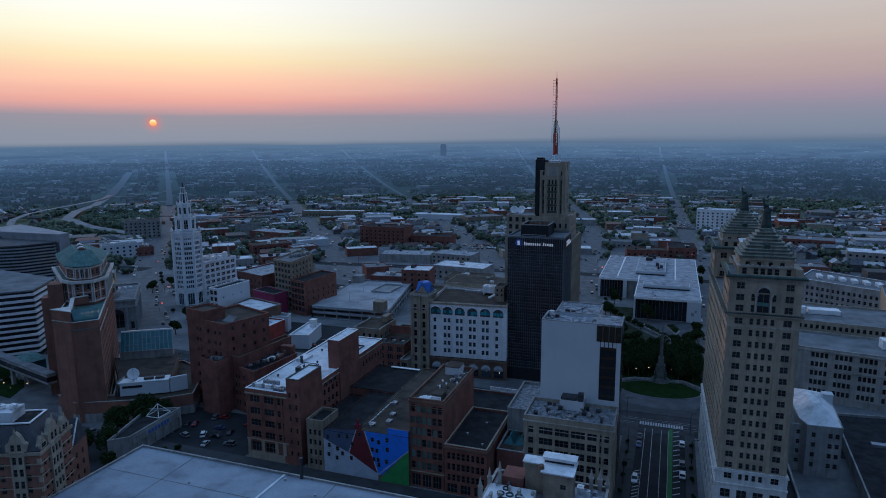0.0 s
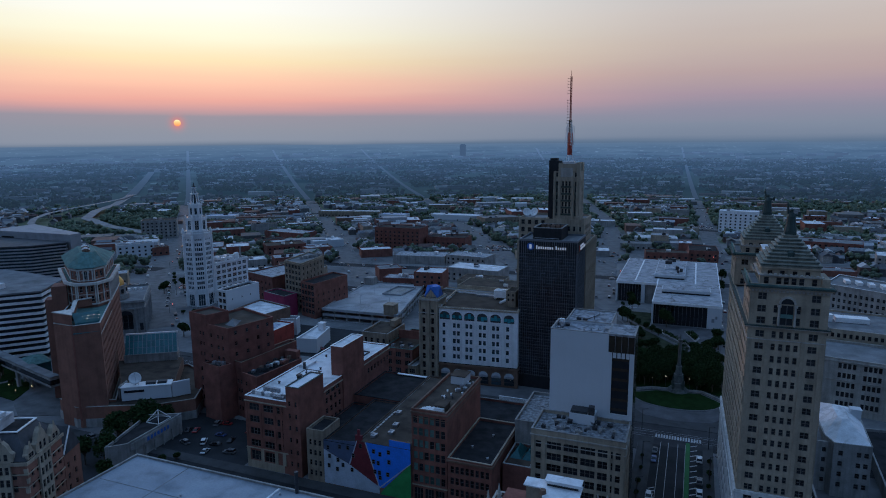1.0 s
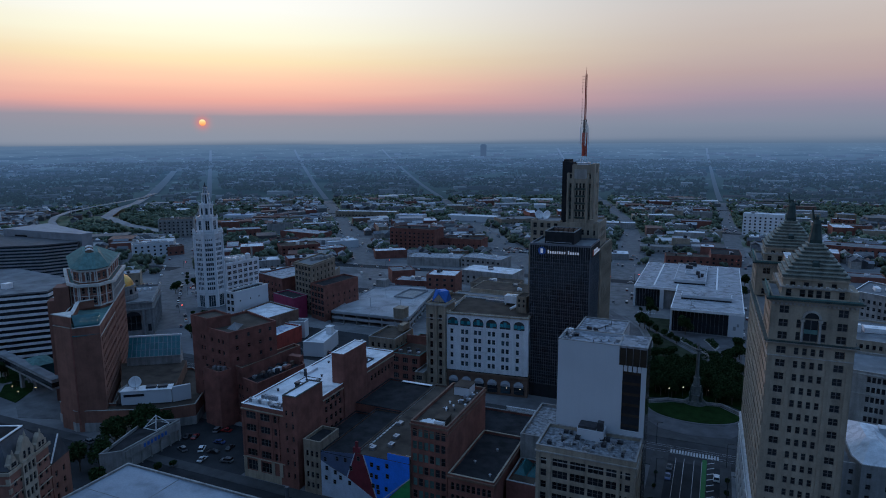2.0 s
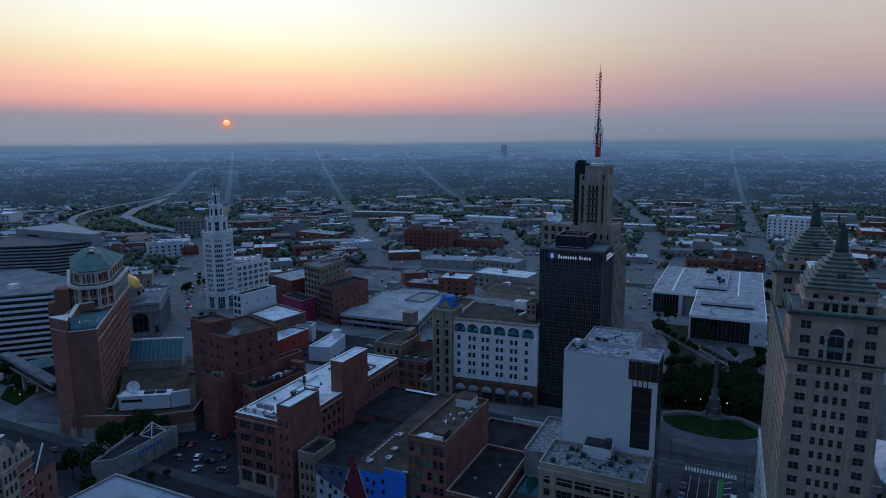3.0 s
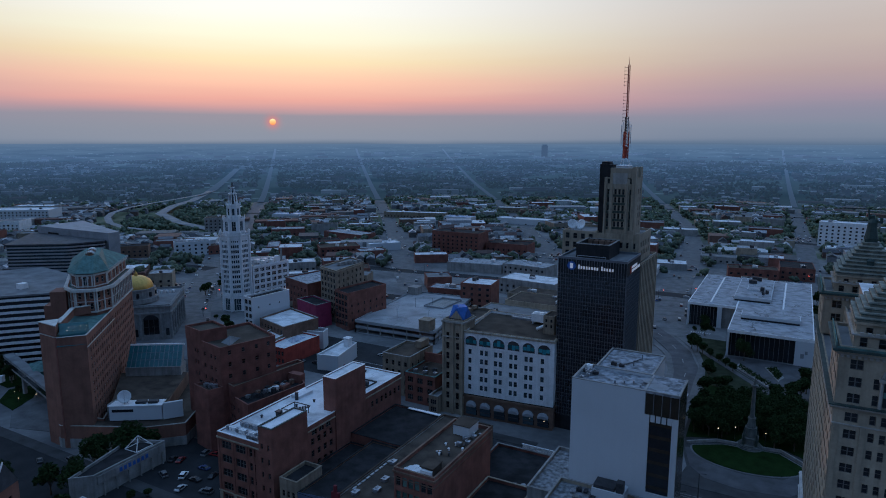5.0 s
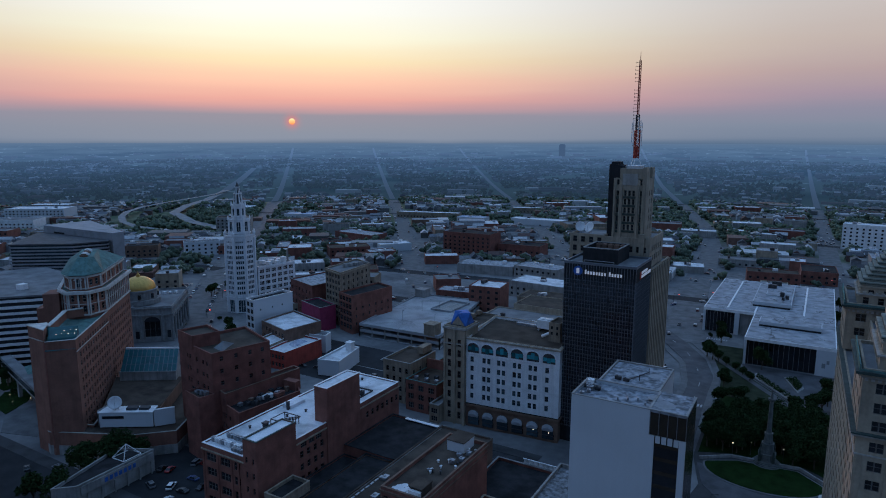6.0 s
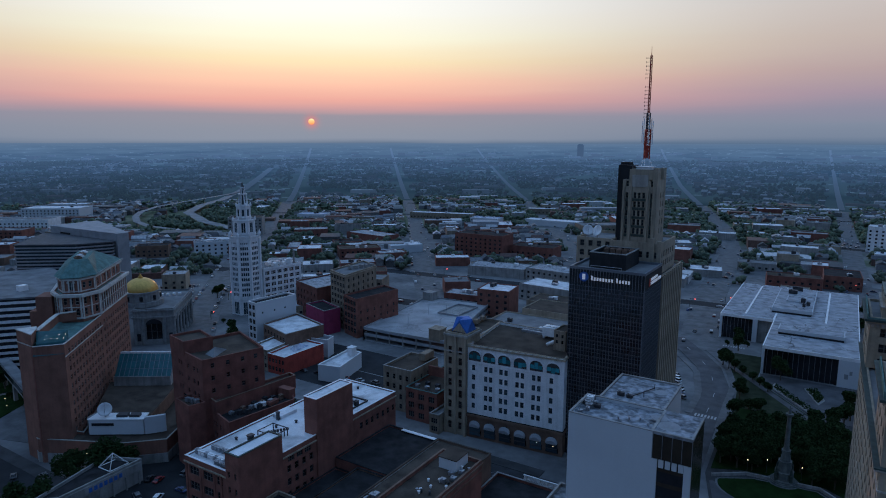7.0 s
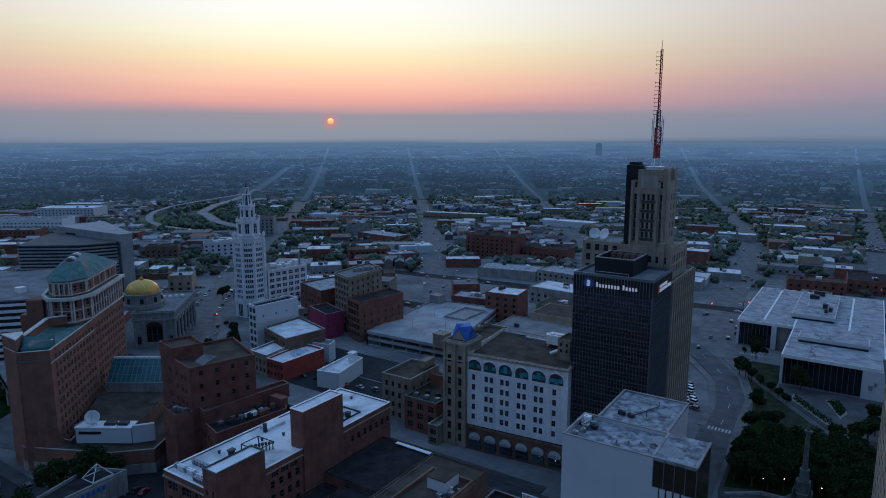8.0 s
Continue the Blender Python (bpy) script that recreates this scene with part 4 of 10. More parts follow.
# ---------------------------------------------------------------- landmark towers
def liberty():
    """Tall tan office tower on a white marble base with two stepped copper crowns over a side court."""
    P = [(-6.9, 176), (10.7, 176.3), (9.6, 242), (-8.3, 242)]
    t = thing("office_tower", "tall tan limestone tower with twin stepped green copper crowns", "building", 1, 209)
    frontc = [(1.85, 2.0), (5.55, 0.95), (7.25, 0.95), (8.95, 0.95), (10.65, 0.95), (13.75, 2.0)]
    sidec = [(1.9 + i * 3.86, 2.1) for i in range(17)]
    zs = [23.45 + 3.215 * i for i in range(14)]
    front = [(u, z, w, 1.75, "pair" if w > 1.5 else "sash") for z in zs for u, w in frontc]
    side = [(u, z, w, 1.75, "pair") for z in zs for u, w in sidec]
    building("", "", P, 68.4, "limestone", "roof_grey", z0=22.9, openings={0: front, 3: side}, thing_to=t, parapet=0.4,
             cornice=((67.55, 0.35, 0.3, "limestone"), (67.9, 0.3, 0.65, "limestone_pale"), (68.2, 0.25, 0.8, "copper_dark"), (64.6, 0.25, 0.14, "limestone_pale")))
    pil = Mb().box(-0.42, 0.42, -0.16, 0.0, 22.9, 64.6).mesh("pilaster", M["limestone"])
    for u in (0.7, 4.75, 12.7, 16.8):
        part("pilaster", pil, None, t).matrix_basis = pose(-6.9 + u, 176.02 + u * 0.017, 0)
    # marble base
    base = inset(P, -0.35)
    bo = [(u + 0.35, 20.3, w, 1.8, "pair" if w > 1.5 else "sash") for u, w in frontc]
    bo += [(1.5 + i * 4.2, z, 2.6, 2.6, "pair") for z in (4.0, 9.0, 14.6) for i in range(4)]
    bs = [(u + 0.35, 20.3, 2.1, 1.8, "pair") for u, w in sidec] + [(2.4 + i * 5.8, z, 3.0, 2.6, "pair") for z in (4, 9, 14.6) for i in range(11)]
    building("", "", base, 22.9, "marble", "marble", openings={0: bo, 3: bs}, parapet=0, thing_to=t, wall_name="base_wall", window_name="base_window",
             cornice=((22.3, 0.5, 0.3, "marble"), (18.6, 0.4, 0.25, "marble")))
    # court block between the two crowned pavilions
    building("", "", rect(-3.6, 7.4, 192.5, 224), 75.6, "limestone", "roof_grey", z0=68.0, thing_to=t, parapet=0.5, wall_name="court_wall", window_name="court_window",
             openings={3: [(2 + i * 3.6, z, 1.6, 1.8, "pair") for i in range(8) for z in (69.4, 72.6)]})
    part("penthouse", Mb().box(-1.7, 2.0, 203.5, 216, 75.1, 82.8), M["limestone"], t)
    part("penthouse_roof", Mb().box(-1.9, 2.2, 203.3, 216.2, 82.8, 83.0), M["roof_white"], t)
    for y0, y1, x0, x1, xc, yc in ((176.0, 193.2, -6.9, 10.7, 2.05, 185.6), (223.6, 242.0, -8.1, 9.7, 0.75, 231.6)):
        Q = [(x0, y0), (x1, y0 + 0.3), (x1 - 0.2, y1), (x0 - 0.2, y1)]
        zt = (68.75, 71.75, 74.95)
        fr = [(u, z, 2.0, 1.8, "pair") for z in zt for u in (1.85, 13.75)]
        fr += [(u, z, 0.95, 2.0, "sash") for z in zt[:2] for u in (5.55, 10.65)] + [(7.1, 68.7, 2.9, 5.1, "pair")]
        sd = [(u, z, 2.0, 1.8, "pair") for z in zt for u in (2.0, 6.0, 10.0, 14.0)]
        building("", "", Q, 79.0, "limestone", "roof_grey", z0=68.4, openings={0: fr, 3: sd}, thing_to=t, parapet=0.6, wall_name="pavilion_wall",
                 cornice=((77.5, 0.35, 0.3, "limestone_pale"), (77.85, 0.35, 0.7, "limestone"), (78.2, 0.45, 1.05, "copper_dark")))
        cx, cy = x0 + 8.55, y0 + 0.15
        part("lunette", Mb().loft(*[[(cx + 1.45 * math.cos(math.pi * i / 12), yy, 74.2 + 1.45 * math.sin(math.pi * i / 12)) for i in range(13)] for yy in (cy - 0.16, cy - 0.1)]), M["glass"], t)
        ar = Mb()
        for i in range(12):
            a, b = math.pi * i / 12, math.pi * (i + 1) / 12
            q = [(cx + r * math.cos(w), cy - 0.45, 74.2 + r * math.sin(w)) for r, w in ((1.45, a), (1.95, a), (1.95, b), (1.45, b))]
            ar.loft(q, [(x, cy + 0.1, z) for x, _, z in q])
        part("arch", ar.weld(), M["limestone_pale"], t)
        part("balcony_panel", Mb().box(cx - 1.4, cx + 1.4, cy - 0.2, cy - 0.1, 70.6, 71.6), M["copper"], t)
        for u in (6.75, 10.35):
            part("column", Mb().cyl(x0 + u, cy - 0.35, 0.3, 68.6, 73.4, 10, 0.25).box(x0 + u - 0.45, x0 + u + 0.45, cy - 0.75, cy, 73.4, 74.0), M["limestone_pale"], t)
        tooth = Mb().box(-0.22, 0.22, -0.55, 0.0, 77.1, 77.5).mesh("dentil", M["limestone_pale"])
        for i in range(20):
            part("dentil", tooth, None, t).matrix_basis = pose(x0 + 0.5 + i * 0.87, y0 + 0.05 + i * 0.015, 0)
        # copper gutter rail set along the cornice, with small upright cresting
        part("gutter_rail", Mb().box(x0 - 0.6, x0 - 0.4, y0 - 0.4, y1, 78.65, 79.7).box(x0 - 0.4, x1 + 0.5, y0 - 0.55, y0 - 0.4, 78.65, 78.95), M["copper"], t)
        ap = rect(xc - 6.9, xc + 6.9, y0 + 1.5, yc + 7.6)
        building("", "", ap, 81.2, "limestone", "roof_grey", z0=78.4, openings={0: [(u, 78.75, 1.15, 1.75, "sash") for u in (0.95, 3.75, 5.4, 7.1, 8.8, 11.6)], 3: [(u, 78.75, 1.15, 1.75, "sash") for u in (1.3, 4.2, 5.9, 7.6, 9.3, 12.2)]},
                 thing_to=t, parapet=0.3, wall_name="attic_wall", window_name="attic_window", cornice=((80.8, 0.3, 0.4, "limestone_pale"),))
        part("corner_pier", Mb().box(x1 - 1.9, x1 - 0.2, y0 + 0.6, y0 + 9, 78.4, 80.9).box(x1 - 1.55, x1 - 0.75, y0 + 0.5, y0 + 0.6, 78.8, 80.3), M["limestone"], t)
        cp = rect(xc - 6.6, xc + 6.6, yc - 6.6, yc + 6.6)
        building("", "", cp, 82.9, "limestone", "roof_grey", z0=80.3, openings={0: [(u, 80.95, 1.1, 1.05, "plain") for u in (1.5, 4.3, 7.1, 9.9)], 3: [(u, 80.95, 1.1, 1.05, "plain") for u in (1.6, 4.6, 7.6, 10.6)]},
                 thing_to=t, parapet=0.2, wall_name="crown_wall", window_name="attic_window", cornice=((82.5, 0.35, 0.35, "limestone"),))
        cren = Mb().box(-0.28, 0.28, -0.35, 0.05, 80.95, 81.5).mesh("cresting", M["limestone_pale"])
        for i in range(11):
            part("cresting", cren, None, t).matrix_basis = pose(xc - 5.8 + i * 1.16, y0 + 1.4, 0)
        # nine steps, each an inset riser under a projecting nosing
        n, w = 9, 6.9
        for i in range(n):
            a = 1.25 + (w - 1.25) * (1 - i / n)
            z = 82.9 + i * 0.84
            part("roof_step", Mb().box(xc - a + 0.22, xc + a - 0.22, yc - a + 0.22, yc + a - 0.22, z, z + 0.56).box(xc - a, xc + a, yc - a, yc + a, z + 0.56, z + 0.84), M["step_stone"], t)
            # dark band that paints the shadow line below each nosing
            if i < n - 1:
                part("step_flashing", Mb().box(xc - a - 0.04, xc + a + 0.04, yc - a - 0.04, yc + a + 0.04, z + 0.44, z + 0.58), M["copper_dark"], t)
        part("dormer", Mb().box(xc - 0.75, xc + 0.75, yc - 5.2, yc - 3.2, 85.2, 86.4).cyl(xc, yc - 4.2, 0.95, 86.4, 86.9, 10, 0.4), M["copper_dark"], t)
        z = 90.4
        f = Mb().box(xc - 1.3, xc + 1.3, yc - 1.3, yc + 1.3, z - 0.5, z + 0.9).cyl(xc, yc, 1.5, z + 0.9, z + 2.6, 10, 1.15).cyl(xc, yc, 1.15, z + 2.6, z + 4.6, 10, 1.0).cyl(xc, yc, 1.05, z + 4.6, z + 5.6, 10, 0.6)
        f.cyl(xc, yc, 0.42, z + 5.5, z + 6.4, 8, 0.36).cyl(xc, yc, 0.62, z + 6.3, z + 6.7, 7, 0.12)
        f.tube((xc - 0.6, yc, z + 5.2), (xc - 1.0, yc, z + 7.3), 0.34, 6, 0.22).cyl(xc - 1.0, yc, 0.34, z + 7.2, z + 8.3, 6, 0.06).tube((xc + 0.6, yc, z + 5.1), (xc + 1.7, yc - 0.3, z + 4.9), 0.36, 6, 0.26)
        f.box(xc + 1.4, xc + 2.0, yc - 0.6, yc, z + 4.6, z + 5.9)
        part("statue", f, M["copper_dark"], t)
    return t


liberty()


def dark_tower():
    """Black curtain-wall office tower with a lit sign and a penthouse."""
    x0, x1, y0, y1, z1 = -94.8, -68.5, 283.6, 305.8, 69.6
    t = thing("glass_office_tower", "black curtain-wall office tower with white sign letters near its top", "building", -80, 290)
    core = Mb().box(x0 + 0.25, x1 - 0.25, y0 + 0.25, y1 - 0.25, 0, z1 - 1.0)
    part("core", core, M["near_black"], t)
    fl, n1, n2 = 20, 26, 22
    zb = 6.0
    hh = (z1 - 5.0 - zb) / fl
    # glass panes, floor by floor on both faces that show
    pw, pd = (x1 - x0) / n1, (y1 - y0) / n2
    big = Mb()
    pane_f = Mb().box(0.06, pw * 2 - 0.06, 0, 0.06, 0.55, hh - 0.1).mesh("pane", M["curtain"])
    for k in range(fl):
        for i in range(0, n1, 2):
            ob = part("pane", pane_f, None, t)
            ob.matrix_basis = pose(x0 + i * pw, y0 + 0.15, zb + k * hh)
    for k in range(fl):
        for i in range(0, n2, 2):
            big.box(x1 - 0.21, x1 - 0.15, y0 + i * pd + 0.06, y0 + (i + 2) * pd - 0.06, zb + k * hh + 0.55, zb + (k + 1) * hh - 0.1)
    tagged(part("side_panes", big, M["curtain"], t), kind="stuff")
    fin = Mb().box(-0.05, 0.05, -0.12, 0.2, 0, z1 - zb).mesh("mullion", M["mullion"])
    for i in range(n1 + 1):
        part("mullion", fin, None, t).matrix_basis = pose(x0 + i * pw, y0 + 0.05, zb)
    for i in range(n2 + 1):
        part("mullion", fin, None, t).matrix_basis = pose(x1 - 0.05, y0 + i * pd, zb, 0, 0, 90)
    for k in range(fl + 1):
        z = zb + k * hh
        part("spandrel", Mb().box(x0, x1, y0 + 0.1, y0 + 0.2, z, z + 0.5).box(x1 - 0.2, x1 - 0.1, y0, y1, z, z + 0.5), M["dark_metal"], t)
    rail = Mb().box(x0, x1, y0 + 0.02, y0 + 0.1, 0, 0.12).box(x1 - 0.1, x1 - 0.02, y0, y1, 0, 0.12).box(x0, x1, y0 + 0.02, y0 + 0.1, 1.5, 1.62).box(x1 - 0.1, x1 - 0.02, y0, y1, 1.5, 1.62).mesh("transom", M["mullion"])
    for k in range(fl + 1):
        part("transom", rail, None, t).matrix_basis = pose(0, 0, zb + k * hh + 0.5)
    part("fascia", Mb().box(x0 - 0.1, x1 + 0.1, y0 - 0.05, y1 + 0.05, z1 - 5.0, z1), M["near_black"], t, "dark ribbed metal fascia")
    ffin = Mb().box(-0.08, 0.08, -0.16, -0.05, z1 - 5, z1).mesh("fascia_fin", M["mullion"])
    for i in range(n1 + 1):
        part("fascia_fin", ffin, None, t).matrix_basis = pose(x0 + i * pw, y0, 0)
    part("roof", Mb().box(x0 + 0.5, x1 - 0.5, y0 + 0.5, y1 - 0.5, z1, z1 + 0.08), M["roof_grey"], t)
    rim = Mb().box(x0 - 0.1, x1 + 0.1, y0 - 0.05, y0 + 0.5, z1, z1 + 0.9).box(x0 - 0.1, x1 + 0.1, y1 - 0.5, y1 + 0.05, z1, z1 + 0.9)
    rim.box(x0 - 0.1, x0 + 0.5, y0 + 0.5, y1 - 0.5, z1, z1 + 0.9).box(x1 - 0.5, x1 + 0.1, y0 + 0.5, y1 - 0.5, z1, z1 + 0.9)
    part("parapet", rim, M["mullion"], t)
    a0, a1, b0, b1, zp = -89.6, -76.6, 288.8, 304.6, 75.0
    ph = Mb()
    for q in ((a0, a1, b0, b0 + 0.4), (a0, a1, b1 - 0.4, b1), (a0, a0 + 0.4, b0 + 0.4, b1 - 0.4), (a1 - 0.4, a1, b0 + 0.4, b1 - 0.4)):
        ph.box(*q, z1, zp)
    part("penthouse_wall", ph, M["near_black"], t)
    part("penthouse_roof", Mb().box(a0 + 0.4, a1 - 0.4, b0 + 0.4, b1 - 0.4, zp - 2.2, zp - 2.0), M["roof_dark"], t)
    cp = Mb()
    for q in ((a0 - 0.1, a1 + 0.1, b0 - 0.1, b0 + 0.5), (a0 - 0.1, a1 + 0.1, b1 - 0.5, b1 + 0.1), (a0 - 0.1, a0 + 0.5, b0 + 0.5, b1 - 0.5), (a1 - 0.5, a1 + 0.1, b0 + 0.5, b1 - 0.5)):
        cp.box(*q, zp, zp + 0.3)
    part("penthouse_coping", cp, M["concrete"], t)
    for i in range(5):
        part("cooling_cell", Mb().box(a0 + 1 + i * 2.3, a0 + 2.8 + i * 2.3, b1 - 3.6, b1 - 1.0, zp - 2.0, zp - 0.2).cyl(a0 + 1.9 + i * 2.3, b1 - 2.3, 0.7, zp - 0.2, zp + 0.05, 10), M["brick_brown"], t)
    part("pipe_rail", Mb().tube((a0 + 1, b0 - 1.2, z1 + 1.0), (a1 - 1, b0 - 1.2, z1 + 1.0), 0.12).tube((a0 + 1, b0 - 1.2, z1), (a0 + 1, b0 - 1.2, z1 + 1), 0.08).tube((a1 - 1, b0 - 1.2, z1), (a1 - 1, b0 - 1.2, z1 + 1), 0.08), M["steel"], t)
    # company sign drawn as plain bars, with a round emblem
    sz = z1 - 3.9
    em = Mb()
    ring = [(x0 + 5.3 + 1.7 * math.cos(a), z1 - 2.4 + 1.7 * math.sin(a)) for a in [2 * math.pi * i / 24 for i in range(24)]]
    em.loft([(x, y0 - 0.3, z) for x, z in ring], [(x, y0 - 0.1, z) for x, z in ring])
    part("sign_emblem", em, M["sign_blue"], t, "round blue emblem")
    part("sign_emblem_mark", Mb().box(x0 + 4.75, x0 + 5.85, y0 - 0.38, y0 - 0.3, z1 - 3.4, z1 - 1.4), M["sign_white"], t, "white mark")
    x = x0 + 7.9
    for wd, hh2 in ((0.6, 1.6),) + ((0.62, 1.1),) * 7 + ((0.0, 0),) + ((0.6, 1.6),) + ((0.62, 1.1),) * 4:
        if wd:
            part("sign_bar", Mb().box(x, x + wd, y0 - 0.34, y0 - 0.16, sz + 0.5, sz + 0.5 + hh2), M["sign_white"], t, "white lit sign bar")
        x += wd + (0.40 if wd else 0.7)
    part("side_sign", Mb().box(x1 + 0.16, x1 + 0.36, y0 + 4.5, y0 + 6.2, sz - 0.4, sz + 2.2), M["mast_red"], t, "red sign mark")
    for i, (a, b, c, d) in enumerate(((6.8, 15.5, 1.1, 2.0), (6.8, 15.5, -0.3, 0.7), (16.2, 20.5, -0.3, 0.8))):
        part("side_sign", Mb().box(x1 + 0.16, x1 + 0.32, y0 + a, y0 + b, sz + c, sz + d), M["sign_white"], t, "white sign bar")
    return t


dark_tower()


def art_deco_tower():
    """Tan setback tower with piers, satellite dishes on the shoulder and a tall mast."""
    t = thing("setback_tower", "tan limestone setback tower carrying a tall red lattice mast", "building", -79, 318)
    # lower mass
    ls = [(1.6 + i * 3.1, 1.5) for i in range(10)]
    cs = [(1.6 + i * 3.1, 1.4) for i in range(10)]
    building("", "", rect(-101.8, -68.4, 306.2, 338), 66.0, "limestone", "roof_grey", thing_to=t, parapet=1.0,
             openings={0: grid(ls, levels(44, 3.7, 5), 2.2), 1: grid(cs, levels(8, 3.7, 15), 2.3), 3: grid(cs, levels(30, 3.7, 9), 2.3)}, wall_name="lower_wall")
    pier = Mb().box(-0.55, 0.55, -0.6, 0.0, 0, 65.6).mesh("pier", M["limestone"])
    for i in range(11):
        part("pier", pier, None, t).matrix_basis = pose(-68.4, 306.9 + i * 3.05, 0, 0, 0, 90)
    building("", "", rect(-101.6, -88, 308, 330), 77.4, "limestone", "roof_grey", z0=65.5, thing_to=t, parapet=1.0,
             openings={0: grid([(1.3 + i * 3.3, 1.7) for i in range(4)], levels(66.6, 3.7, 3), 2.3), 3: grid([(2 + i * 3.3, 1.7) for i in range(6)], levels(66.6, 3.7, 3), 2.3)}, wall_name="shoulder_wall")
    building("", "", rect(-88, -69.8, 307, 331), 77.2, "limestone", "roof_grey", z0=65.5, thing_to=t, parapet=0.8,
             openings={0: grid([(1.6, 1.4), (10.4, 1.5), (13.3, 1.5), (16.2, 1.3)], levels(68.0, 3.6, 2), 2.3), 1: grid([(2.2 + i * 3.4, 1.5) for i in range(6)], levels(68.0, 3.6, 2), 2.3)}, wall_name="step_wall")
    part("buttress", Mb().box(-73.6, -71.8, 306.6, 308.4, 65.6, 78.8).box(-70.9, -69.5, 306.6, 308.4, 65.6, 78.0), M["limestone"], t)
    # shaft with a recessed middle bay, a lower corner and a near-black side slab
    rows = levels(79.8, 3.3, 5)
    side = grid([(2.1, 1.2), (5.6, 1.2), (9.1, 1.2)], rows, 2.1)
    building("", "", rect(-85.0, -72.6, 309, 322), 99.8, "limestone", "roof_grey", z0=76.4, thing_to=t, parapet=0.2,
             openings={0: grid([(1.2, 1.0), (10.2, 1.0)], rows + [97.3], 2.1) + grid([(4.15, 0.95), (5.7, 0.95), (7.3, 0.95)], rows, 2.2), 1: side, 3: side}, wall_name="shaft_wall", depth=0.6)
    building("", "", rect(-82.7, -74.0, 309, 322), 103.6, "limestone", "roof_grey", z0=99.5, thing_to=t, parapet=0.8, wall_name="upper_wall")
    part("corner_turret", Mb().box(-74.0, -72.4, 308.6, 312.6, 76.4, 103.9).box(-73.8, -72.6, 309, 312.2, 103.9, 104.2), M["limestone"], t)
    part("corner_turret", Mb().box(-74.0, -72.6, 318.4, 322, 99.6, 103.9), M["limestone"], t)
    part("service_slab", Mb().box(-88.2, -84.98, 313.2, 322, 65.6, 105.0).box(-88.2, -85.0, 316, 321, 105.0, 105.9).box(-84.98, -83.2, 313.2, 321.8, 99.7, 104.6), M["near_black"], t, "near-black slab beside the shaft")
    sp = Mb().box(-0.36, 0.36, -0.6, 0, 76.4, 97.6).mesh("pier", M["limestone"])
    for u in (0.5, 3.2, 9.3, 11.7):
        part("pier", sp, None, t).matrix_basis = pose(-85.0 + u, 309, 0)
    spn = Mb().box(-2.4, 2.4, -0.14, 0.0, 0, 0.95).mesh("spandrel", M["bronze"])
    for z in rows:
        part("spandrel", spn, None, t).matrix_basis = pose(-78.8, 309, z - 0.95)
    strip = Mb().box(-0.5, 0.5, -0.08, 0.0, 0, 1.15).mesh("window_panel", M["bronze"])
    for z in rows:
        for u in (1.7, 10.7):
            part("window_panel", strip, None, t).matrix_basis = pose(-85.0 + u, 309, z - 1.18)
    part("frieze", Mb().box(-81.6, -75.8, 308.85, 309, 97.2, 101.6), M["limestone_pale"], t)
    # mast house and lattice mast
    part("mast_house", Mb().box(-81.6, -76.4, 313.7, 319.4, 100.4, 104.2).box(-81.9, -76.1, 313.4, 319.7, 104.2, 104.5), M["white_paint"], t)
    x, y = -79.0, 316.5
    mast = thing("radio_mast", "tall red and white lattice radio mast with rung aerials", "mast", x, y, 104.5)

    def leg_at(k, z):
        r = 1.15 if z < 118 else 0.75 if z < 124 else 0.42
        a = radians(30 + 120 * k)
        return (x + r * math.cos(a), y + r * math.sin(a), z)

    def lattice(z0, z1, step, r):
        m = Mb()
        z = z0
        while z < z1 - 0.1:
            zz = min(z + step, z1)
            for k in range(3):
                m.tube(leg_at(k, z + 0.01), leg_at(k, zz - 0.01), r, 4)
                m.tube(leg_at(k, z + 0.01), leg_at((k + 1) % 3, zz - 0.01), r * 0.6, 3)
                m.tube(leg_at(k, zz - 0.01), leg_at((k + 1) % 3, zz - 0.01), r * 0.6, 3)
            z = zz
        return m

    for k in range(3):
        a = radians(30 + 120 * k)
        splay = Mb().tube((x + 2.3 * math.cos(a), y + 2.3 * math.sin(a), 104.5), (x + 1.15 * math.cos(a), y + 1.15 * math.sin(a), 107.5), 0.16)
        part("splayed_foot", splay, M["white_paint"], mast)
    part("lower_lattice", lattice(107.3, 118, 1.4, 0.26), M["mast_red"], mast)
    part("red_drum", Mb().cyl(x, y, 0.75, 107.5, 112.0, 10), M["mast_red"], mast)
    part("middle_lattice", lattice(118, 124, 1.2, 0.2), M["dark_metal"], mast)
    part("upper_lattice", lattice(124, 144.4, 1.2, 0.13), M["mast_red"], mast)
    part("tip", Mb().cyl(x, y, 0.12, 144.4, 147.6, 6, 0.05), M["mast_red"], mast)
    for i in range(6):
        a = radians(60 * i)
        part("panel_aerial", Mb().tube((x + 1.9 * math.cos(a), y + 1.9 * math.sin(a), 112 + i % 2), (x + 1.9 * math.cos(a), y + 1.9 * math.sin(a), 121 + i % 3), 0.16, 5).tube((x, y, 114), (x + 1.9 * math.cos(a), y + 1.9 * math.sin(a), 114), 0.08, 4).tube((x, y, 120), (x + 1.9 * math.cos(a), y + 1.9 * math.sin(a), 120), 0.08, 4), M["white_paint"], mast)
    for z in [122.5 + 1.35 * i for i in range(9)] + [136.5 + 1.4 * i for i in range(6)]:
        part("aerial_rung", Mb().tube((x, y, z), (x - 1.5, y - 0.6, z), 0.09, 4).tube((x - 1.5, y - 0.6, z - 0.35), (x - 1.5, y - 0.6, z + 0.35), 0.09, 4), M["dark_metal"], mast)
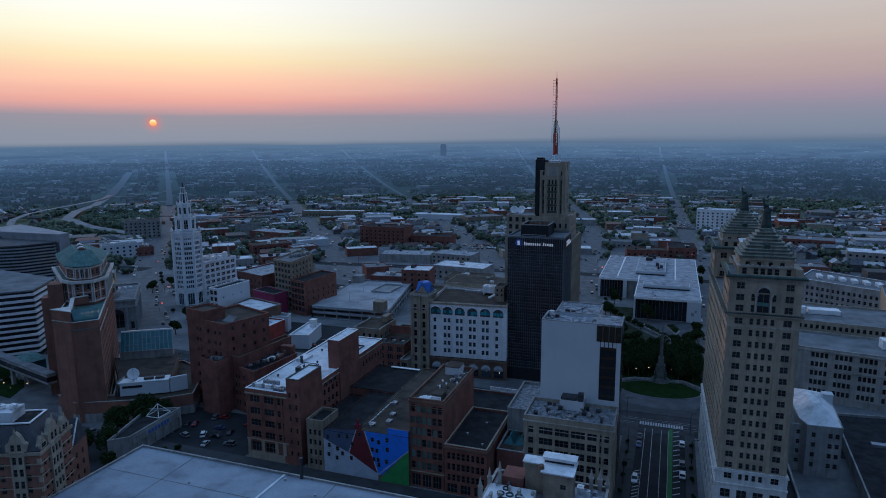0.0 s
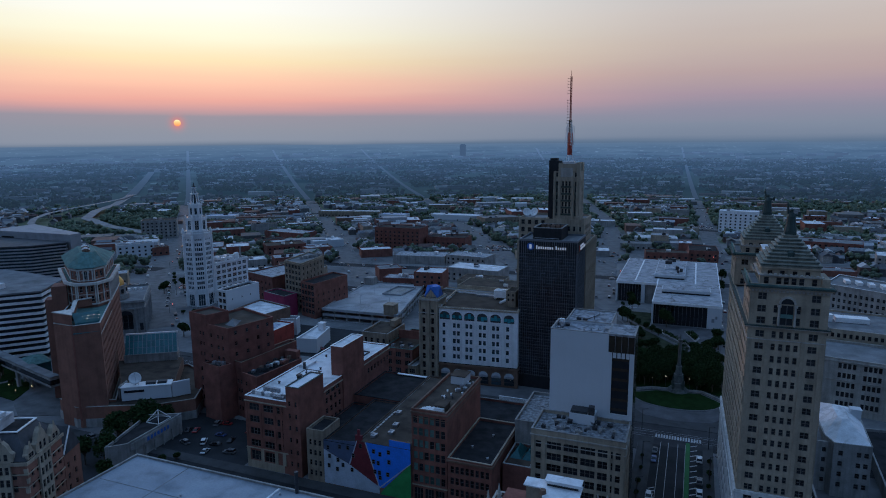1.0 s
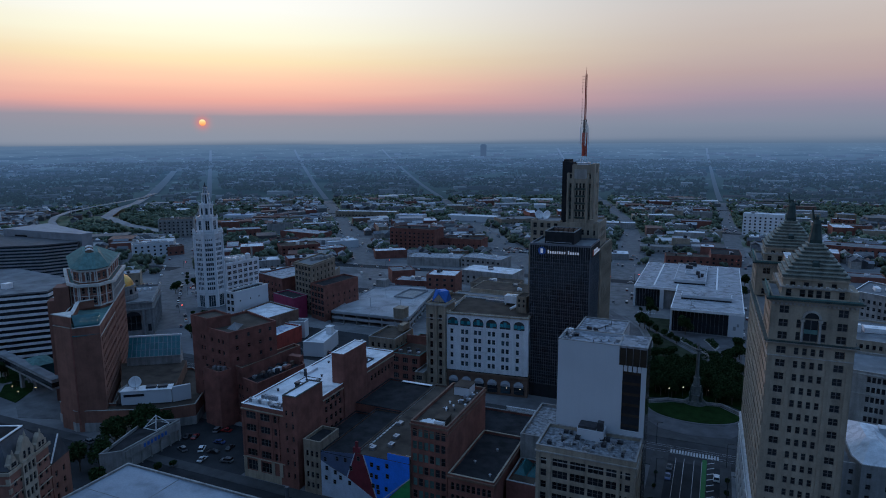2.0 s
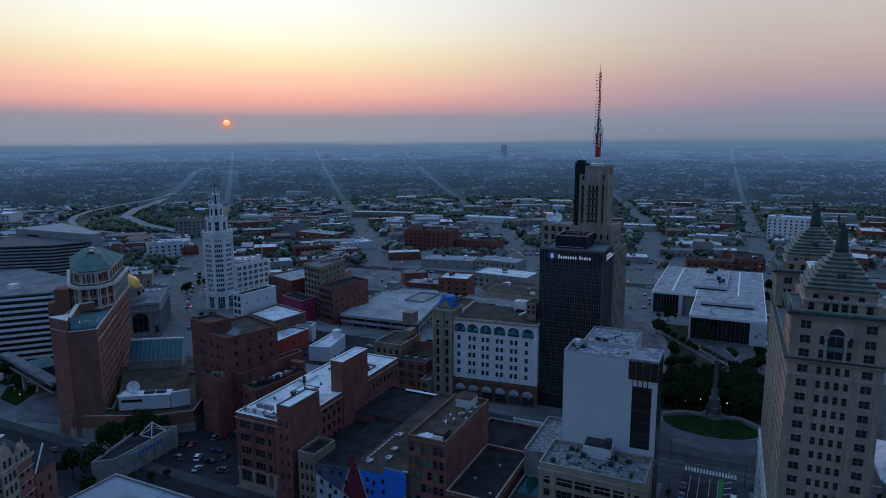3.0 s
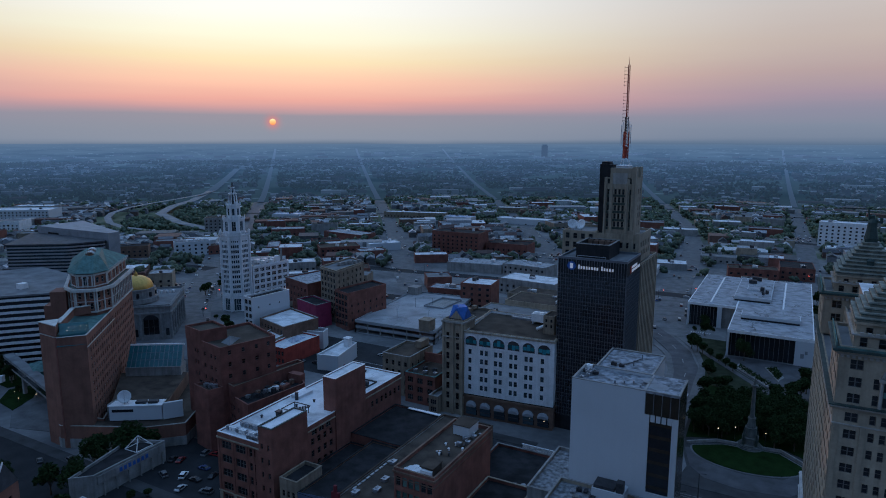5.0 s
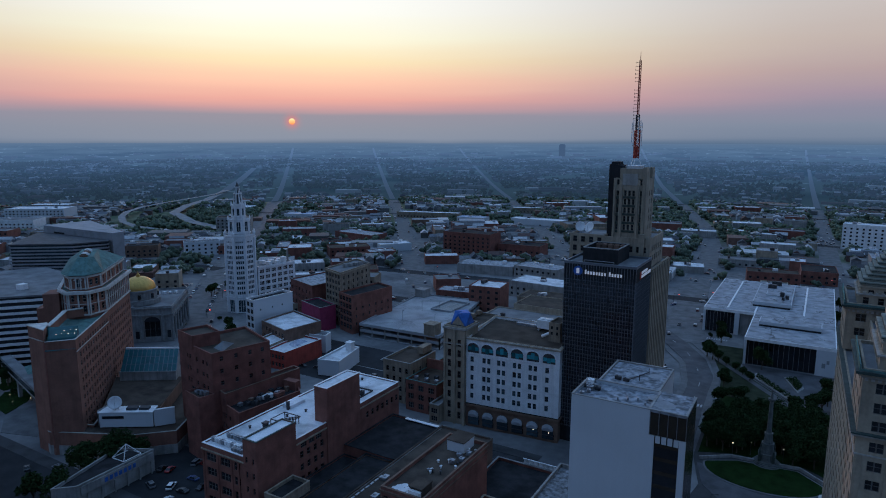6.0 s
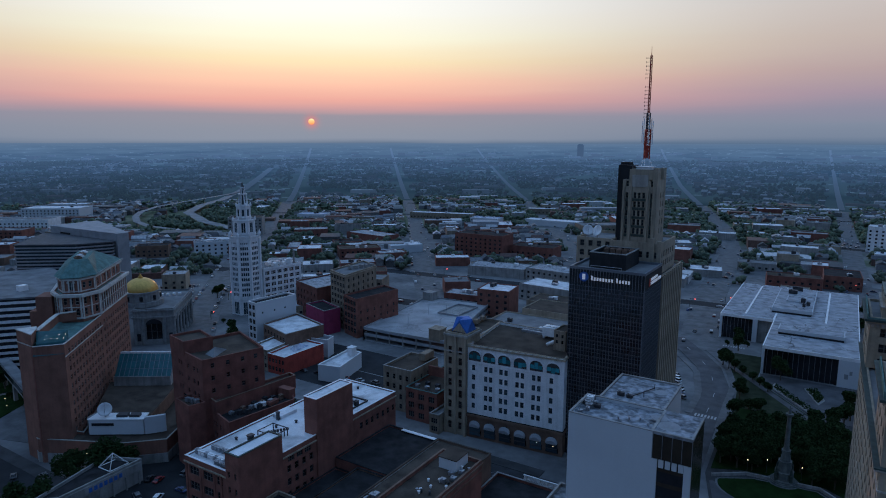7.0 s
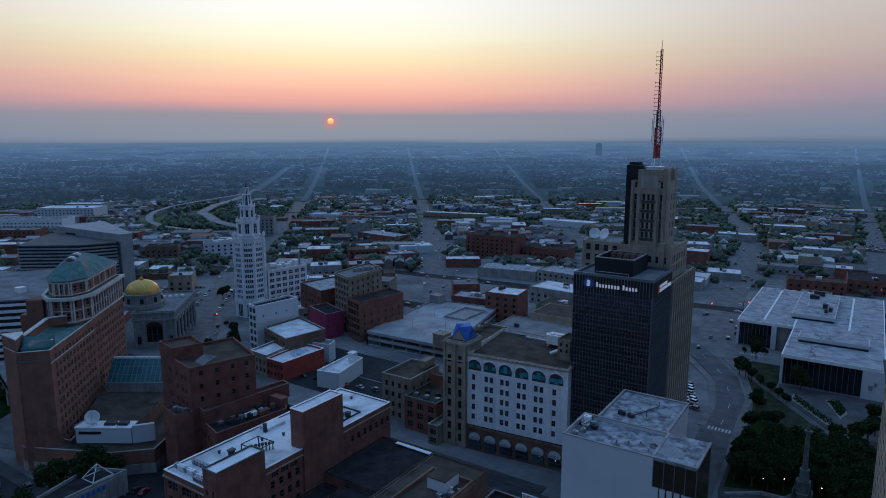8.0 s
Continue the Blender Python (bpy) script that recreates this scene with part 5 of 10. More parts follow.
    # two white dishes on the shoulder
    for k, (px, yaw, r) in enumerate(((-98.4, 28, 2.1), (-94.4, -24, 2.2))):
        dish("satellite_dish", px, 311.0, 79.6, r, yaw, 25, 76.6)


def dish(name, x, y, z, r, yaw, up, foot, label="white round satellite dish on a steel stand", group="rooftop dishes"):
    t = thing(name, label, "dish", x, y, foot, group)
    m = pose(x, y, z, 90 - up, 0, yaw)
    n, rings = 20, 4
    b = Mb()
    vs, fs = [], []
    for side in (0, 1):
        for k in range(rings + 1):
            for i in range(n):
                a, rr = 2 * math.pi * i / n, r * k / rings
                vs.append(tuple(m @ Vector((rr * math.cos(a), rr * math.sin(a), 0.28 * r * (k / rings) ** 2 - side * 0.06))))
    o = (rings + 1) * n
    for k in range(rings):
        for i in range(n):
            j = (i + 1) % n
            fs.append((k * n + i, k * n + j, (k + 1) * n + j, (k + 1) * n + i))
            fs.append((o + k * n + j, o + k * n + i, o + (k + 1) * n + i, o + (k + 1) * n + j))
    for i in range(n):
        j = (i + 1) % n
        fs.append((rings * n + i, rings * n + j, o + rings * n + j, o + rings * n + i))
    part("bowl", b.add(vs, fs), M["white_paint"], t, smooth_shade=True)
    c = m @ Vector((0, 0, -0.1))
    part("stand", Mb().tube((x, y, foot), tuple(c), 0.18, 6).tube((x - 0.9, y + 0.9, foot), tuple(c), 0.09, 4).tube((x + 0.9, y + 0.9, foot), tuple(c), 0.09, 4), M["steel"], t)
    f = m @ Vector((0, 0, 0.75 * r))
    part("feed_arm", Mb().tube(tuple(m @ Vector((0, -r, 0.28 * r))), tuple(f), 0.05, 4).tube(tuple(m @ Vector((0, r, 0.28 * r))), tuple(f), 0.05, 4), M["steel"], t)


art_deco_tower()


# ---------------------------------------------------------------- blocks along the boulevard
def white_slab():
    """Blank white side wall with a bronze glass strip, flat roofs at two levels."""
    t = building("white_office_slab", "white blank-walled office slab with a bronze glass strip", [(-62.0, 199.5), (-43.8, 199.5), (-43.8, 211.6), (-62.0, 211.6)], 55.0, "white_wall", "slab_roof", parapet=0.7, cap="concrete")
    # glazed end bay
    x0, x1, y0, y1 = -43.8, -35.9, 199.5, 211.6
    part("bay_core", Mb().box(x0 + 0.3, x1 - 0.3, y0 + 0.6, y1 - 0.3, 0, 54.6), M["dark_metal"], t)
    part("bay_top_glass", Mb().box(x0, x1, y0 + 0.1, y0 + 0.5, 49.2, 54.5).box(x1 - 0.4, x1, y0 + 0.5, y1, 0, 54.5), M["bronze_glass"], t, "bronze glass at the top of the bay")
    for i in range(5):
        part("bay_mullion", Mb().box(x0 + i * 1.95, x0 + 0.14 + i * 1.95, y0, y0 + 0.12, 49.2, 54.5), M["mullion"], t)
    part("bay_frame", Mb().box(x0, x0 + 1.2, y0, y0 + 0.6, 26.0, 49.1).box(x1 - 1.4, x1, y0, y0 + 0.6, 26.0, 49.1).box(x0 + 1.2, x1 - 1.4, y0, y0 + 0.6, 26, 29.0), M["white_wall"], t)
    for i in range(4):
        part("bay_tooth", Mb().box(x0 + 1.45 + i * 1.32, x0 + 2.45 + i * 1.32, y0 + 0.05, y0 + 0.55, 47.4, 49.1), M["white_wall"], t)
    part("bay_glass", Mb().box(x0 + 1.2, x1 - 1.4, y0 + 0.35, y0 + 0.5, 29, 49.2), M["curtain"], t, "dark glass strip")
    for k in range(6):
        part("bay_spandrel", Mb().box(x0 + 1.2, x1 - 1.4, y0 + 0.28, y0 + 0.35, 30 + k * 3.3, 30.9 + k * 3.3), M["bronze_glass"], t)
    part("bay_roof", Mb().box(x0, x1, y0 + 0.02, y1, 54.5, 55.0), M["slab_roof"], t)
    part("bay_coping", Mb().box(x0 + 0.1, x1 + 0.08, y0 - 0.06, y0 + 0.4, 55.0, 55.2).box(x1 - 0.4, x1 + 0.08, y0 + 0.4, y1 + 0.1, 55.0, 55.2), M["concrete"], t)
    # the raised back roof
    part("wing_wall", Mb().box(-60.4, -45.2, 211.7, 233.6, 0, 52.9), M["white_wall"], t)
    part("wing_roof", Mb().box(-60.0, -45.6, 212.1, 233.2, 52.9, 53.0), M["slab_roof"], t)
    rim = Mb()
    for q in ((-60.5, -45.1, 211.7, 212.1), (-60.5, -45.1, 233.2, 233.7), (-60.5, -60.0, 212.1, 233.2), (-45.6, -45.1, 212.1, 233.2)):
        rim.box(*q, 52.9, 53.4)
    part("wing_coping", rim, M["concrete"], t)
    z = 54.3
    rng = random.Random(4)
    for i in range(9):
        roof_unit(t, -61 + rng.uniform(0, 3.4), 201.5 + i * 0.6 + rng.uniform(0, 4), z, rng.uniform(0.6, 1.4), rng.uniform(0.6, 1.2), rng.uniform(0.5, 1.2), "dark_metal" if i % 2 else "steel")
    roof_unit(t, -60.0, 208.0, z, 1.3, 1.3, 1.6, "white_paint")
    part("roof_pipe", Mb().tube((-54, 219.4, 53.3), (-50.5, 228, 53.3), 0.13).tube((-50.5, 228, 53.0), (-50.5, 228, 54.4), 0.1).tube((-51.4, 221.4, 53.0), (-51.4, 221.4, 54.6), 0.1), M["dark_metal"], t)
    roof_unit(t, -56.4, 219.6, 53.0, 1.6, 0.9, 0.7, "dark_metal")
    roof_unit(t, -54.2, 219.2, 53.0, 1.4, 0.8, 0.6, "dark_metal")
    part("roof_patch", Mb().cyl(-48.6, 226.4, 1.7, 52.99, 53.04, 14), M["louvre"], t)
    for x, y, r in ((-41.5, 203.6, 2.4), (-44.2, 206.8, 1.8)):
        part("roof_patch", Mb().cyl(x, y, r, 54.99, 55.03, 14), M["louvre"], t)
    for i in range(5):
        vent(t, -52 + i * 2.1, 203 + (i % 3), z, 0.2, 0.8)
    return t


white_slab()


def boulevard_block():
    """Tan commercial block with triple windows below the white slab."""
    fl = levels(3.2, 3.65, 6)
    ops = [(1.4, z, 1.7, 2.2, "sash") for z in fl] + [(25.4, z, 1.7, 2.2, "sash") for z in fl] + [(4.9 + i * 5.1, z, 4.4, 2.4, "triple") for z in fl for i in range(4)]
    side = grid([(1.6 + i * 2.9, 1.6) for i in range(5)], fl, 2.2)
    t = building("commercial_block", "tan stone commercial block with triple windows and a cluttered roof", rect(-64.2, -36.0, 184, 199.4), 27.3, "limestone", "roof_debris", parapet=0.9,
                 openings={0: ops, 1: side}, cap="concrete", cornice=((25.3, 0.35, 0.3, "limestone_pale"), (22.9, 0.2, 0.15, "limestone_pale")))
    for x, w in ((-63.6, 1.0), (-60.2, 0.9), (-40.6, 1.0), (-36.9, 0.9)):
        part("pilaster", Mb().box(x - w / 2, x + w / 2, 183.75, 184, 0, 25.3), M["limestone"], t)
    z = 26.4
    rng = random.Random(8)
    for i in range(26):
        roof_unit(t, -61.5 + rng.uniform(0, 22), 186 + rng.uniform(0, 11), z, rng.uniform(0.6, 2.2), rng.uniform(0.6, 1.8), rng.uniform(0.35, 1.0), rng.choice(["steel", "dark_metal", "dark_metal", "concrete"]))
    part("penthouse", Mb().box(-54.5, -46.6, 194.2, 199.2, 26.4, 29.6), M["white_wall"], t)
    part("penthouse_frame", Mb().box(-54.2, -49, 194.6, 198.8, 29.6, 30.4).box(-48.6, -46.9, 194.5, 196.5, 29.6, 32.2), M["dark_metal"], t)
    for i in range(12):
        vent(t, -60 + rng.uniform(0, 23), 185.5 + rng.uniform(0, 9), z, 0.16, 1.0)
    for i in range(8):
        x, y = -62 + rng.uniform(0, 24), 186 + rng.uniform(0, 10)
        part("duct", Mb().tube((x, y, z + 0.4), (x + rng.uniform(-3, 3), y + rng.uniform(-3, 3), z + 0.4), 0.18, 5), M["steel"], t)
    return t


boulevard_block()

# low brown-roofed block left of the slab, its glass roof lantern and the dark gap building
t = building("low_block", "low concrete block with a stained roof beside the white slab", rect(-73.5, -63.0, 199.5, 226), 22.0, "concrete", "roof_debris", cap="concrete")
t = building("low_block", "low dark-roofed building with a glass roof lantern", rect(-73.2, -64.3, 184, 199.3), 14.0, "brick_dark", "roof_brown", cap="concrete")
lan = Mb()
for i in range(2):
    lan.loft([(-72.6 + i * 4, 190, 13.1), (-68.8 + i * 4, 190, 13.1), (-68.8 + i * 4, 198.6, 13.1), (-72.6 + i * 4, 198.6, 13.1)], [(-70.9 + i * 4, 192, 15.4), (-70.5 + i * 4, 192, 15.4), (-70.5 + i * 4, 196.6, 15.4), (-70.9 + i * 4, 196.6, 15.4)])
part("roof_lantern", lan, M["glass_atrium"], t)
t = building("low_block", "three-storey red brick shop block with arched-head windows", rect(-88.6, -74.2, 175.5, 207), 17.2, "brick_red", "roof_dark", cap="limestone",
             openings={0: grid(spread(14.4, 8, 1.15, 0.9), levels(4.6, 3.8, 3), 2.4) + grid(spread(14.4, 3, 3.4, 0.9), [0.5], 3.2, "triple"), 1: []}, cornice=((16.0, 0.6, 0.4, "brick_brown"),))
for x, y in ((-84, 186), (-80, 196), (-77, 180)):
    vent(t, x, y, 16.3, 0.3, 0.9)
t = building("low_block", "low tarred-roof building behind the shops", rect(-100.6, -74.2, 209.9, 241.4), 10.0, "brick_dark", "roof_dark", cap="concrete")
for x, y in ((-85, 219), (-82.5, 220), (-78, 228)):
    vent(t, x, y, 9.1, 0.5, 0.8)
t = building("low_block", "low tarred-roof building behind the commercial slab", rect(-73.4, -45, 228.2, 237), 9.0, "concrete", "roof_dark", cap="concrete")


def green_window_loft():
    """Narrow six-storey brick loft with pale green glazing."""
    front = []
    for k, z in enumerate(levels(6.6, 4.0, 6)):
        for i in range(6):
            front.append((0.55 + i * 1.88, z, 1.45, 2.6, "sash", "glass_green" if (i * 7 + k * 3) % 5 and i < 4 or k % 3 == 0 and i == 4 else "glass"))
    front += [(0.7 + i * 3.7, 0.4, 3.0, 4.4, "triple", "glass") for i in range(3)]
    t = building("brick_loft", "six-storey red brick loft with pale green windows", rect(-101.0, -89.0, 176, 209.5), 31.4, "brick_red", "roof_brown", cap="brick_brown",
                 openings={0: front}, cornice=((30.2, 0.5, 0.35, "brick_brown"), (28.6, 0.25, 0.15, "brick_brown"), (5.6, 0.4, 0.2, "limestone")))
    part("bulkhead", Mb().box(-93.6, -90.2, 177.4, 182, 30.5, 32.8).box(-93.8, -90.0, 177.2, 182.2, 32.8, 33.0), M["roof_brown"], t)
    roof_unit(t, -91.9, 177.0, 30.5, 3.2, 0.8, 1.6, "white_paint")
    part("stair_house", Mb().box(-97.5, -92.3, 202, 208, 30.5, 33.4), M["white_wall"], t)
    part("stair_house_roof", Mb().box(-97.7, -92.1, 201.8, 208.2, 33.4, 33.65), M["roof_brown"], t)
    for i in range(7):
        part("roof_patch", Mb().cyl(-98.5 + i * 0.7, 178.4 + (i % 3) * 1.1, 0.9 + 0.25 * (i % 2), 30.49, 30.53 + 0.004 * i, 9), M["roof_white"], t)
    rng = random.Random(2)
    for i in range(14):
        vent(t, -97 + rng.uniform(0, 7), 186 + rng.uniform(0, 20), 30.5, 0.25, rng.uniform(0.6, 1.1), rng.choice(["steel", "dark_metal", "white_paint"]))
    for i in range(4):
        roof_unit(t, -92.5 + (i % 2) * 1.8, 196 + i * 2.0, 30.5, 1.3, 1.1, 0.9)
    return t


green_window_loft()


def mural_block():
    """Low block whose street wall carries a colour-field mural."""
    y = 175.0
    t = building("mural_building", "low brown-roofed block with a bright geometric mural on its street wall", [(-120.5, y), (-101.1, y), (-101.1, 238), (-120.5, 238)], 17.6, "brick_brown", "roof_brown", cap="roof_brown", parapet=0.5)
    part("parapet_block", Mb().box(-108.6, -101.1, y, y + 0.6, 17.6, 19.9), M["brick_brown"], t)
    part("finial", Mb().box(-121.0, -118.6, y - 0.05, y + 0.8, 17.4, 19.4).box(-120.2, -119.4, y, y + 0.7, 19.4, 21.4), M["mural_red"], t)
    building("parking_block", "low tarred-roof annex used as rooftop parking", rect(-133.2, -120.6, y, 212), 15.6, "brick_brown", "roof_dark", cap="roof_dark", parapet=0.5)

    def patch(name, pts, mat, k):
        m = Mb()
        o = y - 0.06 - 0.006 * k
        m.loft([(x, o, z) for x, z in pts], [(x, y + 0.02, z) for x, z in pts])
        part(name, m, M[mat], t, "mural colour field")

    patch("mural_slate", [(-133.2, 12.5), (-123.5, 8.9), (-120.6, 16.9), (-120.6, 17.2), (-133.2, 15.9)], "mural_slate", 0)
    patch("mural_white", [(-133.2, 0.3), (-112.4, 0.3), (-112.4, 2.6), (-123.5, 8.7), (-133.2, 12.3)], "mural_white", 1)
    patch("mural_red", [(-112.5, 2.8), (-117.5, 17.5), (-120.4, 17.5), (-123.4, 8.9)], "mural_red", 2)
    patch("mural_blue", [(-112.2, 2.7), (-110.7, 2.7), (-101.1, 13.0), (-101.1, 19.9), (-108.6, 19.9), (-108.6, 17.7), (-117.1, 17.7)], "mural_blue", 3)
    patch("mural_green", [(-112.2, 0.3), (-101.1, 0.3), (-101.1, 12.7), (-110.6, 2.5)], "mural_green", 4)
    for pts in ([(-133.2, 12.3), (-112.4, 2.4), (-112.4, 2.75), (-133.2, 12.65)], [(-123.6, 8.9), (-120.5, 17.6), (-120.2, 17.6), (-123.2, 8.7)],
                [(-112.6, 2.6), (-117.5, 17.6), (-117.1, 17.6), (-112.2, 2.6)], [(-112.3, 2.3), (-101.1, 12.6), (-101.1, 13.0), (-112.3, 2.8)]):
        patch("mural_line", pts, "mural_white", 6)
    for x, z in ((-132, 12.6), (-131.5, 9.6), (-128.3, 8.8), (-126.4, 7.3), (-123, 6.2), (-131.8, 6.2), (-128.6, 5.4), (-114.8, 14.2), (-112.5, 13.6), (-114.9, 10.6), (-113.2, 10.4), (-114.4, 7.2), (-112.8, 7.1), (-109.4, 14.8), (-109.3, 11.4), (-112.6, 5.4), (-109.8, 7.0), (-122.4, 11.4), (-119.6, 15.2), (-127.5, 13.6), (-124.4, 13.8)):
        f, g = window_meshes(1.1, 1.5, "sash", "glass", "frame")
        w = part("window", f, None, t)
        w.matrix_basis = pose(x, y - 0.16, z)
        part("pane", g, None, w)
    for x, yy in ((-117, 200), (-113.6, 190.4), (-112.4, 184.6), (-116.8, 180.4), (-108, 215), (-106, 222)):
        roof_unit(t, x, yy, 16.7, 1.6, 2.2, 1.1, "steel" if x < -112 else "concrete")
    roof_unit(t, -103.4, 178.3, 16.7, 1.6, 1.4, 1.1, "steel")
    part("roof_curb", Mb().box(-120.2, -119.9, 177, 237, 16.7, 17.3), M["concrete"], t)
    for i in range(9):
        part("roof_rail", Mb().box(-119.2, -118.6, 182 + i * 2.2, 183.6 + i * 2.2, 16.7, 17.3), M["steel"], t)
    # dark shed at the back of the parking roof
    t2 = building("shed_block", "dark brick shed block with a tarred roof", rect(-142.3, -122, 212.2, 240), 16.2, "brick_dark", "roof_dark", cap="roof_dark", parapet=0.5)
    part("white_roof_strip", Mb().box(-136, -122.4, 238.4, 239.8, 16.2, 16.4), M["white_paint"], t2)
    building("narrow_house", "narrow tan four-storey street house", rect(-139.8, -133.3, 174.9, 186), 18.6, "brick_tan", "roof_dark", cap="brick_tan",
                  openings={0: grid(spread(6.5, 3, 1.0, 0.9), levels(2.0, 3.7, 4), 2.0)})
    building("low_block", "low dark-roofed brick row behind the narrow house", rect(-142.4, -133.3, 186.2, 212), 13.0, "brick_dark", "roof_dark", cap="roof_dark", parapet=0.5)
    building("shop_row", "low grey shops along the tram street", rect(-121.8, -101.2, 238.2, 243), 6.0, "concrete", "roof_grey", cap="concrete")


mural_block()


def warehouse():
    """Long brick warehouse with a white roof and two lift towers."""
    fr = []
    for z in levels(8.2, 4.5, 4):
        fr += [(1.7, z, 4.2, 2.5, "triple"), (7.6, z, 4.2, 2.5, "triple"), (13.2, z, 2.4, 2.5, "pair")]
    fr += [(1.6, 3.0, 4.4, 3.6, "triple"), (7.4, 3.0, 4.4, 3.6, "triple")]
    rt = [(17.0 + i * 3.0, z, 1.5, 2.2, "sash") for z in (11.8, 15.8, 19.8) for i in range(4)] + [(49.5 + i * 2.9, 20.2, 1.4, 2.2, "sash") for i in range(7)]
    rt += [(17.4 + i * 3.4, 22.9, 2.5, 1.6, "triple") for i in range(3)]
    t = building("brick_warehouse", "long red brick warehouse with a white roof and two lift towers", rect(-165.2, -142.8, 175.5, 244.5), 26.7, "brick_red", "roof_white", parapet=0.35, cap="white_paint",
                 openings={0: fr, 1: rt}, cornice=((24.8, 0.4, 0.3, "limestone"), (7.4, 0.35, 0.25, "limestone")))
    part("stone_front", Mb().box(-165.3, -149.7, 175.38, 175.5, 0, 2.8), M["limestone"], t)
    for x in (-165.25, -159.4, -153.5, -150.2):
        part("stone_pier", Mb().box(x, x + 1.3, 175.3, 175.5, 2.8, 7.4), M["limestone"], t)
    for x in (-165.2, -159.2, -153.4, -150.6):
        part("brick_pier", Mb().box(x, x + 0.8, 175.32, 175.5, 7.8, 24.6), M["brick_red"], t)
    building("", "", rect(-147.6, -142.3, 175.1, 190.5), 32.4, "brick_red", "roof_white", thing_to=t, parapet=0.2, cap="copper_dark", wall_name="lift_tower_wall",
                 openings={0: grid([(0.8, 0.8), (3.4, 0.8)], levels(3.5, 4.4, 6), 1.8)})
    building("", "", rect(-147.4, -142.3, 204.5, 221), 37.9, "brick_red", "roof_white", thing_to=t, parapet=0.2, cap="white_paint", wall_name="lift_tower_wall")
    z = 26.35
    for i in range(9):
        roof_unit(t, -163.4 + i * 1.35, 178.4, z, 1.0, 1.1, 1.25, "white_paint" if i % 3 else "steel")
    for i in range(5):
        roof_unit(t, -161.5 + i * 1.4, 182.4, z, 1.0, 1.1, 1.25, "steel")
    for i in range(8):
        roof_unit(t, -153.8 + (i % 4) * 1.1, 177.0 + (i // 4) * 1.8, z, 0.8, 0.8, 1.0, "steel")
    part("chimney", Mb().box(-149.0, -147.9, 184, 185.4, z, 33.0).box(-149.2, -147.7, 183.8, 185.6, 33.0, 33.4), M["dark_metal"], t)
    part("chimney", Mb().box(-161.2, -160.4, 206, 206.8, z, 28.8).box(-161.3, -160.3, 205.9, 206.9, 28.8, 29.1), M["dark_metal"], t)
    part("roof_curb", Mb().box(-163.8, -160.2, 207, 214, z, 27.4), M["roof_white"], t)
    for i in range(6):
        part("aerial_frame", Mb().tube((-152.6 + i * 0.5, 196 + i * 0.8, z), (-152.6 + i * 0.5, 196 + i * 0.8, z + 2.6), 0.14, 4).cyl(-152.6 + i * 0.5, 196 + i * 0.8, 0.4, z + 1.9, z + 2.6, 6), M["dark_metal"], t)
    part("roof_gantry", Mb().tube((-155, 193, z), (-155, 193, z + 3.2), 0.16, 4).tube((-148.4, 193, z), (-148.4, 193, z + 3.2), 0.16, 4).tube((-155, 193, z + 3.2), (-148.4, 193, z + 3.2), 0.16, 4).tube((-155, 199, z), (-155, 199, z + 3.2), 0.16, 4).tube((-155, 193, z + 3.2), (-155, 199, z + 3.2), 0.16, 4).tube((-148.4, 193, z + 3.2), (-148.4, 199, z + 3.2), 0.16, 4).tube((-155, 199, z + 3.2), (-148.4, 199, z + 3.2), 0.16, 4), M["dark_metal"], t)
    for i in range(10):
        roof_unit(t, -155.5 + (i % 5) * 2.1, 225 + (i // 5) * 3.4, z, 1.2, 1.4, 1.2 + 0.3 * (i % 2), "steel" if i % 3 else "dark_metal")
    for q in ((-158, -146, 223, 223.3), (-158, -157.7, 223.3, 233), (-146.3, -146, 223.3, 233), (-158, -146, 233, 233.3)):
        part("cable_tray", Mb().box(*q, z, z + 0.5), M["dark_metal"], t)
    for i, (x, y) in enumerate(((-161, 190), (-157, 202), (-160.5, 222), (-156, 240), (-163, 236), (-154.5, 208))):
        vent(t, x, y, z, 0.35, 0.9, "dark_metal")
    return t


warehouse()


def set_back(ob, k=1.04):
    """Scales a finished building by k about the camera to fit its view; its foot comes down to the street."""
    eye = Vector((-15.6, 46, 114.2))
    ob.matrix_basis = Matrix.Translation(eye) @ Matrix.Scale(k, 4) @ Matrix.Translation(-eye) @ ob.matrix_basis


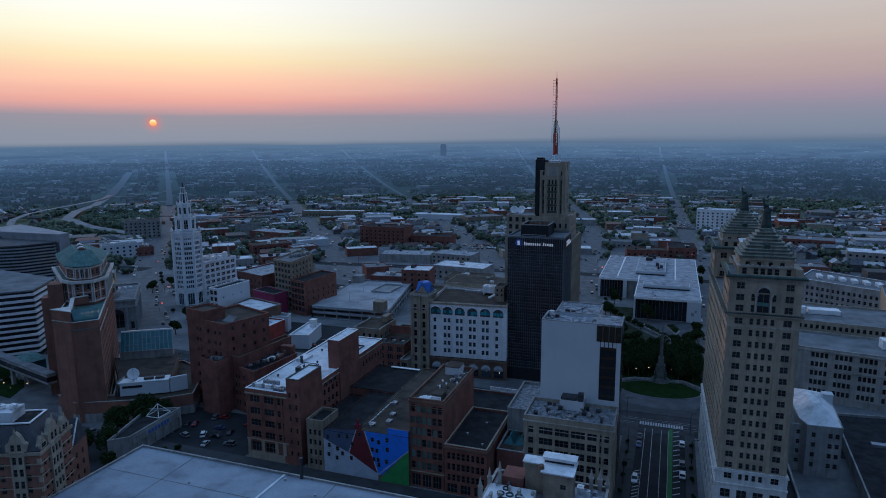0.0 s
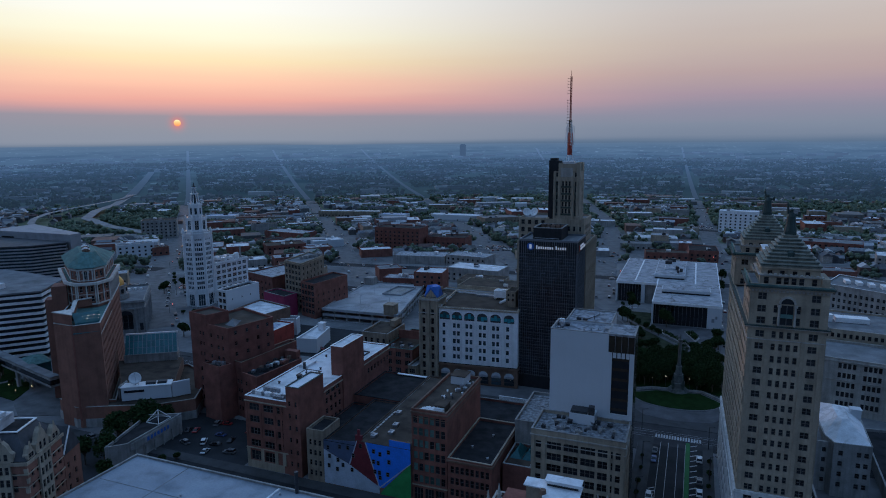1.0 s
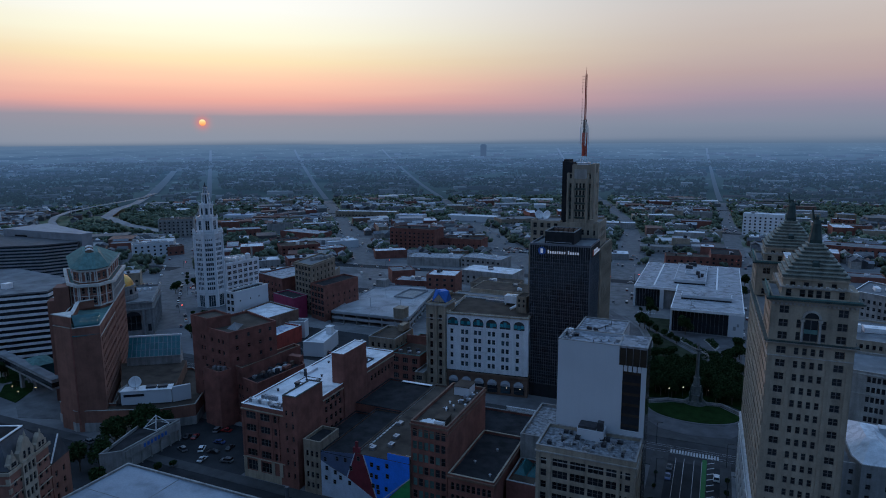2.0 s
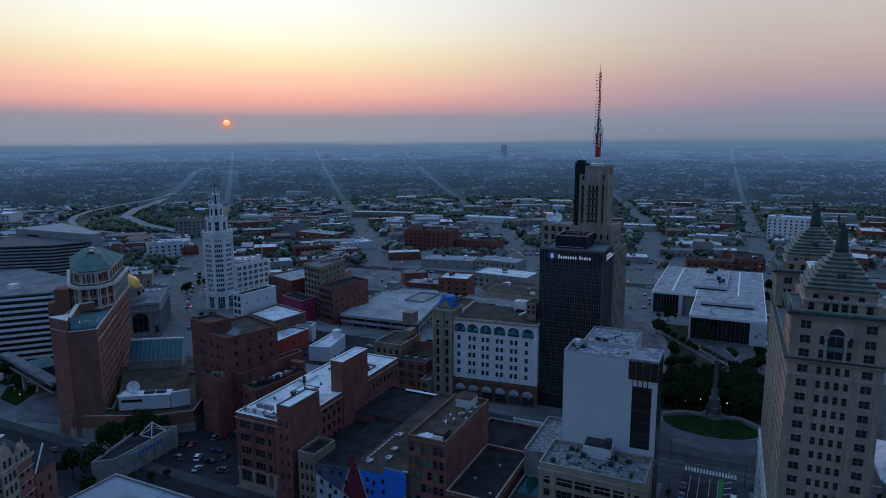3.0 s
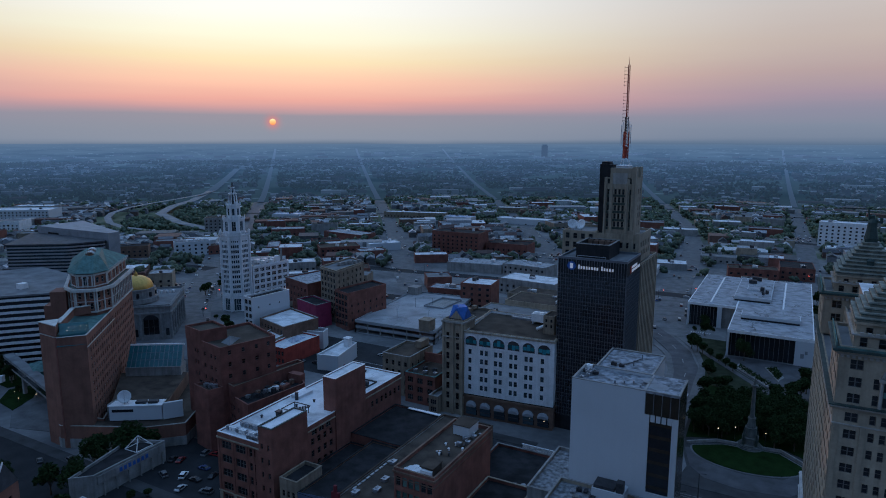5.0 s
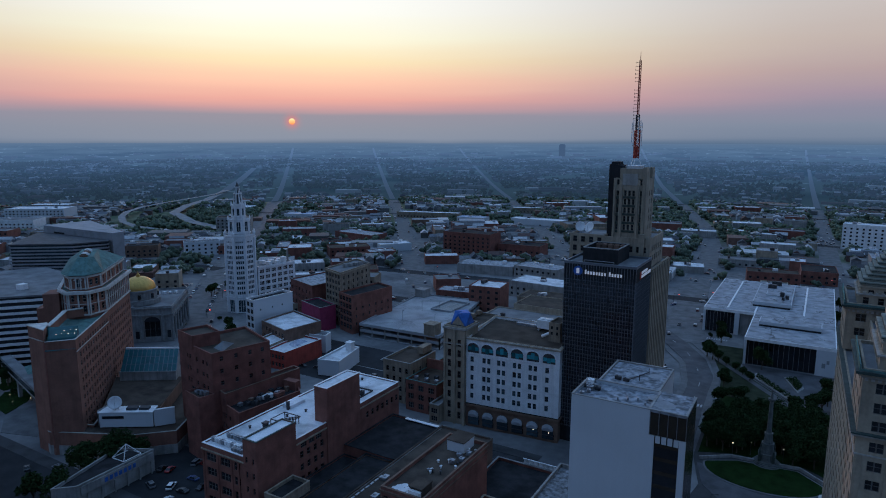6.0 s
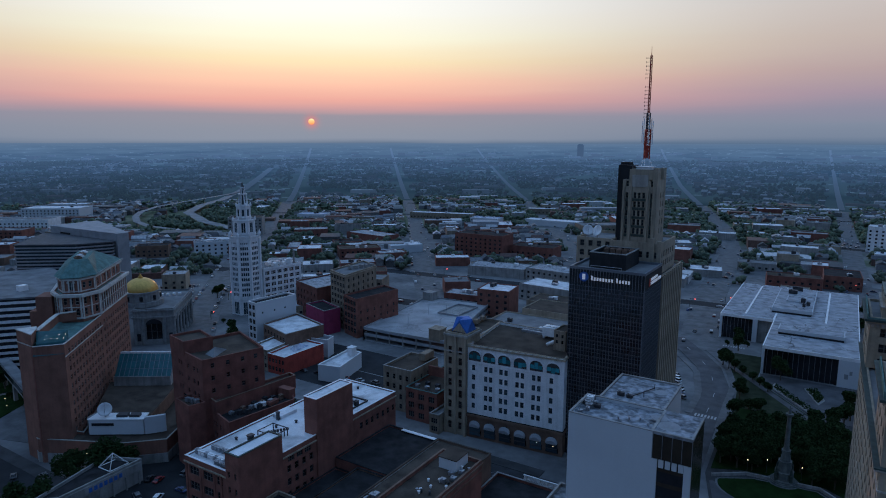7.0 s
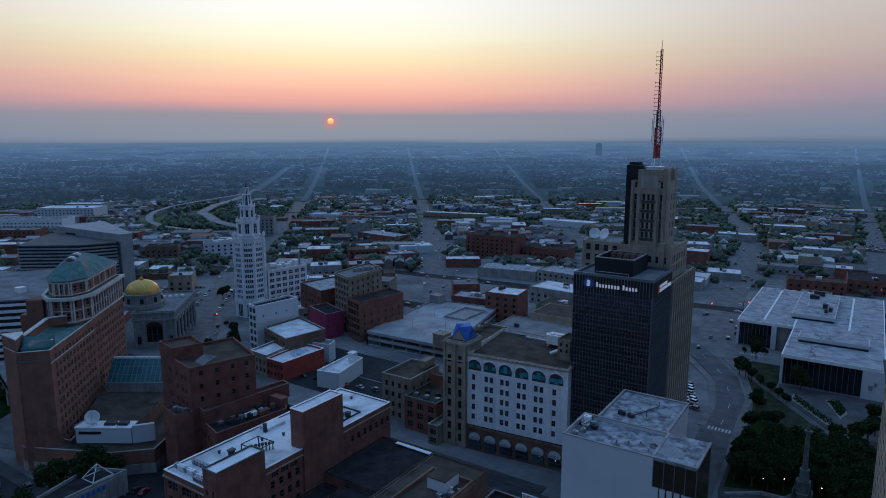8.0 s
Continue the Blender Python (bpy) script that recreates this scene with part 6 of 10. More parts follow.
def street_block_hotel():
    """Pale stone hotel with teal arched top windows, a corner turret with a blue roof."""
    p0, p1 = (-127.2, 267.2), (-90.9, 270.6)
    b0, b1 = (-94.6, 300), (-131, 300)
    ops = []
    for z in levels(16.0, 3.65, 5):
        ops += [(u, z, 1.35, 2.1, "sash") for u in (1.7, 6.6, 8.55, 12.5, 14.45, 18.7, 20.65, 24.8, 26.75, 31.2)]
    t = building("stone_hotel", "pale terracotta hotel with teal arched top windows", [p0, p1, b0, b1], 40.2, "white_tc", "roof_brown", glass="glass_hotel", parapet=1.0, openings={0: ops}, z0=13.6, cap="limestone",
                 cornice=((39.4, 0.6, 0.4, "limestone"), (33.6, 0.2, 0.14, "white_tc"), (23.0, 0.15, 0.1, "white_tc")))
    d = (Vector(p1) - Vector(p0)).normalized()
    n = Vector((d.y, -d.x))

    def at(u, k, z):
        return (p0[0] + d.x * u + n.x * k, p0[1] + d.y * u + n.y * k, z)

    for i, uc in enumerate((2.9, 8.6, 14.4, 20.4, 26.4, 32.5)):
        u0, w, m = uc - 2.35, 4.7, 12
        arc = [(u0, 34.4), (u0 + w, 34.4)] + [(uc + w / 2 * math.cos(math.pi * j / m), 36.3 + 1.9 * math.sin(math.pi * j / m)) for j in range(m + 1)]
        win = part("arched_window", Mb().loft([at(u, 0.1, z) for u, z in arc], [at(u, -0.3, z) for u, z in arc]), M["dark_metal"], t)
        rim = Mb()
        for j in range(m):
            a0, a1 = math.pi * j / m, math.pi * (j + 1) / m
            q = [(uc + r_ * math.cos(k), 36.3 + r_ * 0.82 * math.sin(k)) for r_, k in ((2.35, a0), (2.75, a0), (2.75, a1), (2.35, a1))]
            rim.loft([at(u, 0.3, z) for u, z in q], [at(u, 0.0, z) for u, z in q])
        part("arch_surround", rim.weld(), M["white_tc"], win)
        for k in range(3):
            ua = u0 + 0.2 + k * 1.48
            za, zb = (34.6, 35.6) if k == 1 and i % 2 else (35.2, 36.6)
            g = [at(ua, 0.16, za), at(ua + 1.35, 0.16, za), at(ua + 1.35, 0.16, zb + (0.9 if k == 1 else 0)), at(ua, 0.16, zb + (0.9 if k == 1 else 0))]
            g2 = [(p[0] - n.x * 0.06, p[1] - n.y * 0.06, p[2]) for p in g]
            part("pane", Mb().loft(g, g2), M["glass_teal"], win)
    # dark shop storey with awnings
    base = [(p0[0], p0[1]), (p1[0], p1[1]), b0, b1]
    sops = [(1.0 + i * 5.9, 5.2, 4.6, 2.2, "triple") for i in range(6)]
    building("", "", base, 13.6, "brick_brown", "roof_dark", parapet=0, z0=4.4, openings={0: sops}, thing_to=t, wall_name="shop_wall", window_name="shop_window", cornice=((12.6, 0.9, 0.5, "brick_brown"),))
    for i in range(6):
        uc, m = 3.3 + i * 5.9, 10
        arc = [(uc - 2.1, 5.6), (uc + 2.1, 5.6)] + [(uc + 2.1 * math.cos(math.pi * j / m), 9.6 + 1.7 * math.sin(math.pi * j / m)) for j in range(m + 1)]
        shop = part("arched_shop_window", Mb().loft([at(u, 0.5, z) for u, z in arc], [at(u, 0.1, z) for u, z in arc]), M["glass_hotel"], t, "blue-grey arched shop window")
        for zz in (6.9, 9.4):
            part("glazing_bar", Mb().loft([at(uc - 2.1, 0.56, zz), at(uc + 2.1, 0.56, zz), at(uc + 2.1, 0.5, zz), at(uc - 2.1, 0.5, zz)], [at(uc - 2.1, 0.56, zz + 0.3), at(uc + 2.1, 0.56, zz + 0.3), at(uc + 2.1, 0.5, zz + 0.3), at(uc - 2.1, 0.5, zz + 0.3)]), M["dark_metal"], shop)
        hood = [at(uc + 2.2 * math.cos(math.pi * j / m), 0.5, 9.5 + 1.9 * math.sin(math.pi * j / m)) for j in range(m + 1)]
        part("awning", Mb().loft(hood, [at(uc + 2.0 * math.cos(math.pi * j / m), 1.3, 9.0 + 1.2 * math.sin(math.pi * j / m)) for j in range(m + 1)]), M["louvre"], shop, "grey rounded shop awning")
    for i in (4, 5):
        o = at(3.9 + i * 5.9, 0.75, 8.2)
        part("shop_lamp", Mb().cyl(o[0], o[1], 0.1, o[2], o[2] + 0.1, 8), M["lamp_white"], t, "lit lamp over the shop")
    # corner turret with blue roof
    tp = [(-136.4, 266.2), (-127.4, 267.0), (-127.4, 277), (-136.4, 277)]
    building("", "", tp, 44.0, "limestone", "roof_brown", z0=4.4, thing_to=t, wall_name="turret_wall", openings={0: grid([(1.4, 1.4), (5.6, 1.4)], levels(6.4, 4.2, 8), 2.8)}, cornice=((42.6, 0.8, 0.5, "limestone_pale"), (36.6, 0.5, 0.35, "limestone_pale")))
    for u in (-136.2, -131.9, -127.8):
        part("turret_pier", Mb().box(u - 0.4, u + 0.4, 265.9, 266.6, 4.4, 42.6), M["limestone"], t)
    g = Mb()
    g.add([(-134.6, 268, 44), (-128, 268, 44), (-128, 275, 44), (-134.6, 275, 44), (-131.3, 268, 48.6), (-131.3, 275, 48.6), (-134.6, 271.5, 48.6), (-128, 271.5, 48.6), (-131.3, 271.5, 48.7)],
          [(0, 4, 8, 6), (0, 1, 4), (4, 1, 7, 8), (1, 2, 7), (7, 2, 5, 8), (2, 3, 5), (5, 3, 6, 8), (3, 0, 6), (3, 2, 1, 0)])
    part("turret_roof", g, M["blue_roof"], t, "bright blue cross-gabled turret roof")
    for va, vb in (((-134.1, 267.96), (-128.5, 267.96)), ((-134.64, 274.5), (-134.64, 268.5))):
        vm = ((va[0] + vb[0]) / 2, (va[1] + vb[1]) / 2)
        nx, ny = (0, -0.1) if va[1] == vb[1] else (-0.1, 0)
        tri = [(*va, 44.1), (*vb, 44.1), (*vm, 47.5)]
        part("pediment", Mb().loft(tri, [(x + nx, y + ny, z) for x, y, z in tri]), M["limestone"], t, "tan stone gable")
    # roof machinery
    z = 39.2
    part("tank", Mb().box(-108.6, -102.6, 292, 296.5, z + 1.0, z + 4.4).box(-108.4, -107.8, 292.2, 296.3, z, z + 1.0).box(-103.4, -102.8, 292.2, 296.3, z, z + 1.0).cyl(-107, 294, 1.2, z + 4.4, z + 4.8, 10).cyl(-104.2, 294, 1.2, z + 4.4, z + 4.8, 10), M["white_paint"], t, "white cooling unit")
    building("", "", rect(-99.4, -94.9, 281, 290), z + 7.4, "brick_tan", "roof_brown", z0=z, thing_to=t, parapet=0.4, wall_name="bulkhead_wall", openings={0: grid([(0.7, 0.9), (2.8, 0.9)], [z + 2.6, z + 4.8], 1.3, "plain")})
    part("bulkhead_duct", Mb().tube((-103, 283, z + 0.8), (-99.2, 286, z + 2.6), 0.6, 8), M["white_paint"], t)
    for i in range(4):
        part("roof_beam", Mb().box(-119 + i * 0.1, -107, 295.4 + i * 1.0, 295.7 + i * 1.0, z, z + 0.9), M["white_paint" if i == 1 else "steel"], t)
    # back wing with notched parapet
    t2 = building("brick_rear_wing", "tan brick rear wing with a notched parapet", rect(-141, -131.2, 277.4, 306), 39.0, "brick_tan", "roof_brown", cap="concrete", z0=4.4, openings={3: grid(spread(28.6, 8, 1.3, 1.5), levels(6, 4, 8), 2.2)})
    for i in range(5):
        part("merlon", Mb().box(-141, -139.4, 279 + i * 5.6, 281.5 + i * 5.6, 39.1, 40.6), M["brick_tan"], t2)
    for ob in (t, t2):
        set_back(ob)
    return t


street_block_hotel()

# small buildings between the warehouse and the parking deck
def back_off(pts, k):
    """A plan enlarged by k about the camera's ground point, to fit its view."""
    return [(-16 + (x + 16) * k, 35 + (y - 35) * k) for x, y in pts]


t = building("brick_house", "tan and red brick rear house with a stepped roof", rect(-170, -156, 272, 292), 22.5, "brick_tan", "roof_brown", z0=4.4, cap="concrete", openings={0: grid(spread(14, 4, 1.4, 1.5), levels(5.4, 4.1, 4), 2.2), 1: grid(spread(20, 4, 1.3, 2), levels(9, 4.1, 3), 2.0)})
part("gable_end", Mb().box(-161, -158, 285, 292, 22.5, 25.5), M["brick_tan"], t)
set_back(t)
t = building("brick_house", "red brick corner house with a teal-edged roof", rect(-155.8, -141.2, 268, 300), 17.5, "brick_red", "roof_brown", z0=4.4, cap="copper", openings={0: grid(spread(14.6, 3, 2.6, 1.2), levels(5.6, 3.9, 3), 2.4, "triple")})
part("fire_wall", Mb().box(-155.6, -141.4, 284, 284.6, 17.5, 21.6), M["brick_red"], t)
for k in range(5):
    roof_unit(t, -153 + k * 2.4, 272 + (k % 2) * 4, 16.6, 1.6, 1.4, 1.2, "dark_metal" if k % 2 else "steel")
set_back(t)
t = building("shop_house", "low tan shop house with wide windows", rect(-141, -136.8, 262.5, 277), 12.0, "brick_tan", "roof_grey", z0=4.4, cap="concrete", openings={0: grid([(0.7, 2.8)], levels(5.2, 3.2, 2), 2.0, "triple")})
set_back(t)
t = building("white_depot", "small white depot with a rooftop vent house", back_off([(-210.8, 275.6), (-200.0, 278.0), (-205, 299.5), (-213.6, 300.5)], 1.055), 8.0, "white_wall", "roof_white", cap="white_paint")
part("vent_house", Mb().box(-219.6, -216.4, 308.2, 311.4, 7.2, 11.4).box(-219.9, -216.1, 307.9, 311.7, 11.4, 11.7), M["white_paint"], t)
t = building("red_shop_block", "small bright red brick block with a blue-white patched roof", back_off([(-238.6, 271.4), (-227.4, 271.2), (-226.6, 296.5), (-241, 297)], 1.055), 9.6, "red_wall", "roof_white", cap="white_paint", openings={0: grid(spread(11.8, 5, 1.5, 0.6), levels(1.4, 4.0, 2), 2.2, "pair")})
building("brick_shop", "low tan shop house with a white roof", back_off([(-251, 272.6), (-238.9, 271.6), (-241.3, 292), (-253, 291)], 1.055), 10.9, "brick_tan", "roof_white", cap="white_paint", openings={0: grid(spread(12.6, 4, 1.5, 1.0), levels(1.6, 4.0, 2), 2.2, "pair")})
part("tarp_ridge", Mb().add([(-248, 296.6, 8.8), (-242.8, 294.5, 8.8), (-243.4, 306, 8.8), (-249, 305, 8.8), (-245, 297.2, 11.2), (-246, 302, 10.8)], [(0, 1, 4), (1, 2, 5, 4), (2, 3, 5), (3, 0, 4, 5), (3, 2, 1, 0)]), M["blue_tarp"], t, "crumpled blue roof sheet")
building("white_gable_house", "white windowless party wall of a narrow house", back_off([(-240, 300), (-229, 302.5), (-231, 309), (-241, 308)], 1.05), 9.8, "white_wall", "roof_grey", cap="white_paint")
t = building("brick_wing", "dark brick wing with a cluttered tarred terrace", [(-197.2, 209.6), (-183.5, 205.6), (-179.6, 232), (-192.4, 242.5)], 20.0, "brick_dark", "roof_dark", cap="brick_red", openings={0: grid([(1.0, 1.1), (3.0, 1.1), (6.4, 1.1)], levels(3, 3.9, 4), 1.9)})
building("", "", [(-197.4, 209.4), (-193.0, 208.2), (-188.8, 242.0), (-193.0, 243)], 24.2, "brick_dark", "roof_brown", z0=19.0, thing_to=t, wall_name="upper_wall", cap="brick_brown")
part("red_canopy", Mb().box(-188.6, -182.6, 232.5, 235.5, 19.1, 22.6), M["brick_red"], t)
for k in range(12):
    roof_unit(t, -190 + (k % 3) * 2.4, 212 + k * 1.7, 19.1, 1.3, 1.6, 0.9 + 0.4 * (k % 3), ("steel", "dark_metal", "dark_metal", "brick_brown")[k % 4])
for x, y, k in ((-186.4, 222, 3), (-184.6, 226, 4)):
    roof_unit(t, x, y, 19.1, 2.0, 4.2, 1.3, ("white_paint", "brick_red")[k - 3])
building("low_block", "low dark brick row with a tarred roof", [(-183, 205), (-168, 201), (-168, 236), (-179, 240)], 12.0, "brick_dark", "roof_dark", cap="brick_red")


def dark_brick_block():
    t = building("brick_tower_block", "dark red brick block with a raised stair tower", [(-222.4, 212.3), (-198.0, 207.2), (-191.4, 229), (-214.5, 238)], 38.6, "brick_dark", "roof_brown", cap="brick_dark",
                 openings={0: grid([(5.4 + i * 2.2, 1.2) for i in range(4)], levels(4, 4.3, 4), 2.0) + grid([(6.0, 1.0), (8.0, 1.0), (13.0, 1.2), (17.5, 1.4), (20.5, 1.2)], levels(24, 4.6, 3), 1.7) + grid([(15.5, 1.2), (18.0, 1.2), (21.0, 1.2)], levels(4, 4.3, 4), 2.0) + [(8.2, 20.5, 5.0, 2.0, "triple")], 1: grid([(3.0, 1.3), (8.5, 1.3), (14, 1.3), (19, 1.3)], levels(26, 4.6, 3), 1.7)})
    building("", "", [(-222.6, 212.2), (-211.2, 209.7), (-207.4, 219.4), (-219.0, 223)], 42.6, "brick_dark", "roof_brown", z0=37.5, thing_to=t, wall_name="stair_tower_wall")
    part("roof_fold", Mb().add([(-205, 214, 37.8), (-199, 213, 37.8), (-203, 222, 37.8), (-203.4, 217, 40)], [(0, 1, 3), (1, 2, 3), (2, 0, 3), (2, 1, 0)]), M["roof_grey"], t)
    building("", "", [(-209, 203.5), (-198.8, 201.4), (-197.0, 206.9), (-207, 209)], 24.0, "brick_dark", "roof_brown", thing_to=t, wall_name="annex_wall")
    for i in range(3):
        roof_unit(t, -204 + i * 2, 205 + i * 0.3, 23.1, 1.4, 1.4, 1.4, "steel")
    return t


dark_brick_block()


def parking_deck():
    P = back_off([(-236.6, 341), (-184.6, 343), (-202, 424), (-246, 420)], 1.03)
    t = thing("parking_garage", "open concrete parking garage with a pale top deck", "garage", -215, 380)
    for k, z in enumerate((0.0, 3.4, 6.8)):
        part("deck", Mb().prism(P, z, z + 0.4), M["deck"], t)
        if z:
            n = len(P)
            out, inn = inset(P, -0.15), inset(P, 0.2)
            c = Mb()
            for i in range(n):
                j = (i + 1) % n
                c.loft([(*out[i], z - 0.5), (*out[j], z - 0.5), (*inn[j], z - 0.5), (*inn[i], z - 0.5)], [(*out[i], z + 1.2), (*out[j], z + 1.2), (*inn[j], z + 1.2), (*inn[i], z + 1.2)])
            part("spandrel_wall", c, M["deck"], t)
    for i in range(4):
        a, b = Vector(P[i]), Vector(P[(i + 1) % 4])
        k = int((b - a).length / 8)
        for j in range(k + 1):
            p = a.lerp(b, j / k)
            part("column", Mb().box(p.x - 0.3, p.x + 0.3, p.y - 0.3, p.y + 0.3, 0, 6.8), M["concrete"], t)
    part("ramp_well", Mb().box(-224, -210, 400, 424, 7.21, 7.26), M["concrete"], t, "grey ramp opening")
    for q in ((-224.4, -209.6, 399.4, 400), (-224.4, -209.6, 424, 424.6), (-224.4, -224, 400, 424), (-210, -209.6, 400, 424)):
        part("ramp_wall", Mb().box(*q, 7.2, 8.4), M["deck"], t)
    part("stair_house", Mb().box(-199.4, -192.6, 351.6, 358.8, 7.2, 13.4).box(-199.7, -192.3, 351.3, 359.1, 13.4, 13.7), M["brick_tan"], t)
    part("stair_house", Mb().box(-252, -244.6, 424, 431, 7.2, 12.6), M["concrete"], t)
    for x, y in ((-226, 370), (-218, 400), (-205, 372), (-228, 395)):
        part("lamp_post", Mb().cyl(x, y, 0.12, 7.2, 13.6, 6).tube((x, y, 13.4), (x + 1.4, y, 13.6), 0.08, 4), M["steel"], t)
    return t


parking_deck()


# ---------------------------------------------------------------- the white tower and its neighbours
def oct_pts(cx, cy, r):
    return [(cx + r * math.cos(radians(22.5 + 45 * i)), cy + r * math.sin(radians(22.5 + 45 * i))) for i in range(8)]


def white_tower():
    """Octagonal white terracotta tower in diminishing tiers."""
    cx, cy, r = -348.8, 357.6, 10.0
    t = thing("terracotta_tower", "white terracotta octagonal tower with stepped lantern crown", "building", cx, cy)
    P = oct_pts(cx, cy, r)
    side = 2 * r * math.sin(radians(22.5))
    ops = {}
    for i in (3, 4, 5, 6, 7, 0):
        o = [(1.3 + k * 1.3, z, 1.12, 2.15, "plain") for z in levels(12.4, 3.42, 10) for k in range(4)]
        o += [(1.5 + k * 1.25, 47.0, 0.8, 1.3, "plain") for k in range(4)]
        o += [(1.6, 0.4, side - 3.2, 8.2, "triple")]
        ops[i] = o
    building("", "", P, 52.4, "white_tc", "roof_grey", openings=ops, thing_to=t, frame_mat="frame_white", glass="glass_hotel", parapet=0.8,
             cornice=((49.6, 0.5, 0.35, "white_tc"), (51.4, 0.8, 0.6, "white_tc"), (10.2, 0.5, 0.35, "white_tc")))
    for p in P:
        part("pinnacle", Mb().cyl(p[0], p[1], 0.9, 52.0, 53.8, 8).cyl(p[0], p[1], 0.7, 53.8, 55.2, 8, 0.1), M["white_tc"], t)
        part("corner_pier", Mb().cyl(p[0], p[1], 0.75, 0, 50.4, 8), M["white_tc"], t)
    for k, (rr, z0, z1, wn_, wh, nw) in enumerate(((7.5, 51.8, 63.0, 2.6, 6.4, 1), (4.8, 62.6, 72.2, 1.7, 4.6, 1))):
        Q = oct_pts(cx, cy, rr)
        s = 2 * rr * math.sin(radians(22.5))
        o = {i: grid(spread(s, nw, wn_, s * 0.16), [z0 + (2.6 if k == 0 else 2.2)], wh, "pair" if k == 0 else "plain") for i in range(8)}
        building("", "", Q, z1, "white_tc", "roof_grey", z0=z0, openings=o, thing_to=t, frame_mat="frame_white", glass="glass_hotel", parapet=0.5, wall_name="tier_wall", cornice=((z1 - 0.9, 0.5, 0.45, "white_tc"), (z0 + 1.2, 0.4, 0.3, "white_tc")))
        for p in Q:
            part("finial", Mb().cyl(p[0], p[1], 0.4, z1 - 0.4, z1 + 0.8, 6).cyl(p[0], p[1], 0.36, z1 + 0.8, z1 + 1.5, 6, 0.05), M["white_tc"], t)
    # open lantern of eight leaning posts, stepping in to a small cap
    part("lantern_core", Mb().cyl(cx, cy, 2.1, 71.6, 79.4, 8, 1.5, radians(22.5)).cyl(cx, cy, 1.2, 79.4, 83.4, 8, 0.8, radians(22.5)), M["glass_hotel"], t)
    for i in range(8):
        a = radians(22.5 + 45 * i)
        c_, s_ = math.cos(a), math.sin(a)
        part("lantern_post", Mb().tube((cx + 3.1 * c_, cy + 3.1 * s_, 71.6), (cx + 2.2 * c_, cy + 2.2 * s_, 79.2), 0.42, 5, 0.34).tube((cx + 1.7 * c_, cy + 1.7 * s_, 79.4), (cx + 1.1 * c_, cy + 1.1 * s_, 83.4), 0.26, 5, 0.2), M["white_tc"], t)
    part("lantern_ring", Mb().cyl(cx, cy, 3.6, 71.4, 72.4, 16).cyl(cx, cy, 2.8, 78.8, 79.5, 16).cyl(cx, cy, 1.6, 83.2, 83.8, 16), M["white_tc"], t)
    part("cap", Mb().cyl(cx, cy, 1.4, 83.8, 84.9, 10, 0.7).cyl(cx, cy, 0.55, 84.9, 86.2, 8, 0.4).cyl(cx, cy, 0.3, 86.2, 87.0, 6, 0.08), M["dark_metal"], t)
    # lower wing
    W = [(-343.6, 367.5), (-338.6, 398), (-360, 401.5), (-365, 371)]
    building("", "", W, 28.4, "white_tc", "roof_grey", thing_to=t, wall_name="wing_wall", window_name="wing_window", frame_mat="frame_white", parapet=0.8,
             openings={0: grid([(1.4 + k * 4.9, 3.4) for k in range(6)], levels(3.0, 4.1, 6), 2.5, "triple"), 3: grid(spread(21, 4, 3.2, 1.5), levels(3, 4.1, 6), 2.5, "triple")}, cornice=((27.2, 0.4, 0.35, "white_tc"),))
    for k in range(5):
        roof_unit(t, -352 + k * 2, 380 + (k % 3) * 6, 27.6, 3.2, 3.0, 2.2, "white_paint")
    part("stack", Mb().cyl(-343.5, 396, 0.7, 27.6, 36.5, 10), M["concrete"], t)
    part("tank", Mb().cyl(-344.5, 392.5, 2.0, 27.6, 31.5, 12).cyl(-344.5, 392.5, 2.1, 31.5, 32.2, 12, 0.3), M["white_paint"], t)
    return t


white_tower()
building("white_corner_block", "white painted block with blank side wall and gridded front", [(-288.2, 305.4), (-280.4, 304.0), (-277.2, 331), (-286, 332)], 26.6, "white_wall", "roof_dark", cap="white_paint",
         openings={0: grid(spread(7.9, 2, 2.6, 0.9), levels(2.6, 4.0, 6), 2.6, "triple"), 1: [(4, 20, 0.9, 1.0, "plain"), (12, 20, 0.9, 1.0, "plain"), (19, 20, 0.9, 1.0, "plain"), (6, 13, 0.9, 1.0, "plain"), (15, 13, 0.9, 1.0, "plain")]})
t = building("loft_row", "low pale-roofed brick row beside the white block", [(-277, 306), (-252, 298), (-248, 322), (-276.6, 331)], 15.5, "brick_brown", "roof_white", cap="concrete", openings={0: grid(spread(26, 7, 1.6, 1.5), levels(2.5, 4.2, 3), 2.2)})
building("magenta_wall_house", "low house with a bright magenta side wall", [(-290, 352), (-268, 344), (-266, 356), (-287, 364)], 15.0, "pink", "roof_dark", cap="concrete")
building("brick_block", "dark red brick block with a patched white roof", [(-318, 372), (-290, 362), (-284, 398), (-312, 406)], 22.5, "brick_dark", "roof_patch", cap="concrete", openings={0: grid(spread(29, 6, 1.4, 2), levels(3, 4.4, 4), 2.2)})
t = building("tan_office_block", "tan eight-storey office block with regular windows", [(-282.4, 366.4), (-264.4, 359.4), (-268, 394), (-286, 403)], 34.2, "brick_tan", "roof_grey", cap="limestone",
             openings={0: grid(spread(19.3, 5, 2.3, 1.0), levels(3, 3.85, 8), 2.3, "pair"), 1: grid(spread(34, 6, 1.5, 3), levels(10, 3.85, 6), 2.0)}, cornice=((33.0, 0.5, 0.4, "limestone"),))
for k in range(5):
    roof_unit(t, -276 + k * 1.5, 378 + k * 3.5, 33.3, 2.2, 2.2, 2.0, "concrete")
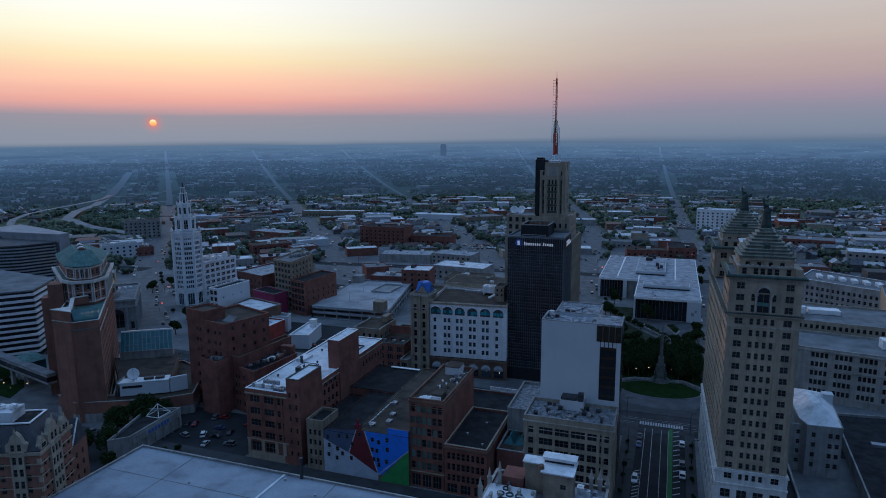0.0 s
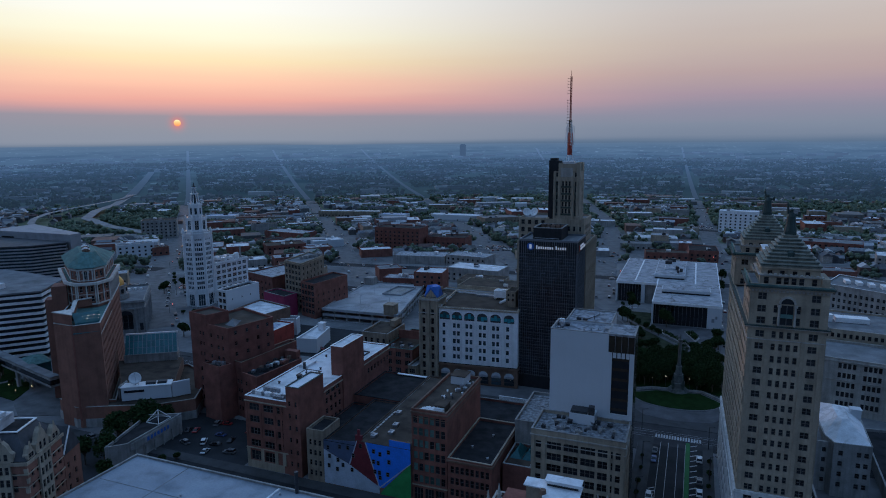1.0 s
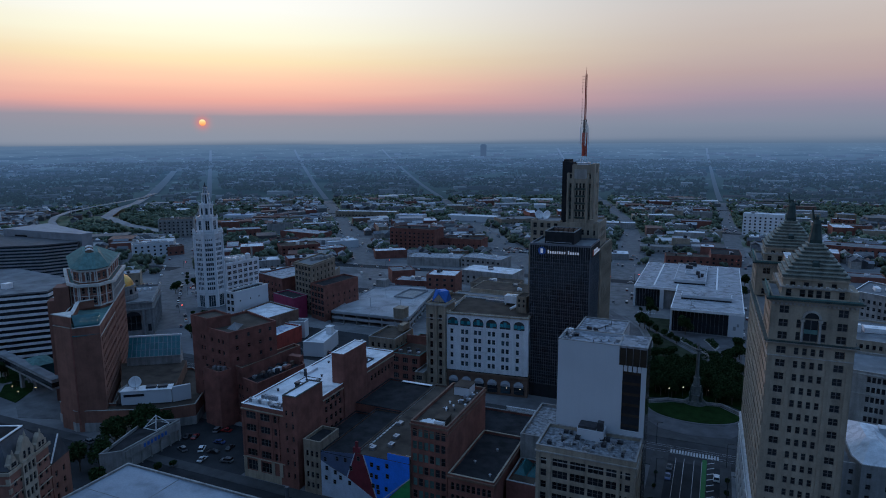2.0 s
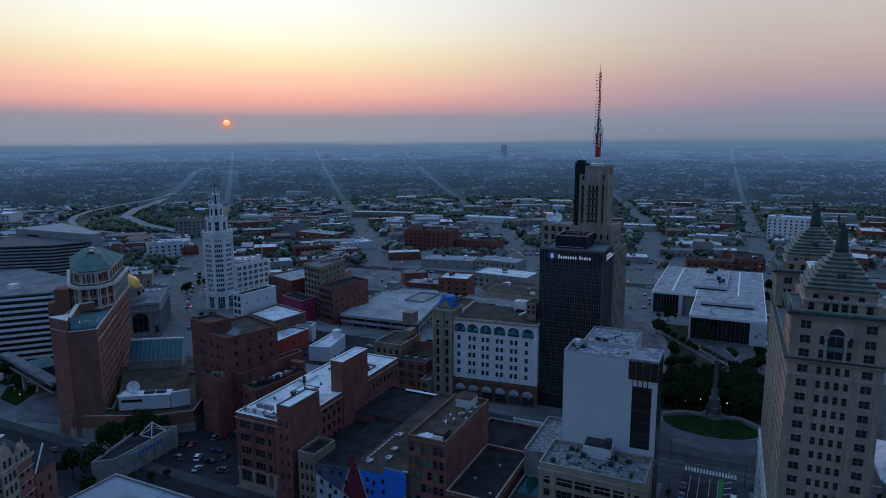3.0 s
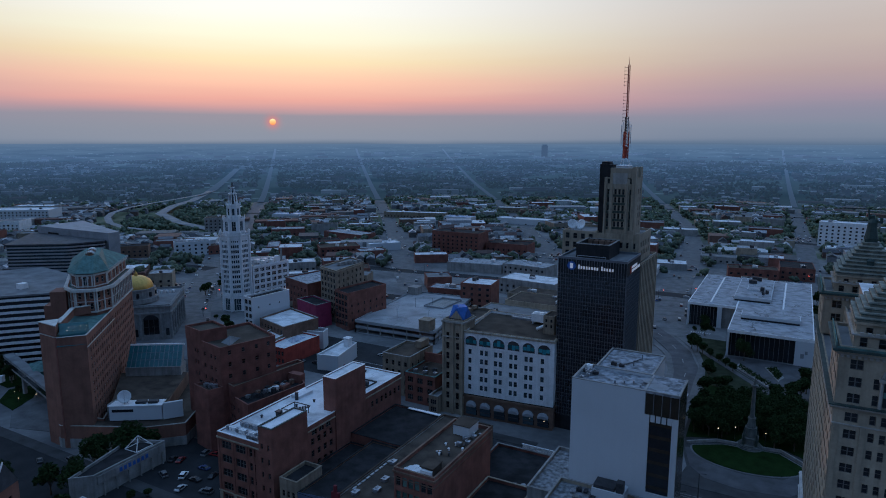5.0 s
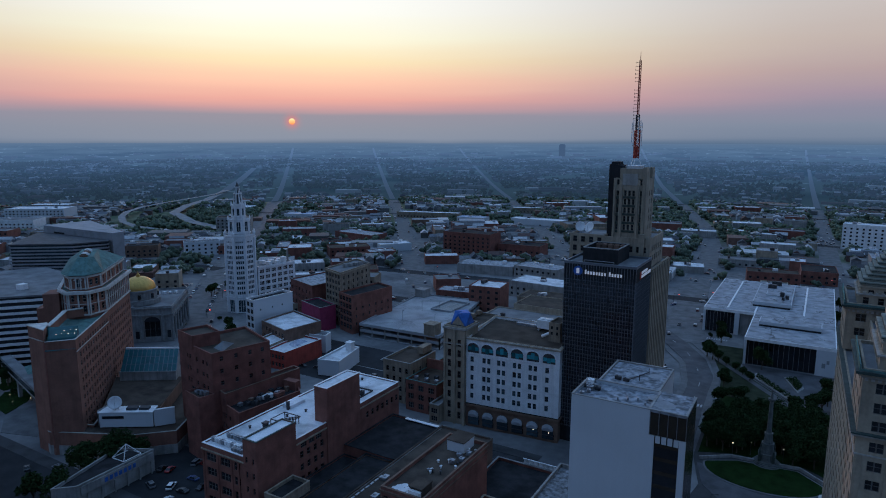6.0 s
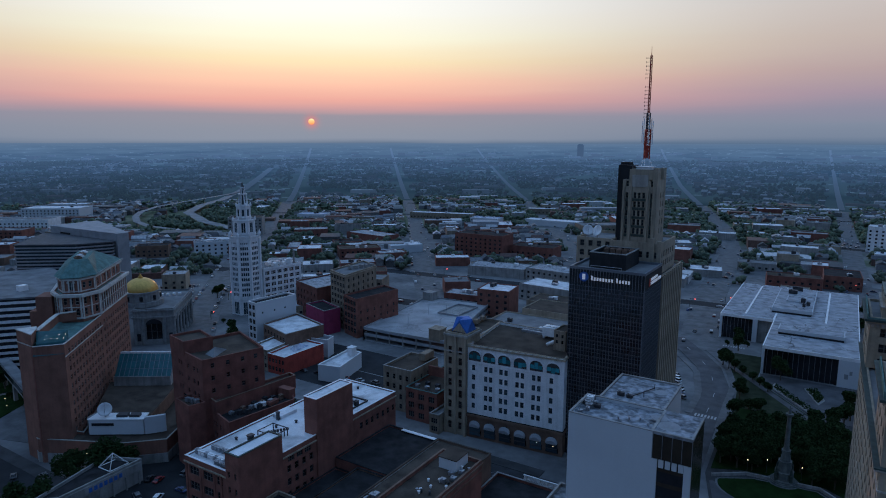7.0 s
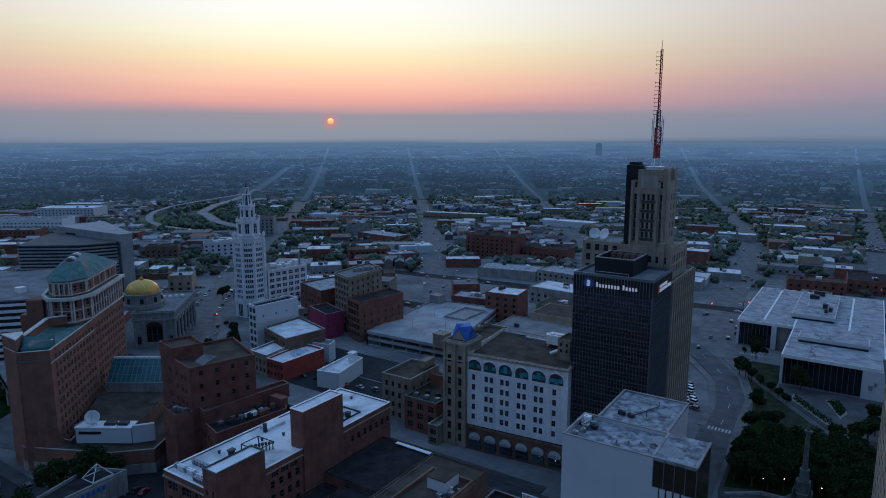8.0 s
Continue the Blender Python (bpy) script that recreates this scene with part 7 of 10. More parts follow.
t = building("brick_block", "red brick five-storey block with a dark glazed front", [(-262.4, 355.4), (-248.6, 350.2), (-243.4, 384), (-258, 389)], 23.4, "brick_red", "roof_dark", cap="brick_dark",
             openings={0: grid(spread(14.7, 4, 2.9, 0.7), levels(2.6, 4.1, 5), 2.9, "triple"), 1: grid(spread(34, 6, 1.1, 3), levels(5, 4.6, 3), 1.7)})


# ---------------------------------------------------------------- the diagonal hotel with its podium and glass hall
def hotel_slab():
    A, B, C = (-259.6, 177.2), (-248.6, 176.9), (-242.5, 184.5)
    e = Vector((-0.678, 0.735))
    f = Vector((-0.735, -0.678))
    c = Vector(C)
    Rm, Rb = c + e * 33, c + e * 75.5
    Lm, Lb = Rm + f * 17, Rb + f * 25
    t = thing("corner_hotel", "red-brown brick slab hotel with green copper roof and glazed corner", "hotel", -280, 215)
    rows_ = levels(5.5, 3.3, 11)
    cols = [(3.4 + k * 3.05, 1.5) for k in range(12)]
    Lq, Rq = Lm + e * 7.0, Rm + e * 7.0
    building("", "", [A, B, C, tuple(Rq), tuple(Lq)], 43.0, "brick_pale", "copper", thing_to=t, openings={2: grid(cols, rows_, 1.9)}, frame_mat="frame_pale", parapet=0.9, cap="trim")
    ang = math.degrees(math.atan2(e.y, e.x))

    def faceted(d):
        """The tower's plan with canted front corners, set in by d."""
        return inset([tuple(Lq), tuple(Lm + (Rm - Lm) * 0.27), tuple(Lm + (Rm - Lm) * 0.73), tuple(Rq), tuple(Rb), tuple(Lb)], d)

    F = faceted(0.0)
    cols2 = [(1.6 + k * 3.05, 1.5) for k in range(11)]
    edge_len = [(Vector(F[(i + 1) % 6]) - Vector(F[i])).length for i in range(6)]
    up = {3: grid(cols2, rows_, 1.9) + grid(cols2, [44.8], 6.4, "plain")}
    for i in (0, 1, 2):
        up[i] = grid(spread(edge_len[i], 3, 1.3, 1.1), [44.8, 49.2], 2.6, "sash")
    building("", "", F, 53.6, "brick_pale", "copper", thing_to=t, wall_name="tall_wall", frame_mat="frame_pale", parapet=0.4, openings=up,
             cornice=((52.4, 1.2, 1.3, "trim"), (43.4, 0.6, 0.5, "trim"), (48.0, 0.25, 0.16, "trim")))
    pil = Mb().box(-0.26, 0.26, -0.35, 0.0, 44.0, 52.4).mesh("pilaster", M["trim"])
    ap = Mb().box(-0.24, 0.24, -0.3, 0, 53.9, 58.8).mesh("pilaster", M["trim"])
    G = faceted(1.6)
    g_len = [(Vector(G[(i + 1) % 6]) - Vector(G[i])).length for i in range(6)]
    building("", "", G, 59.5, "brick_pale", "copper", z0=53.4, thing_to=t, parapet=0, wall_name="attic_wall", glass="glass_hotel", frame_mat="frame_pale",
             openings={0: grid(spread(g_len[0], 2, 1.5, 1.4), [55.3], 2.4, "sash"), 1: [(g_len[1] / 2 - 1.2, 54.7, 2.4, 3.4, "pair")], 2: grid(spread(g_len[2], 2, 1.5, 1.4), [55.3], 2.4, "sash"), 3: grid([(2.5 + k * 4.2, 1.7) for k in range(7)], [55.3], 2.4, "pair")},
             cornice=((58.7, 0.7, 0.7, "trim"), (54.0, 0.4, 0.2, "trim")))
    for poly, mesh, counts in ((F, pil, {0: 2, 1: 2, 2: 2, 3: 12}), (G, ap, {0: 1, 1: 3, 2: 1, 3: 5})):
        for i, n in counts.items():
            va, vb = Vector(poly[i]), Vector(poly[(i + 1) % 6])
            d_ = (vb - va).normalized()
            for k in range(n + 1):
                q = va + d_ * (0.4 + ((vb - va).length - 0.8) * k / n)
                part("pilaster", mesh, None, t).matrix_basis = pose(q.x, q.y, 0, 0, 0, math.degrees(math.atan2(d_.y, d_.x)))
    # round-headed surround of the attic's front window
    gm, gd = (Vector(G[1]) + Vector(G[2])) / 2, (Vector(G[2]) - Vector(G[1])).normalized()
    gn = Vector((gd.y, -gd.x))
    rim = Mb()
    for k in range(10):
        q = [(gm.x + gd.x * r_ * math.cos(w_) + gn.x * 0.02, gm.y + gd.y * r_ * math.cos(w_) + gn.y * 0.02, 57.6 + r_ * 0.8 * math.sin(w_)) for r_, w_ in ((1.2, math.pi * k / 10), (1.6, math.pi * k / 10), (1.6, math.pi * (k + 1) / 10), (1.2, math.pi * (k + 1) / 10))]
        rim.loft(q, [(x_ + gn.x * 0.25, y_ + gn.y * 0.25, z_) for x_, y_, z_ in q])
    part("arch_surround", rim.weld(), M["trim"], t)
    ev = [Vector(p) for p in faceted(0.4)]
    ax0, ax1 = (ev[1] + ev[2]) / 2 + e * 9.5, (ev[4] + ev[5]) / 2 - e * 9
    w = (ev[2] - ev[1]).normalized() * 3.2
    ridge = [ax0 + e * 3 - w, ax0 - w * 0.6, ax0 + w * 0.6, ax0 + e * 3 + w, ax1 + w, ax1 - w]
    part("hip_roof", Mb().loft([(p.x, p.y, 59.9) for p in ev], [(p.x, p.y, 65.6) for p in ridge]), M["copper"], t, "green copper hipped roof")
    for k in range(4):
        p = ax0.lerp(ax1, 0.12 + 0.2 * k)
        part("roof_unit", Mb().box(p.x - 1.4, p.x + 1.4, p.y - 1.0, p.y + 1.0, 65.6, 66.4).box(p.x - 0.9, p.x + 0.9, p.y - 0.6, p.y + 0.6, 66.4, 66.8), M["white_paint" if k % 2 else "brick_brown"], t)
    for k in range(24):
        p = ev[3].lerp(ev[4], (k + 0.5) / 24)
        part("antefix", Mb().cyl(p.x, p.y, 0.26, 59.8, 60.6, 6, 0.1), M["trim"], t)
    band = Mb().box(-0.1, 40.0, -0.12, 0.0, 0, 0.35).mesh("string_course", M["trim"])
    for z in (5.0, 38.3):
        part("string_course", band, None, t).matrix_basis = pose(*c, z, 0, 0, ang)
    low = Mb().box(-0.1, 75.4, -0.25, 0.0, 0, 3.4).mesh("stone_plinth", M["limestone_pale"])
    part("stone_plinth", low, None, t).matrix_basis = pose(*c, 1.4, 0, 0, ang)
    # left side stair wing
    sw = Lm + e * 4
    part("stair_wing", Mb().prism([tuple(sw), tuple(sw + e * 9), tuple(sw + e * 9 + f * 6), tuple(sw + f * 6)], 0, 52).prism([tuple(sw + e * 1 + f * 6), tuple(sw + e * 8 + f * 6), tuple(sw + e * 8 + f * 9), tuple(sw + e * 1 + f * 9)], 0, 46), M["brick_pale"], t)
    # white-capped front wall, its stepped return to the tower and the glazed chamfer on the corner
    run = [(-254.6, 181.6), (-271.6, 197.6), (-269.4, 203.6)]
    part("front_parapet", Mb().prism([A, B, run[0], (-256.6, 182.4)], 43.4, 47.5), M["brick_pale"], t)
    part("front_coping", Mb().prism(inset([A, B, run[0], (-256.6, 182.4)], -0.25), 47.5, 47.8), M["trim"], t)
    for pa, pb in zip(run, run[1:]):
        va, vb = Vector(pa), Vector(pb)
        nn = Vector((-(vb - va).y, (vb - va).x)).normalized()
        part("return_wall", Mb().prism([tuple(va - nn * 0.4), tuple(vb - nn * 0.4), tuple(vb + nn * 0.4), tuple(va + nn * 0.4)], 43.4, 46.6), M["brick_pale"], t)
        part("return_coping", Mb().prism([tuple(va - nn * 0.8), tuple(vb - nn * 0.8), tuple(vb + nn * 0.8), tuple(va + nn * 0.8)], 46.6, 46.9), M["trim"], t)
    g = Mb()
    b, c2 = Vector((*B, 0)), Vector((*C, 0))
    i0, i1 = b + Vector((-5.6, 4.4, 0)), c2 + Vector((-4.6, 4.0, 0))
    g.loft([tuple(b + Vector((0.1, -0.25, 39.6))), tuple(c2 + Vector((-0.1, -0.25, 39.6))), tuple(i1 + Vector((0, 0, 39.6))), tuple(i0 + Vector((0, 0, 39.6)))],
           [tuple(b + Vector((-0.4, 1.6, 43.6))), tuple(c2 + Vector((-1.8, 1.6, 43.6))), tuple(i1 + Vector((0, 0, 46.6))), tuple(i0 + Vector((0, 0, 46.6)))])
    part("corner_glazing", g, M["glass_atrium"], t, "sloped green corner glazing")
    for k in range(4):
        for j in range(2):
            q = b.lerp(c2, 0.2 + 0.2 * k) + Vector((-0.6 - j * 0.9, 2.4 + j * 1.3, 44.9 + j * 0.9))
            part("downlight", Mb().cyl(q.x, q.y, 0.08, q.z - 0.06, q.z + 0.06, 6), M["lamp_white"], t)
    # dark brick strip standing slightly proud of the front wall
    part("front_groove", Mb().prism([(B[0] - 0.7, B[1] - 0.12), (B[0] + 0.1, B[1] - 0.12), (B[0] + 0.1, B[1] + 0.05), (B[0] - 0.7, B[1] + 0.05)], 3, 43.2), M["brick_dark"], t)
    return t


hotel_slab()


def podium():
    t = building("hotel_podium", "brick podium with a pale coping and terraces at the hotel's foot", [(-266, 181), (-251, 176.5), (-222, 191), (-212, 201), (-226, 226), (-246, 234), (-268, 216), (-243, 188.4)], 8.6, "brick_pale", "roof_brown", cap="limestone_pale", category="hotel")
    part("base_wall", Mb().prism(inset([(-266, 181), (-251, 176.5), (-222, 191), (-212, 201), (-226, 226), (-246, 234), (-268, 216), (-243, 188.4)], -0.2), 0, 3.6), M["concrete"], t)
    part("upper_hall", Mb().prism([(-240.5, 190), (-224, 202), (-246, 231), (-270.4, 215.4)], 8.0, 13.0), M["brick_brown"], t)
    part("upper_hall_roof", Mb().prism([(-240.3, 190.3), (-224.4, 202), (-246, 230.6), (-270, 215.4)], 13.0, 13.3), M["roof_brown"], t)
    # white rooms with a dish
    part("white_room", Mb().prism([(-239.6, 188.8), (-223.2, 199.6), (-226.6, 204), (-242, 193.6)], 8.2, 13.8), M["white_wall"], t)
    part("white_room_roof", Mb().prism([(-239.9, 188.5), (-222.9, 199.5), (-226.5, 204.3), (-242.3, 193.7)], 13.8, 14.1), M["white_paint"], t)
    part("roof_panel", Mb().prism([(-232.6, 195.2), (-229.4, 197.4), (-230.8, 199.4), (-234.0, 197.2)], 14.1, 15.0), M["dark_metal"], t)
    part("roof_panel", Mb().prism([(-228.8, 197.8), (-225.8, 199.8), (-227.2, 201.8), (-230.2, 199.8)], 14.1, 15.0), M["dark_metal"], t)
    part("slot_window", Mb().prism([(-238.6, 189.25), (-232, 193.6), (-232.1, 193.75), (-238.7, 189.4)], 11.6, 12.6), M["glass"], t)
    part("side_fin", Mb().prism([(-222.8, 199.8), (-218.6, 205.6), (-219.6, 206.4), (-223.8, 200.6)], 8.2, 14.6), M["white_wall"], t)
    part("side_fin", Mb().prism([(-243.4, 190.6), (-241.2, 189.2), (-244.2, 196.6), (-246, 197.6)], 8.2, 13.4), M["concrete"], t)
    for k in range(3):
        p = Vector((-238.4, 182.6)).lerp(Vector((-229.4, 187.0)), k / 2)
        part("wall_light", Mb().cyl(p.x, p.y - 0.5, 0.28, 4.2, 4.6, 8), M["lamp_white"], t, "glowing wall light")
    part("garage_door", Mb().prism([(-243.4, 180.1), (-239.2, 182.2), (-239.3, 182.4), (-243.5, 180.3)], 0.1, 3.2), M["brick_red"], t)
    part("garage_door", Mb().prism([(-237.6, 183.0), (-228, 187.8), (-228.1, 188.0), (-237.7, 183.2)], 0.1, 3.6), M["mural_red"], t)
    dish("satellite_dish", -236.4, 193.4, 17.0, 2.5, 55, 22, 14.0, group="rooftop dishes")
    # sloping glass hall roof
    h = thing("glass_hall", "glass-roofed hall with a blue-green sloping roof", "hall", -257, 224)
    lo, hi = [(-264.4, 214, 17.0), (-245.4, 227, 17.0)], [(-251.4, 233.5, 24.0), (-270.6, 221, 24.0)]
    part("hall_body", Mb().prism([(-264.6, 213.6), (-245.2, 226.6), (-251.2, 234), (-271, 221.4)], 0, 16.6), M["concrete"], h)
    part("hall_gable", Mb().add([lo[0], hi[1], (-270.6, 221, 16.6), (-264.4, 214, 16.6), lo[1], hi[0], (-251.4, 233.5, 16.6), (-245.4, 227, 16.6)], [(0, 1, 2, 3), (7, 6, 5, 4), (2, 1, 5, 6)]), M["concrete"], h)
    n = 12
    for i in range(n):
        a, b = i / n, (i + 1) / n - 0.012
        L = lambda k, s: Vector(lo[0]).lerp(Vector(lo[1]), k) if s == 0 else Vector(hi[1]).lerp(Vector(hi[0]), k)
        for j in range(3):
            s0, s1 = j / 3 + 0.01, (j + 1) / 3 - 0.01
            q = [L(a, 0).lerp(L(a, 1), s0), L(b, 0).lerp(L(b, 1), s0), L(b, 0).lerp(L(b, 1), s1), L(a, 0).lerp(L(a, 1), s1)]
            part("pane", Mb().loft([tuple(v) for v in q], [tuple(v + Vector((0, 0, 0.12))) for v in q]), M["glass_atrium"], h)
    part("roof_frame", Mb().add([lo[0], lo[1], hi[0], hi[1]], [(0, 1, 2, 3)]), M["mullion"], h)
    part("ridge_cap", Mb().loft([(-270.9, 221.2, 23.8), (-251.2, 233.9, 23.8), (-251.6, 234.5, 23.8), (-271.3, 221.8, 23.8)], [(-270.9, 221.2, 24.6), (-251.2, 233.9, 24.6), (-251.6, 234.5, 24.6), (-271.3, 221.8, 24.6)]), M["white_paint"], h)
    part("eave_cap", Mb().loft([(-264.6, 213.6, 16.4), (-245.2, 226.6, 16.4), (-245.6, 227.2, 16.4), (-265, 214.2, 16.4)], [(-264.6, 213.6, 17.2), (-245.2, 226.6, 17.2), (-245.6, 227.2, 17.2), (-265, 214.2, 17.2)]), M["concrete"], h)


podium()


def domed_bank():
    P = [(-345.5, 273.5), (-329.6, 288.1), (-362, 324.5), (-380, 308.5)]
    t = building("domed_bank", "grey granite bank with a gilded dome and arched entrance", P, 20.5, "granite", "roof_grey", category="bank", cap="granite",
                 openings={0: [(6.6, 3.0, 8.4, 9.0, "triple"), (1.4, 2, 2.2, 4.5, "plain"), (18.4, 2, 2.0, 4.5, "plain")], 1: [(4 + k * 7.2, 3, 3.6, 10, "plain") for k in range(6)]},
                 cornice=((15.4, 0.8, 0.8, "granite"), (19.4, 0.6, 0.7, "granite")))
    ar, m = Mb(), 12
    d = (Vector(P[1]) - Vector(P[0])).normalized()
    n = Vector((d.y, -d.x))
    at = lambda u, k, z: (P[0][0] + d.x * u + n.x * k, P[0][1] + d.y * u + n.y * k, z)
    arc = [(10.8 + 4.2 * math.cos(math.pi * j / m), 11.9 + 2.8 * math.sin(math.pi * j / m)) for j in range(m + 1)]
    ar.loft([at(u, 0.2, z) for u, z in arc], [at(u, 0.02, z) for u, z in arc])
    part("arch_window", ar, M["glass"], t)
    for u in (5.0, 16.4):
        part("column", Mb().cyl(*at(u, 0.4, 0)[:2], 0.9, 0.5, 15.4, 12, 0.8), M["granite"], t)
    for k in range(7):
        p = Vector(P[1]).lerp(Vector(P[2]), (k + 0.03) / 6.8)
        part("pilaster", Mb().cyl(p.x, p.y, 0.8, 0.5, 15.4, 10), M["granite"], t)
    cx, cy = -355.8, 286.4
    part("drum", Mb().cyl(cx, cy, 11.4, 20.0, 22.5, 32).cyl(cx, cy, 9.6, 22.5, 27.4, 32).cyl(cx, cy, 10.2, 27.4, 28.2, 32), M["granite"], t, smooth_shade=False)
    for k in range(8):
        a = radians(45 * k + 10)
        part("oculus", Mb().cyl(cx + 9.7 * math.cos(a), cy + 9.7 * math.sin(a), 0.9, 23.4, 26.0, 10), M["glass"], t)
    dm, prof = Mb(), [(9.1 * math.cos(radians(a)), 28.2 + 7.2 * math.sin(radians(a))) for a in range(0, 90, 8)]
    seg = 40
    vs, fs = [], []
    for r_, z_ in prof:
        for i in range(seg):
            a = 2 * math.pi * i / seg
            rib = 1 + (0.012 if i % 5 == 0 else 0)
            vs.append((cx + r_ * rib * math.cos(a), cy + r_ * rib * math.sin(a), z_))
    for k in range(len(prof) - 1):
        for i in range(seg):
            j = (i + 1) % seg
            fs.append((k * seg + i, k * seg + j, (k + 1) * seg + j, (k + 1) * seg + i))
    fs.append(tuple(range((len(prof) - 1) * seg, len(prof) * seg)))
    part("dome", dm.add(vs, fs), M["gold"], t, "gilded ribbed dome", smooth_shade=True)
    part("finial", Mb().cyl(cx, cy, 1.2, 35.0, 36.2, 12).cyl(cx, cy, 0.8, 36.2, 37.4, 10, 0.5).cyl(cx, cy, 0.25, 37.4, 38.4, 8, 0.05), M["gold"], t)
    for k in range(5):
        roof_unit(t, -366 + k * 2.2, 302 + k * 2.6, 19.6, 1.5, 1.5, 1.3, "white_paint")
    return t


domed_bank()


def banded_centre():
    """Wide concrete hall with white floor bands and dark strip glazing."""
    P = [(-400, 150), (-384, 184), (-358.6, 216), (-342.6, 234), (-360, 262), (-420, 270), (-470, 190)]
    t = thing("banded_hall", "broad hall with white horizontal bands and dark strip windows", "building", -400, 215)
    part("core", Mb().prism(inset(P, 1.2), 0, 36.4), M["curtain"], t, "dark strip glazing")
    for k in range(11):
        z = 2.6 + k * 3.15
        part("band", Mb().prism(inset(P, 0.0 if k % 2 else 0.5), z, z + 1.25), M["white_paint"], t)
    part("roof", Mb().prism(inset(P, 0.9), 36.4, 37.2), M["roof_grey"], t)
    part("roof_house", Mb().box(-372, -368, 228, 232, 37.2, 40.0), M["white_paint"], t)
    part("ramp_beam", Mb().loft([(-392, 150, 4), (-330, 196, 4), (-331, 198, 4), (-393, 152, 4)], [(-392, 150, 7), (-330, 196, 7), (-331, 198, 7), (-393, 152, 7)]), M["white_paint"], t)
    # dark louvred block and its grey slab
    Q = [(-447, 262), (-418, 284), (-409, 303), (-440, 332), (-486, 300)]
    u = thing("louvred_block", "dark louvred office block before a tall grey slab", "building", -440, 295)
    part("core", Mb().prism(inset(Q, 0.6), 0, 49), M["glass_hotel"], u)
    for k in range(22):
        part("louvre", Mb().prism(Q, 3 + k * 2.1, 3.95 + k * 2.1), M["louvre"], u)
    part("roof", Mb().prism(inset(Q, -0.3), 49, 49.8), M["slate"], u)
    part("slab", Mb().prism([(-486, 304), (-409, 306), (-409, 314), (-486, 338)], 0, 54.5), M["louvre"], u)
    part("slab_opening", Mb().box(-474, -462, 304.2, 304.9, 45, 51), M["glass"], u)


banded_centre()
t = building("skywalk", "glazed street bridge between hall and hotel", [(-345, 205), (-283, 190), (-282, 194), (-344, 209)], 12.0, "concrete", "roof_grey", z0=7.5, parapet=0.0)
part("glazing", Mb().prism(inset([(-345, 205), (-283, 190), (-282, 194), (-344, 209)], -0.1), 8.6, 10.8), M["glass"], t)
part("column", Mb().box(-318, -316.6, 198.4, 199.8, 0, 7.5), M["concrete"], t)
part("column", Mb().box(-341, -339.6, 204.6, 206, 0, 7.5), M["concrete"], t)
g = thing("green_pavilion", "glazed teal pavilion on a skywalk landing", "pavilion", -312, 207)
for k in range(6):
    part("pane", Mb().prism([(-321.8 + k * 2.3, 203.2 - k * 0.9), (-319.7 + k * 2.3, 202.4 - k * 0.9), (-319.5 + k * 2.3, 202.9 - k * 0.9), (-321.6 + k * 2.3, 203.7 - k * 0.9)], 6.4, 11.8), M["glass_teal"], g)
part("body", Mb().prism([(-321.6, 203.8), (-308.2, 198.6), (-305.4, 207.6), (-318.8, 212.6)], 5.6, 11.8), M["glass_atrium"], g)
part("floor", Mb().prism([(-322.2, 203.2), (-307.8, 197.6), (-304.6, 208), (-319.2, 213.2)], 5.0, 5.6), M["concrete"], g)
for x, y in ((-320.8, 204.4), (-308.8, 199.8), (-306.2, 206.8), (-318.2, 211.4)):
    part("column", Mb().cyl(x, y, 0.4, 0, 5.0, 8), M["concrete"], g)
part("hip_roof", Mb().loft([(-322.4, 203.0, 11.8), (-307.6, 197.4, 11.8), (-304.4, 208.2, 11.8), (-319.4, 213.4, 11.8)], [(-315.6, 205.4, 14.0), (-312, 204.0, 14.0), (-311.2, 206.4, 14.0), (-314.8, 207.8, 14.0)]), M["copper"], g)

# small park by the hotel with a lit planted oval
tagged(part("lawn_4", Mb().prism([(-303, 186), (-309, 198), (-317, 204), (-325, 206), (-329, 198), (-318, 188)], 0, 0.3), M["grass"]), "dark lawn oval in the hotel forecourt", "lawn", kind="structure")
tagged(part("lawn_5", Mb().prism([(-332, 199), (-329, 208.6), (-346, 216), (-364, 211), (-350, 200)], 0, 0.3), M["grass"]), "dark lawn before the banded hall", "lawn", kind="structure")
tagged(part("pavement_12", Mb().prism([(-286, 176), (-268, 182), (-286, 202), (-316, 212), (-330, 207), (-310, 198), (-300, 184)], 0, 0.2), M["main_paving"]), "pale paved hotel forecourt", "pavement", kind="structure")

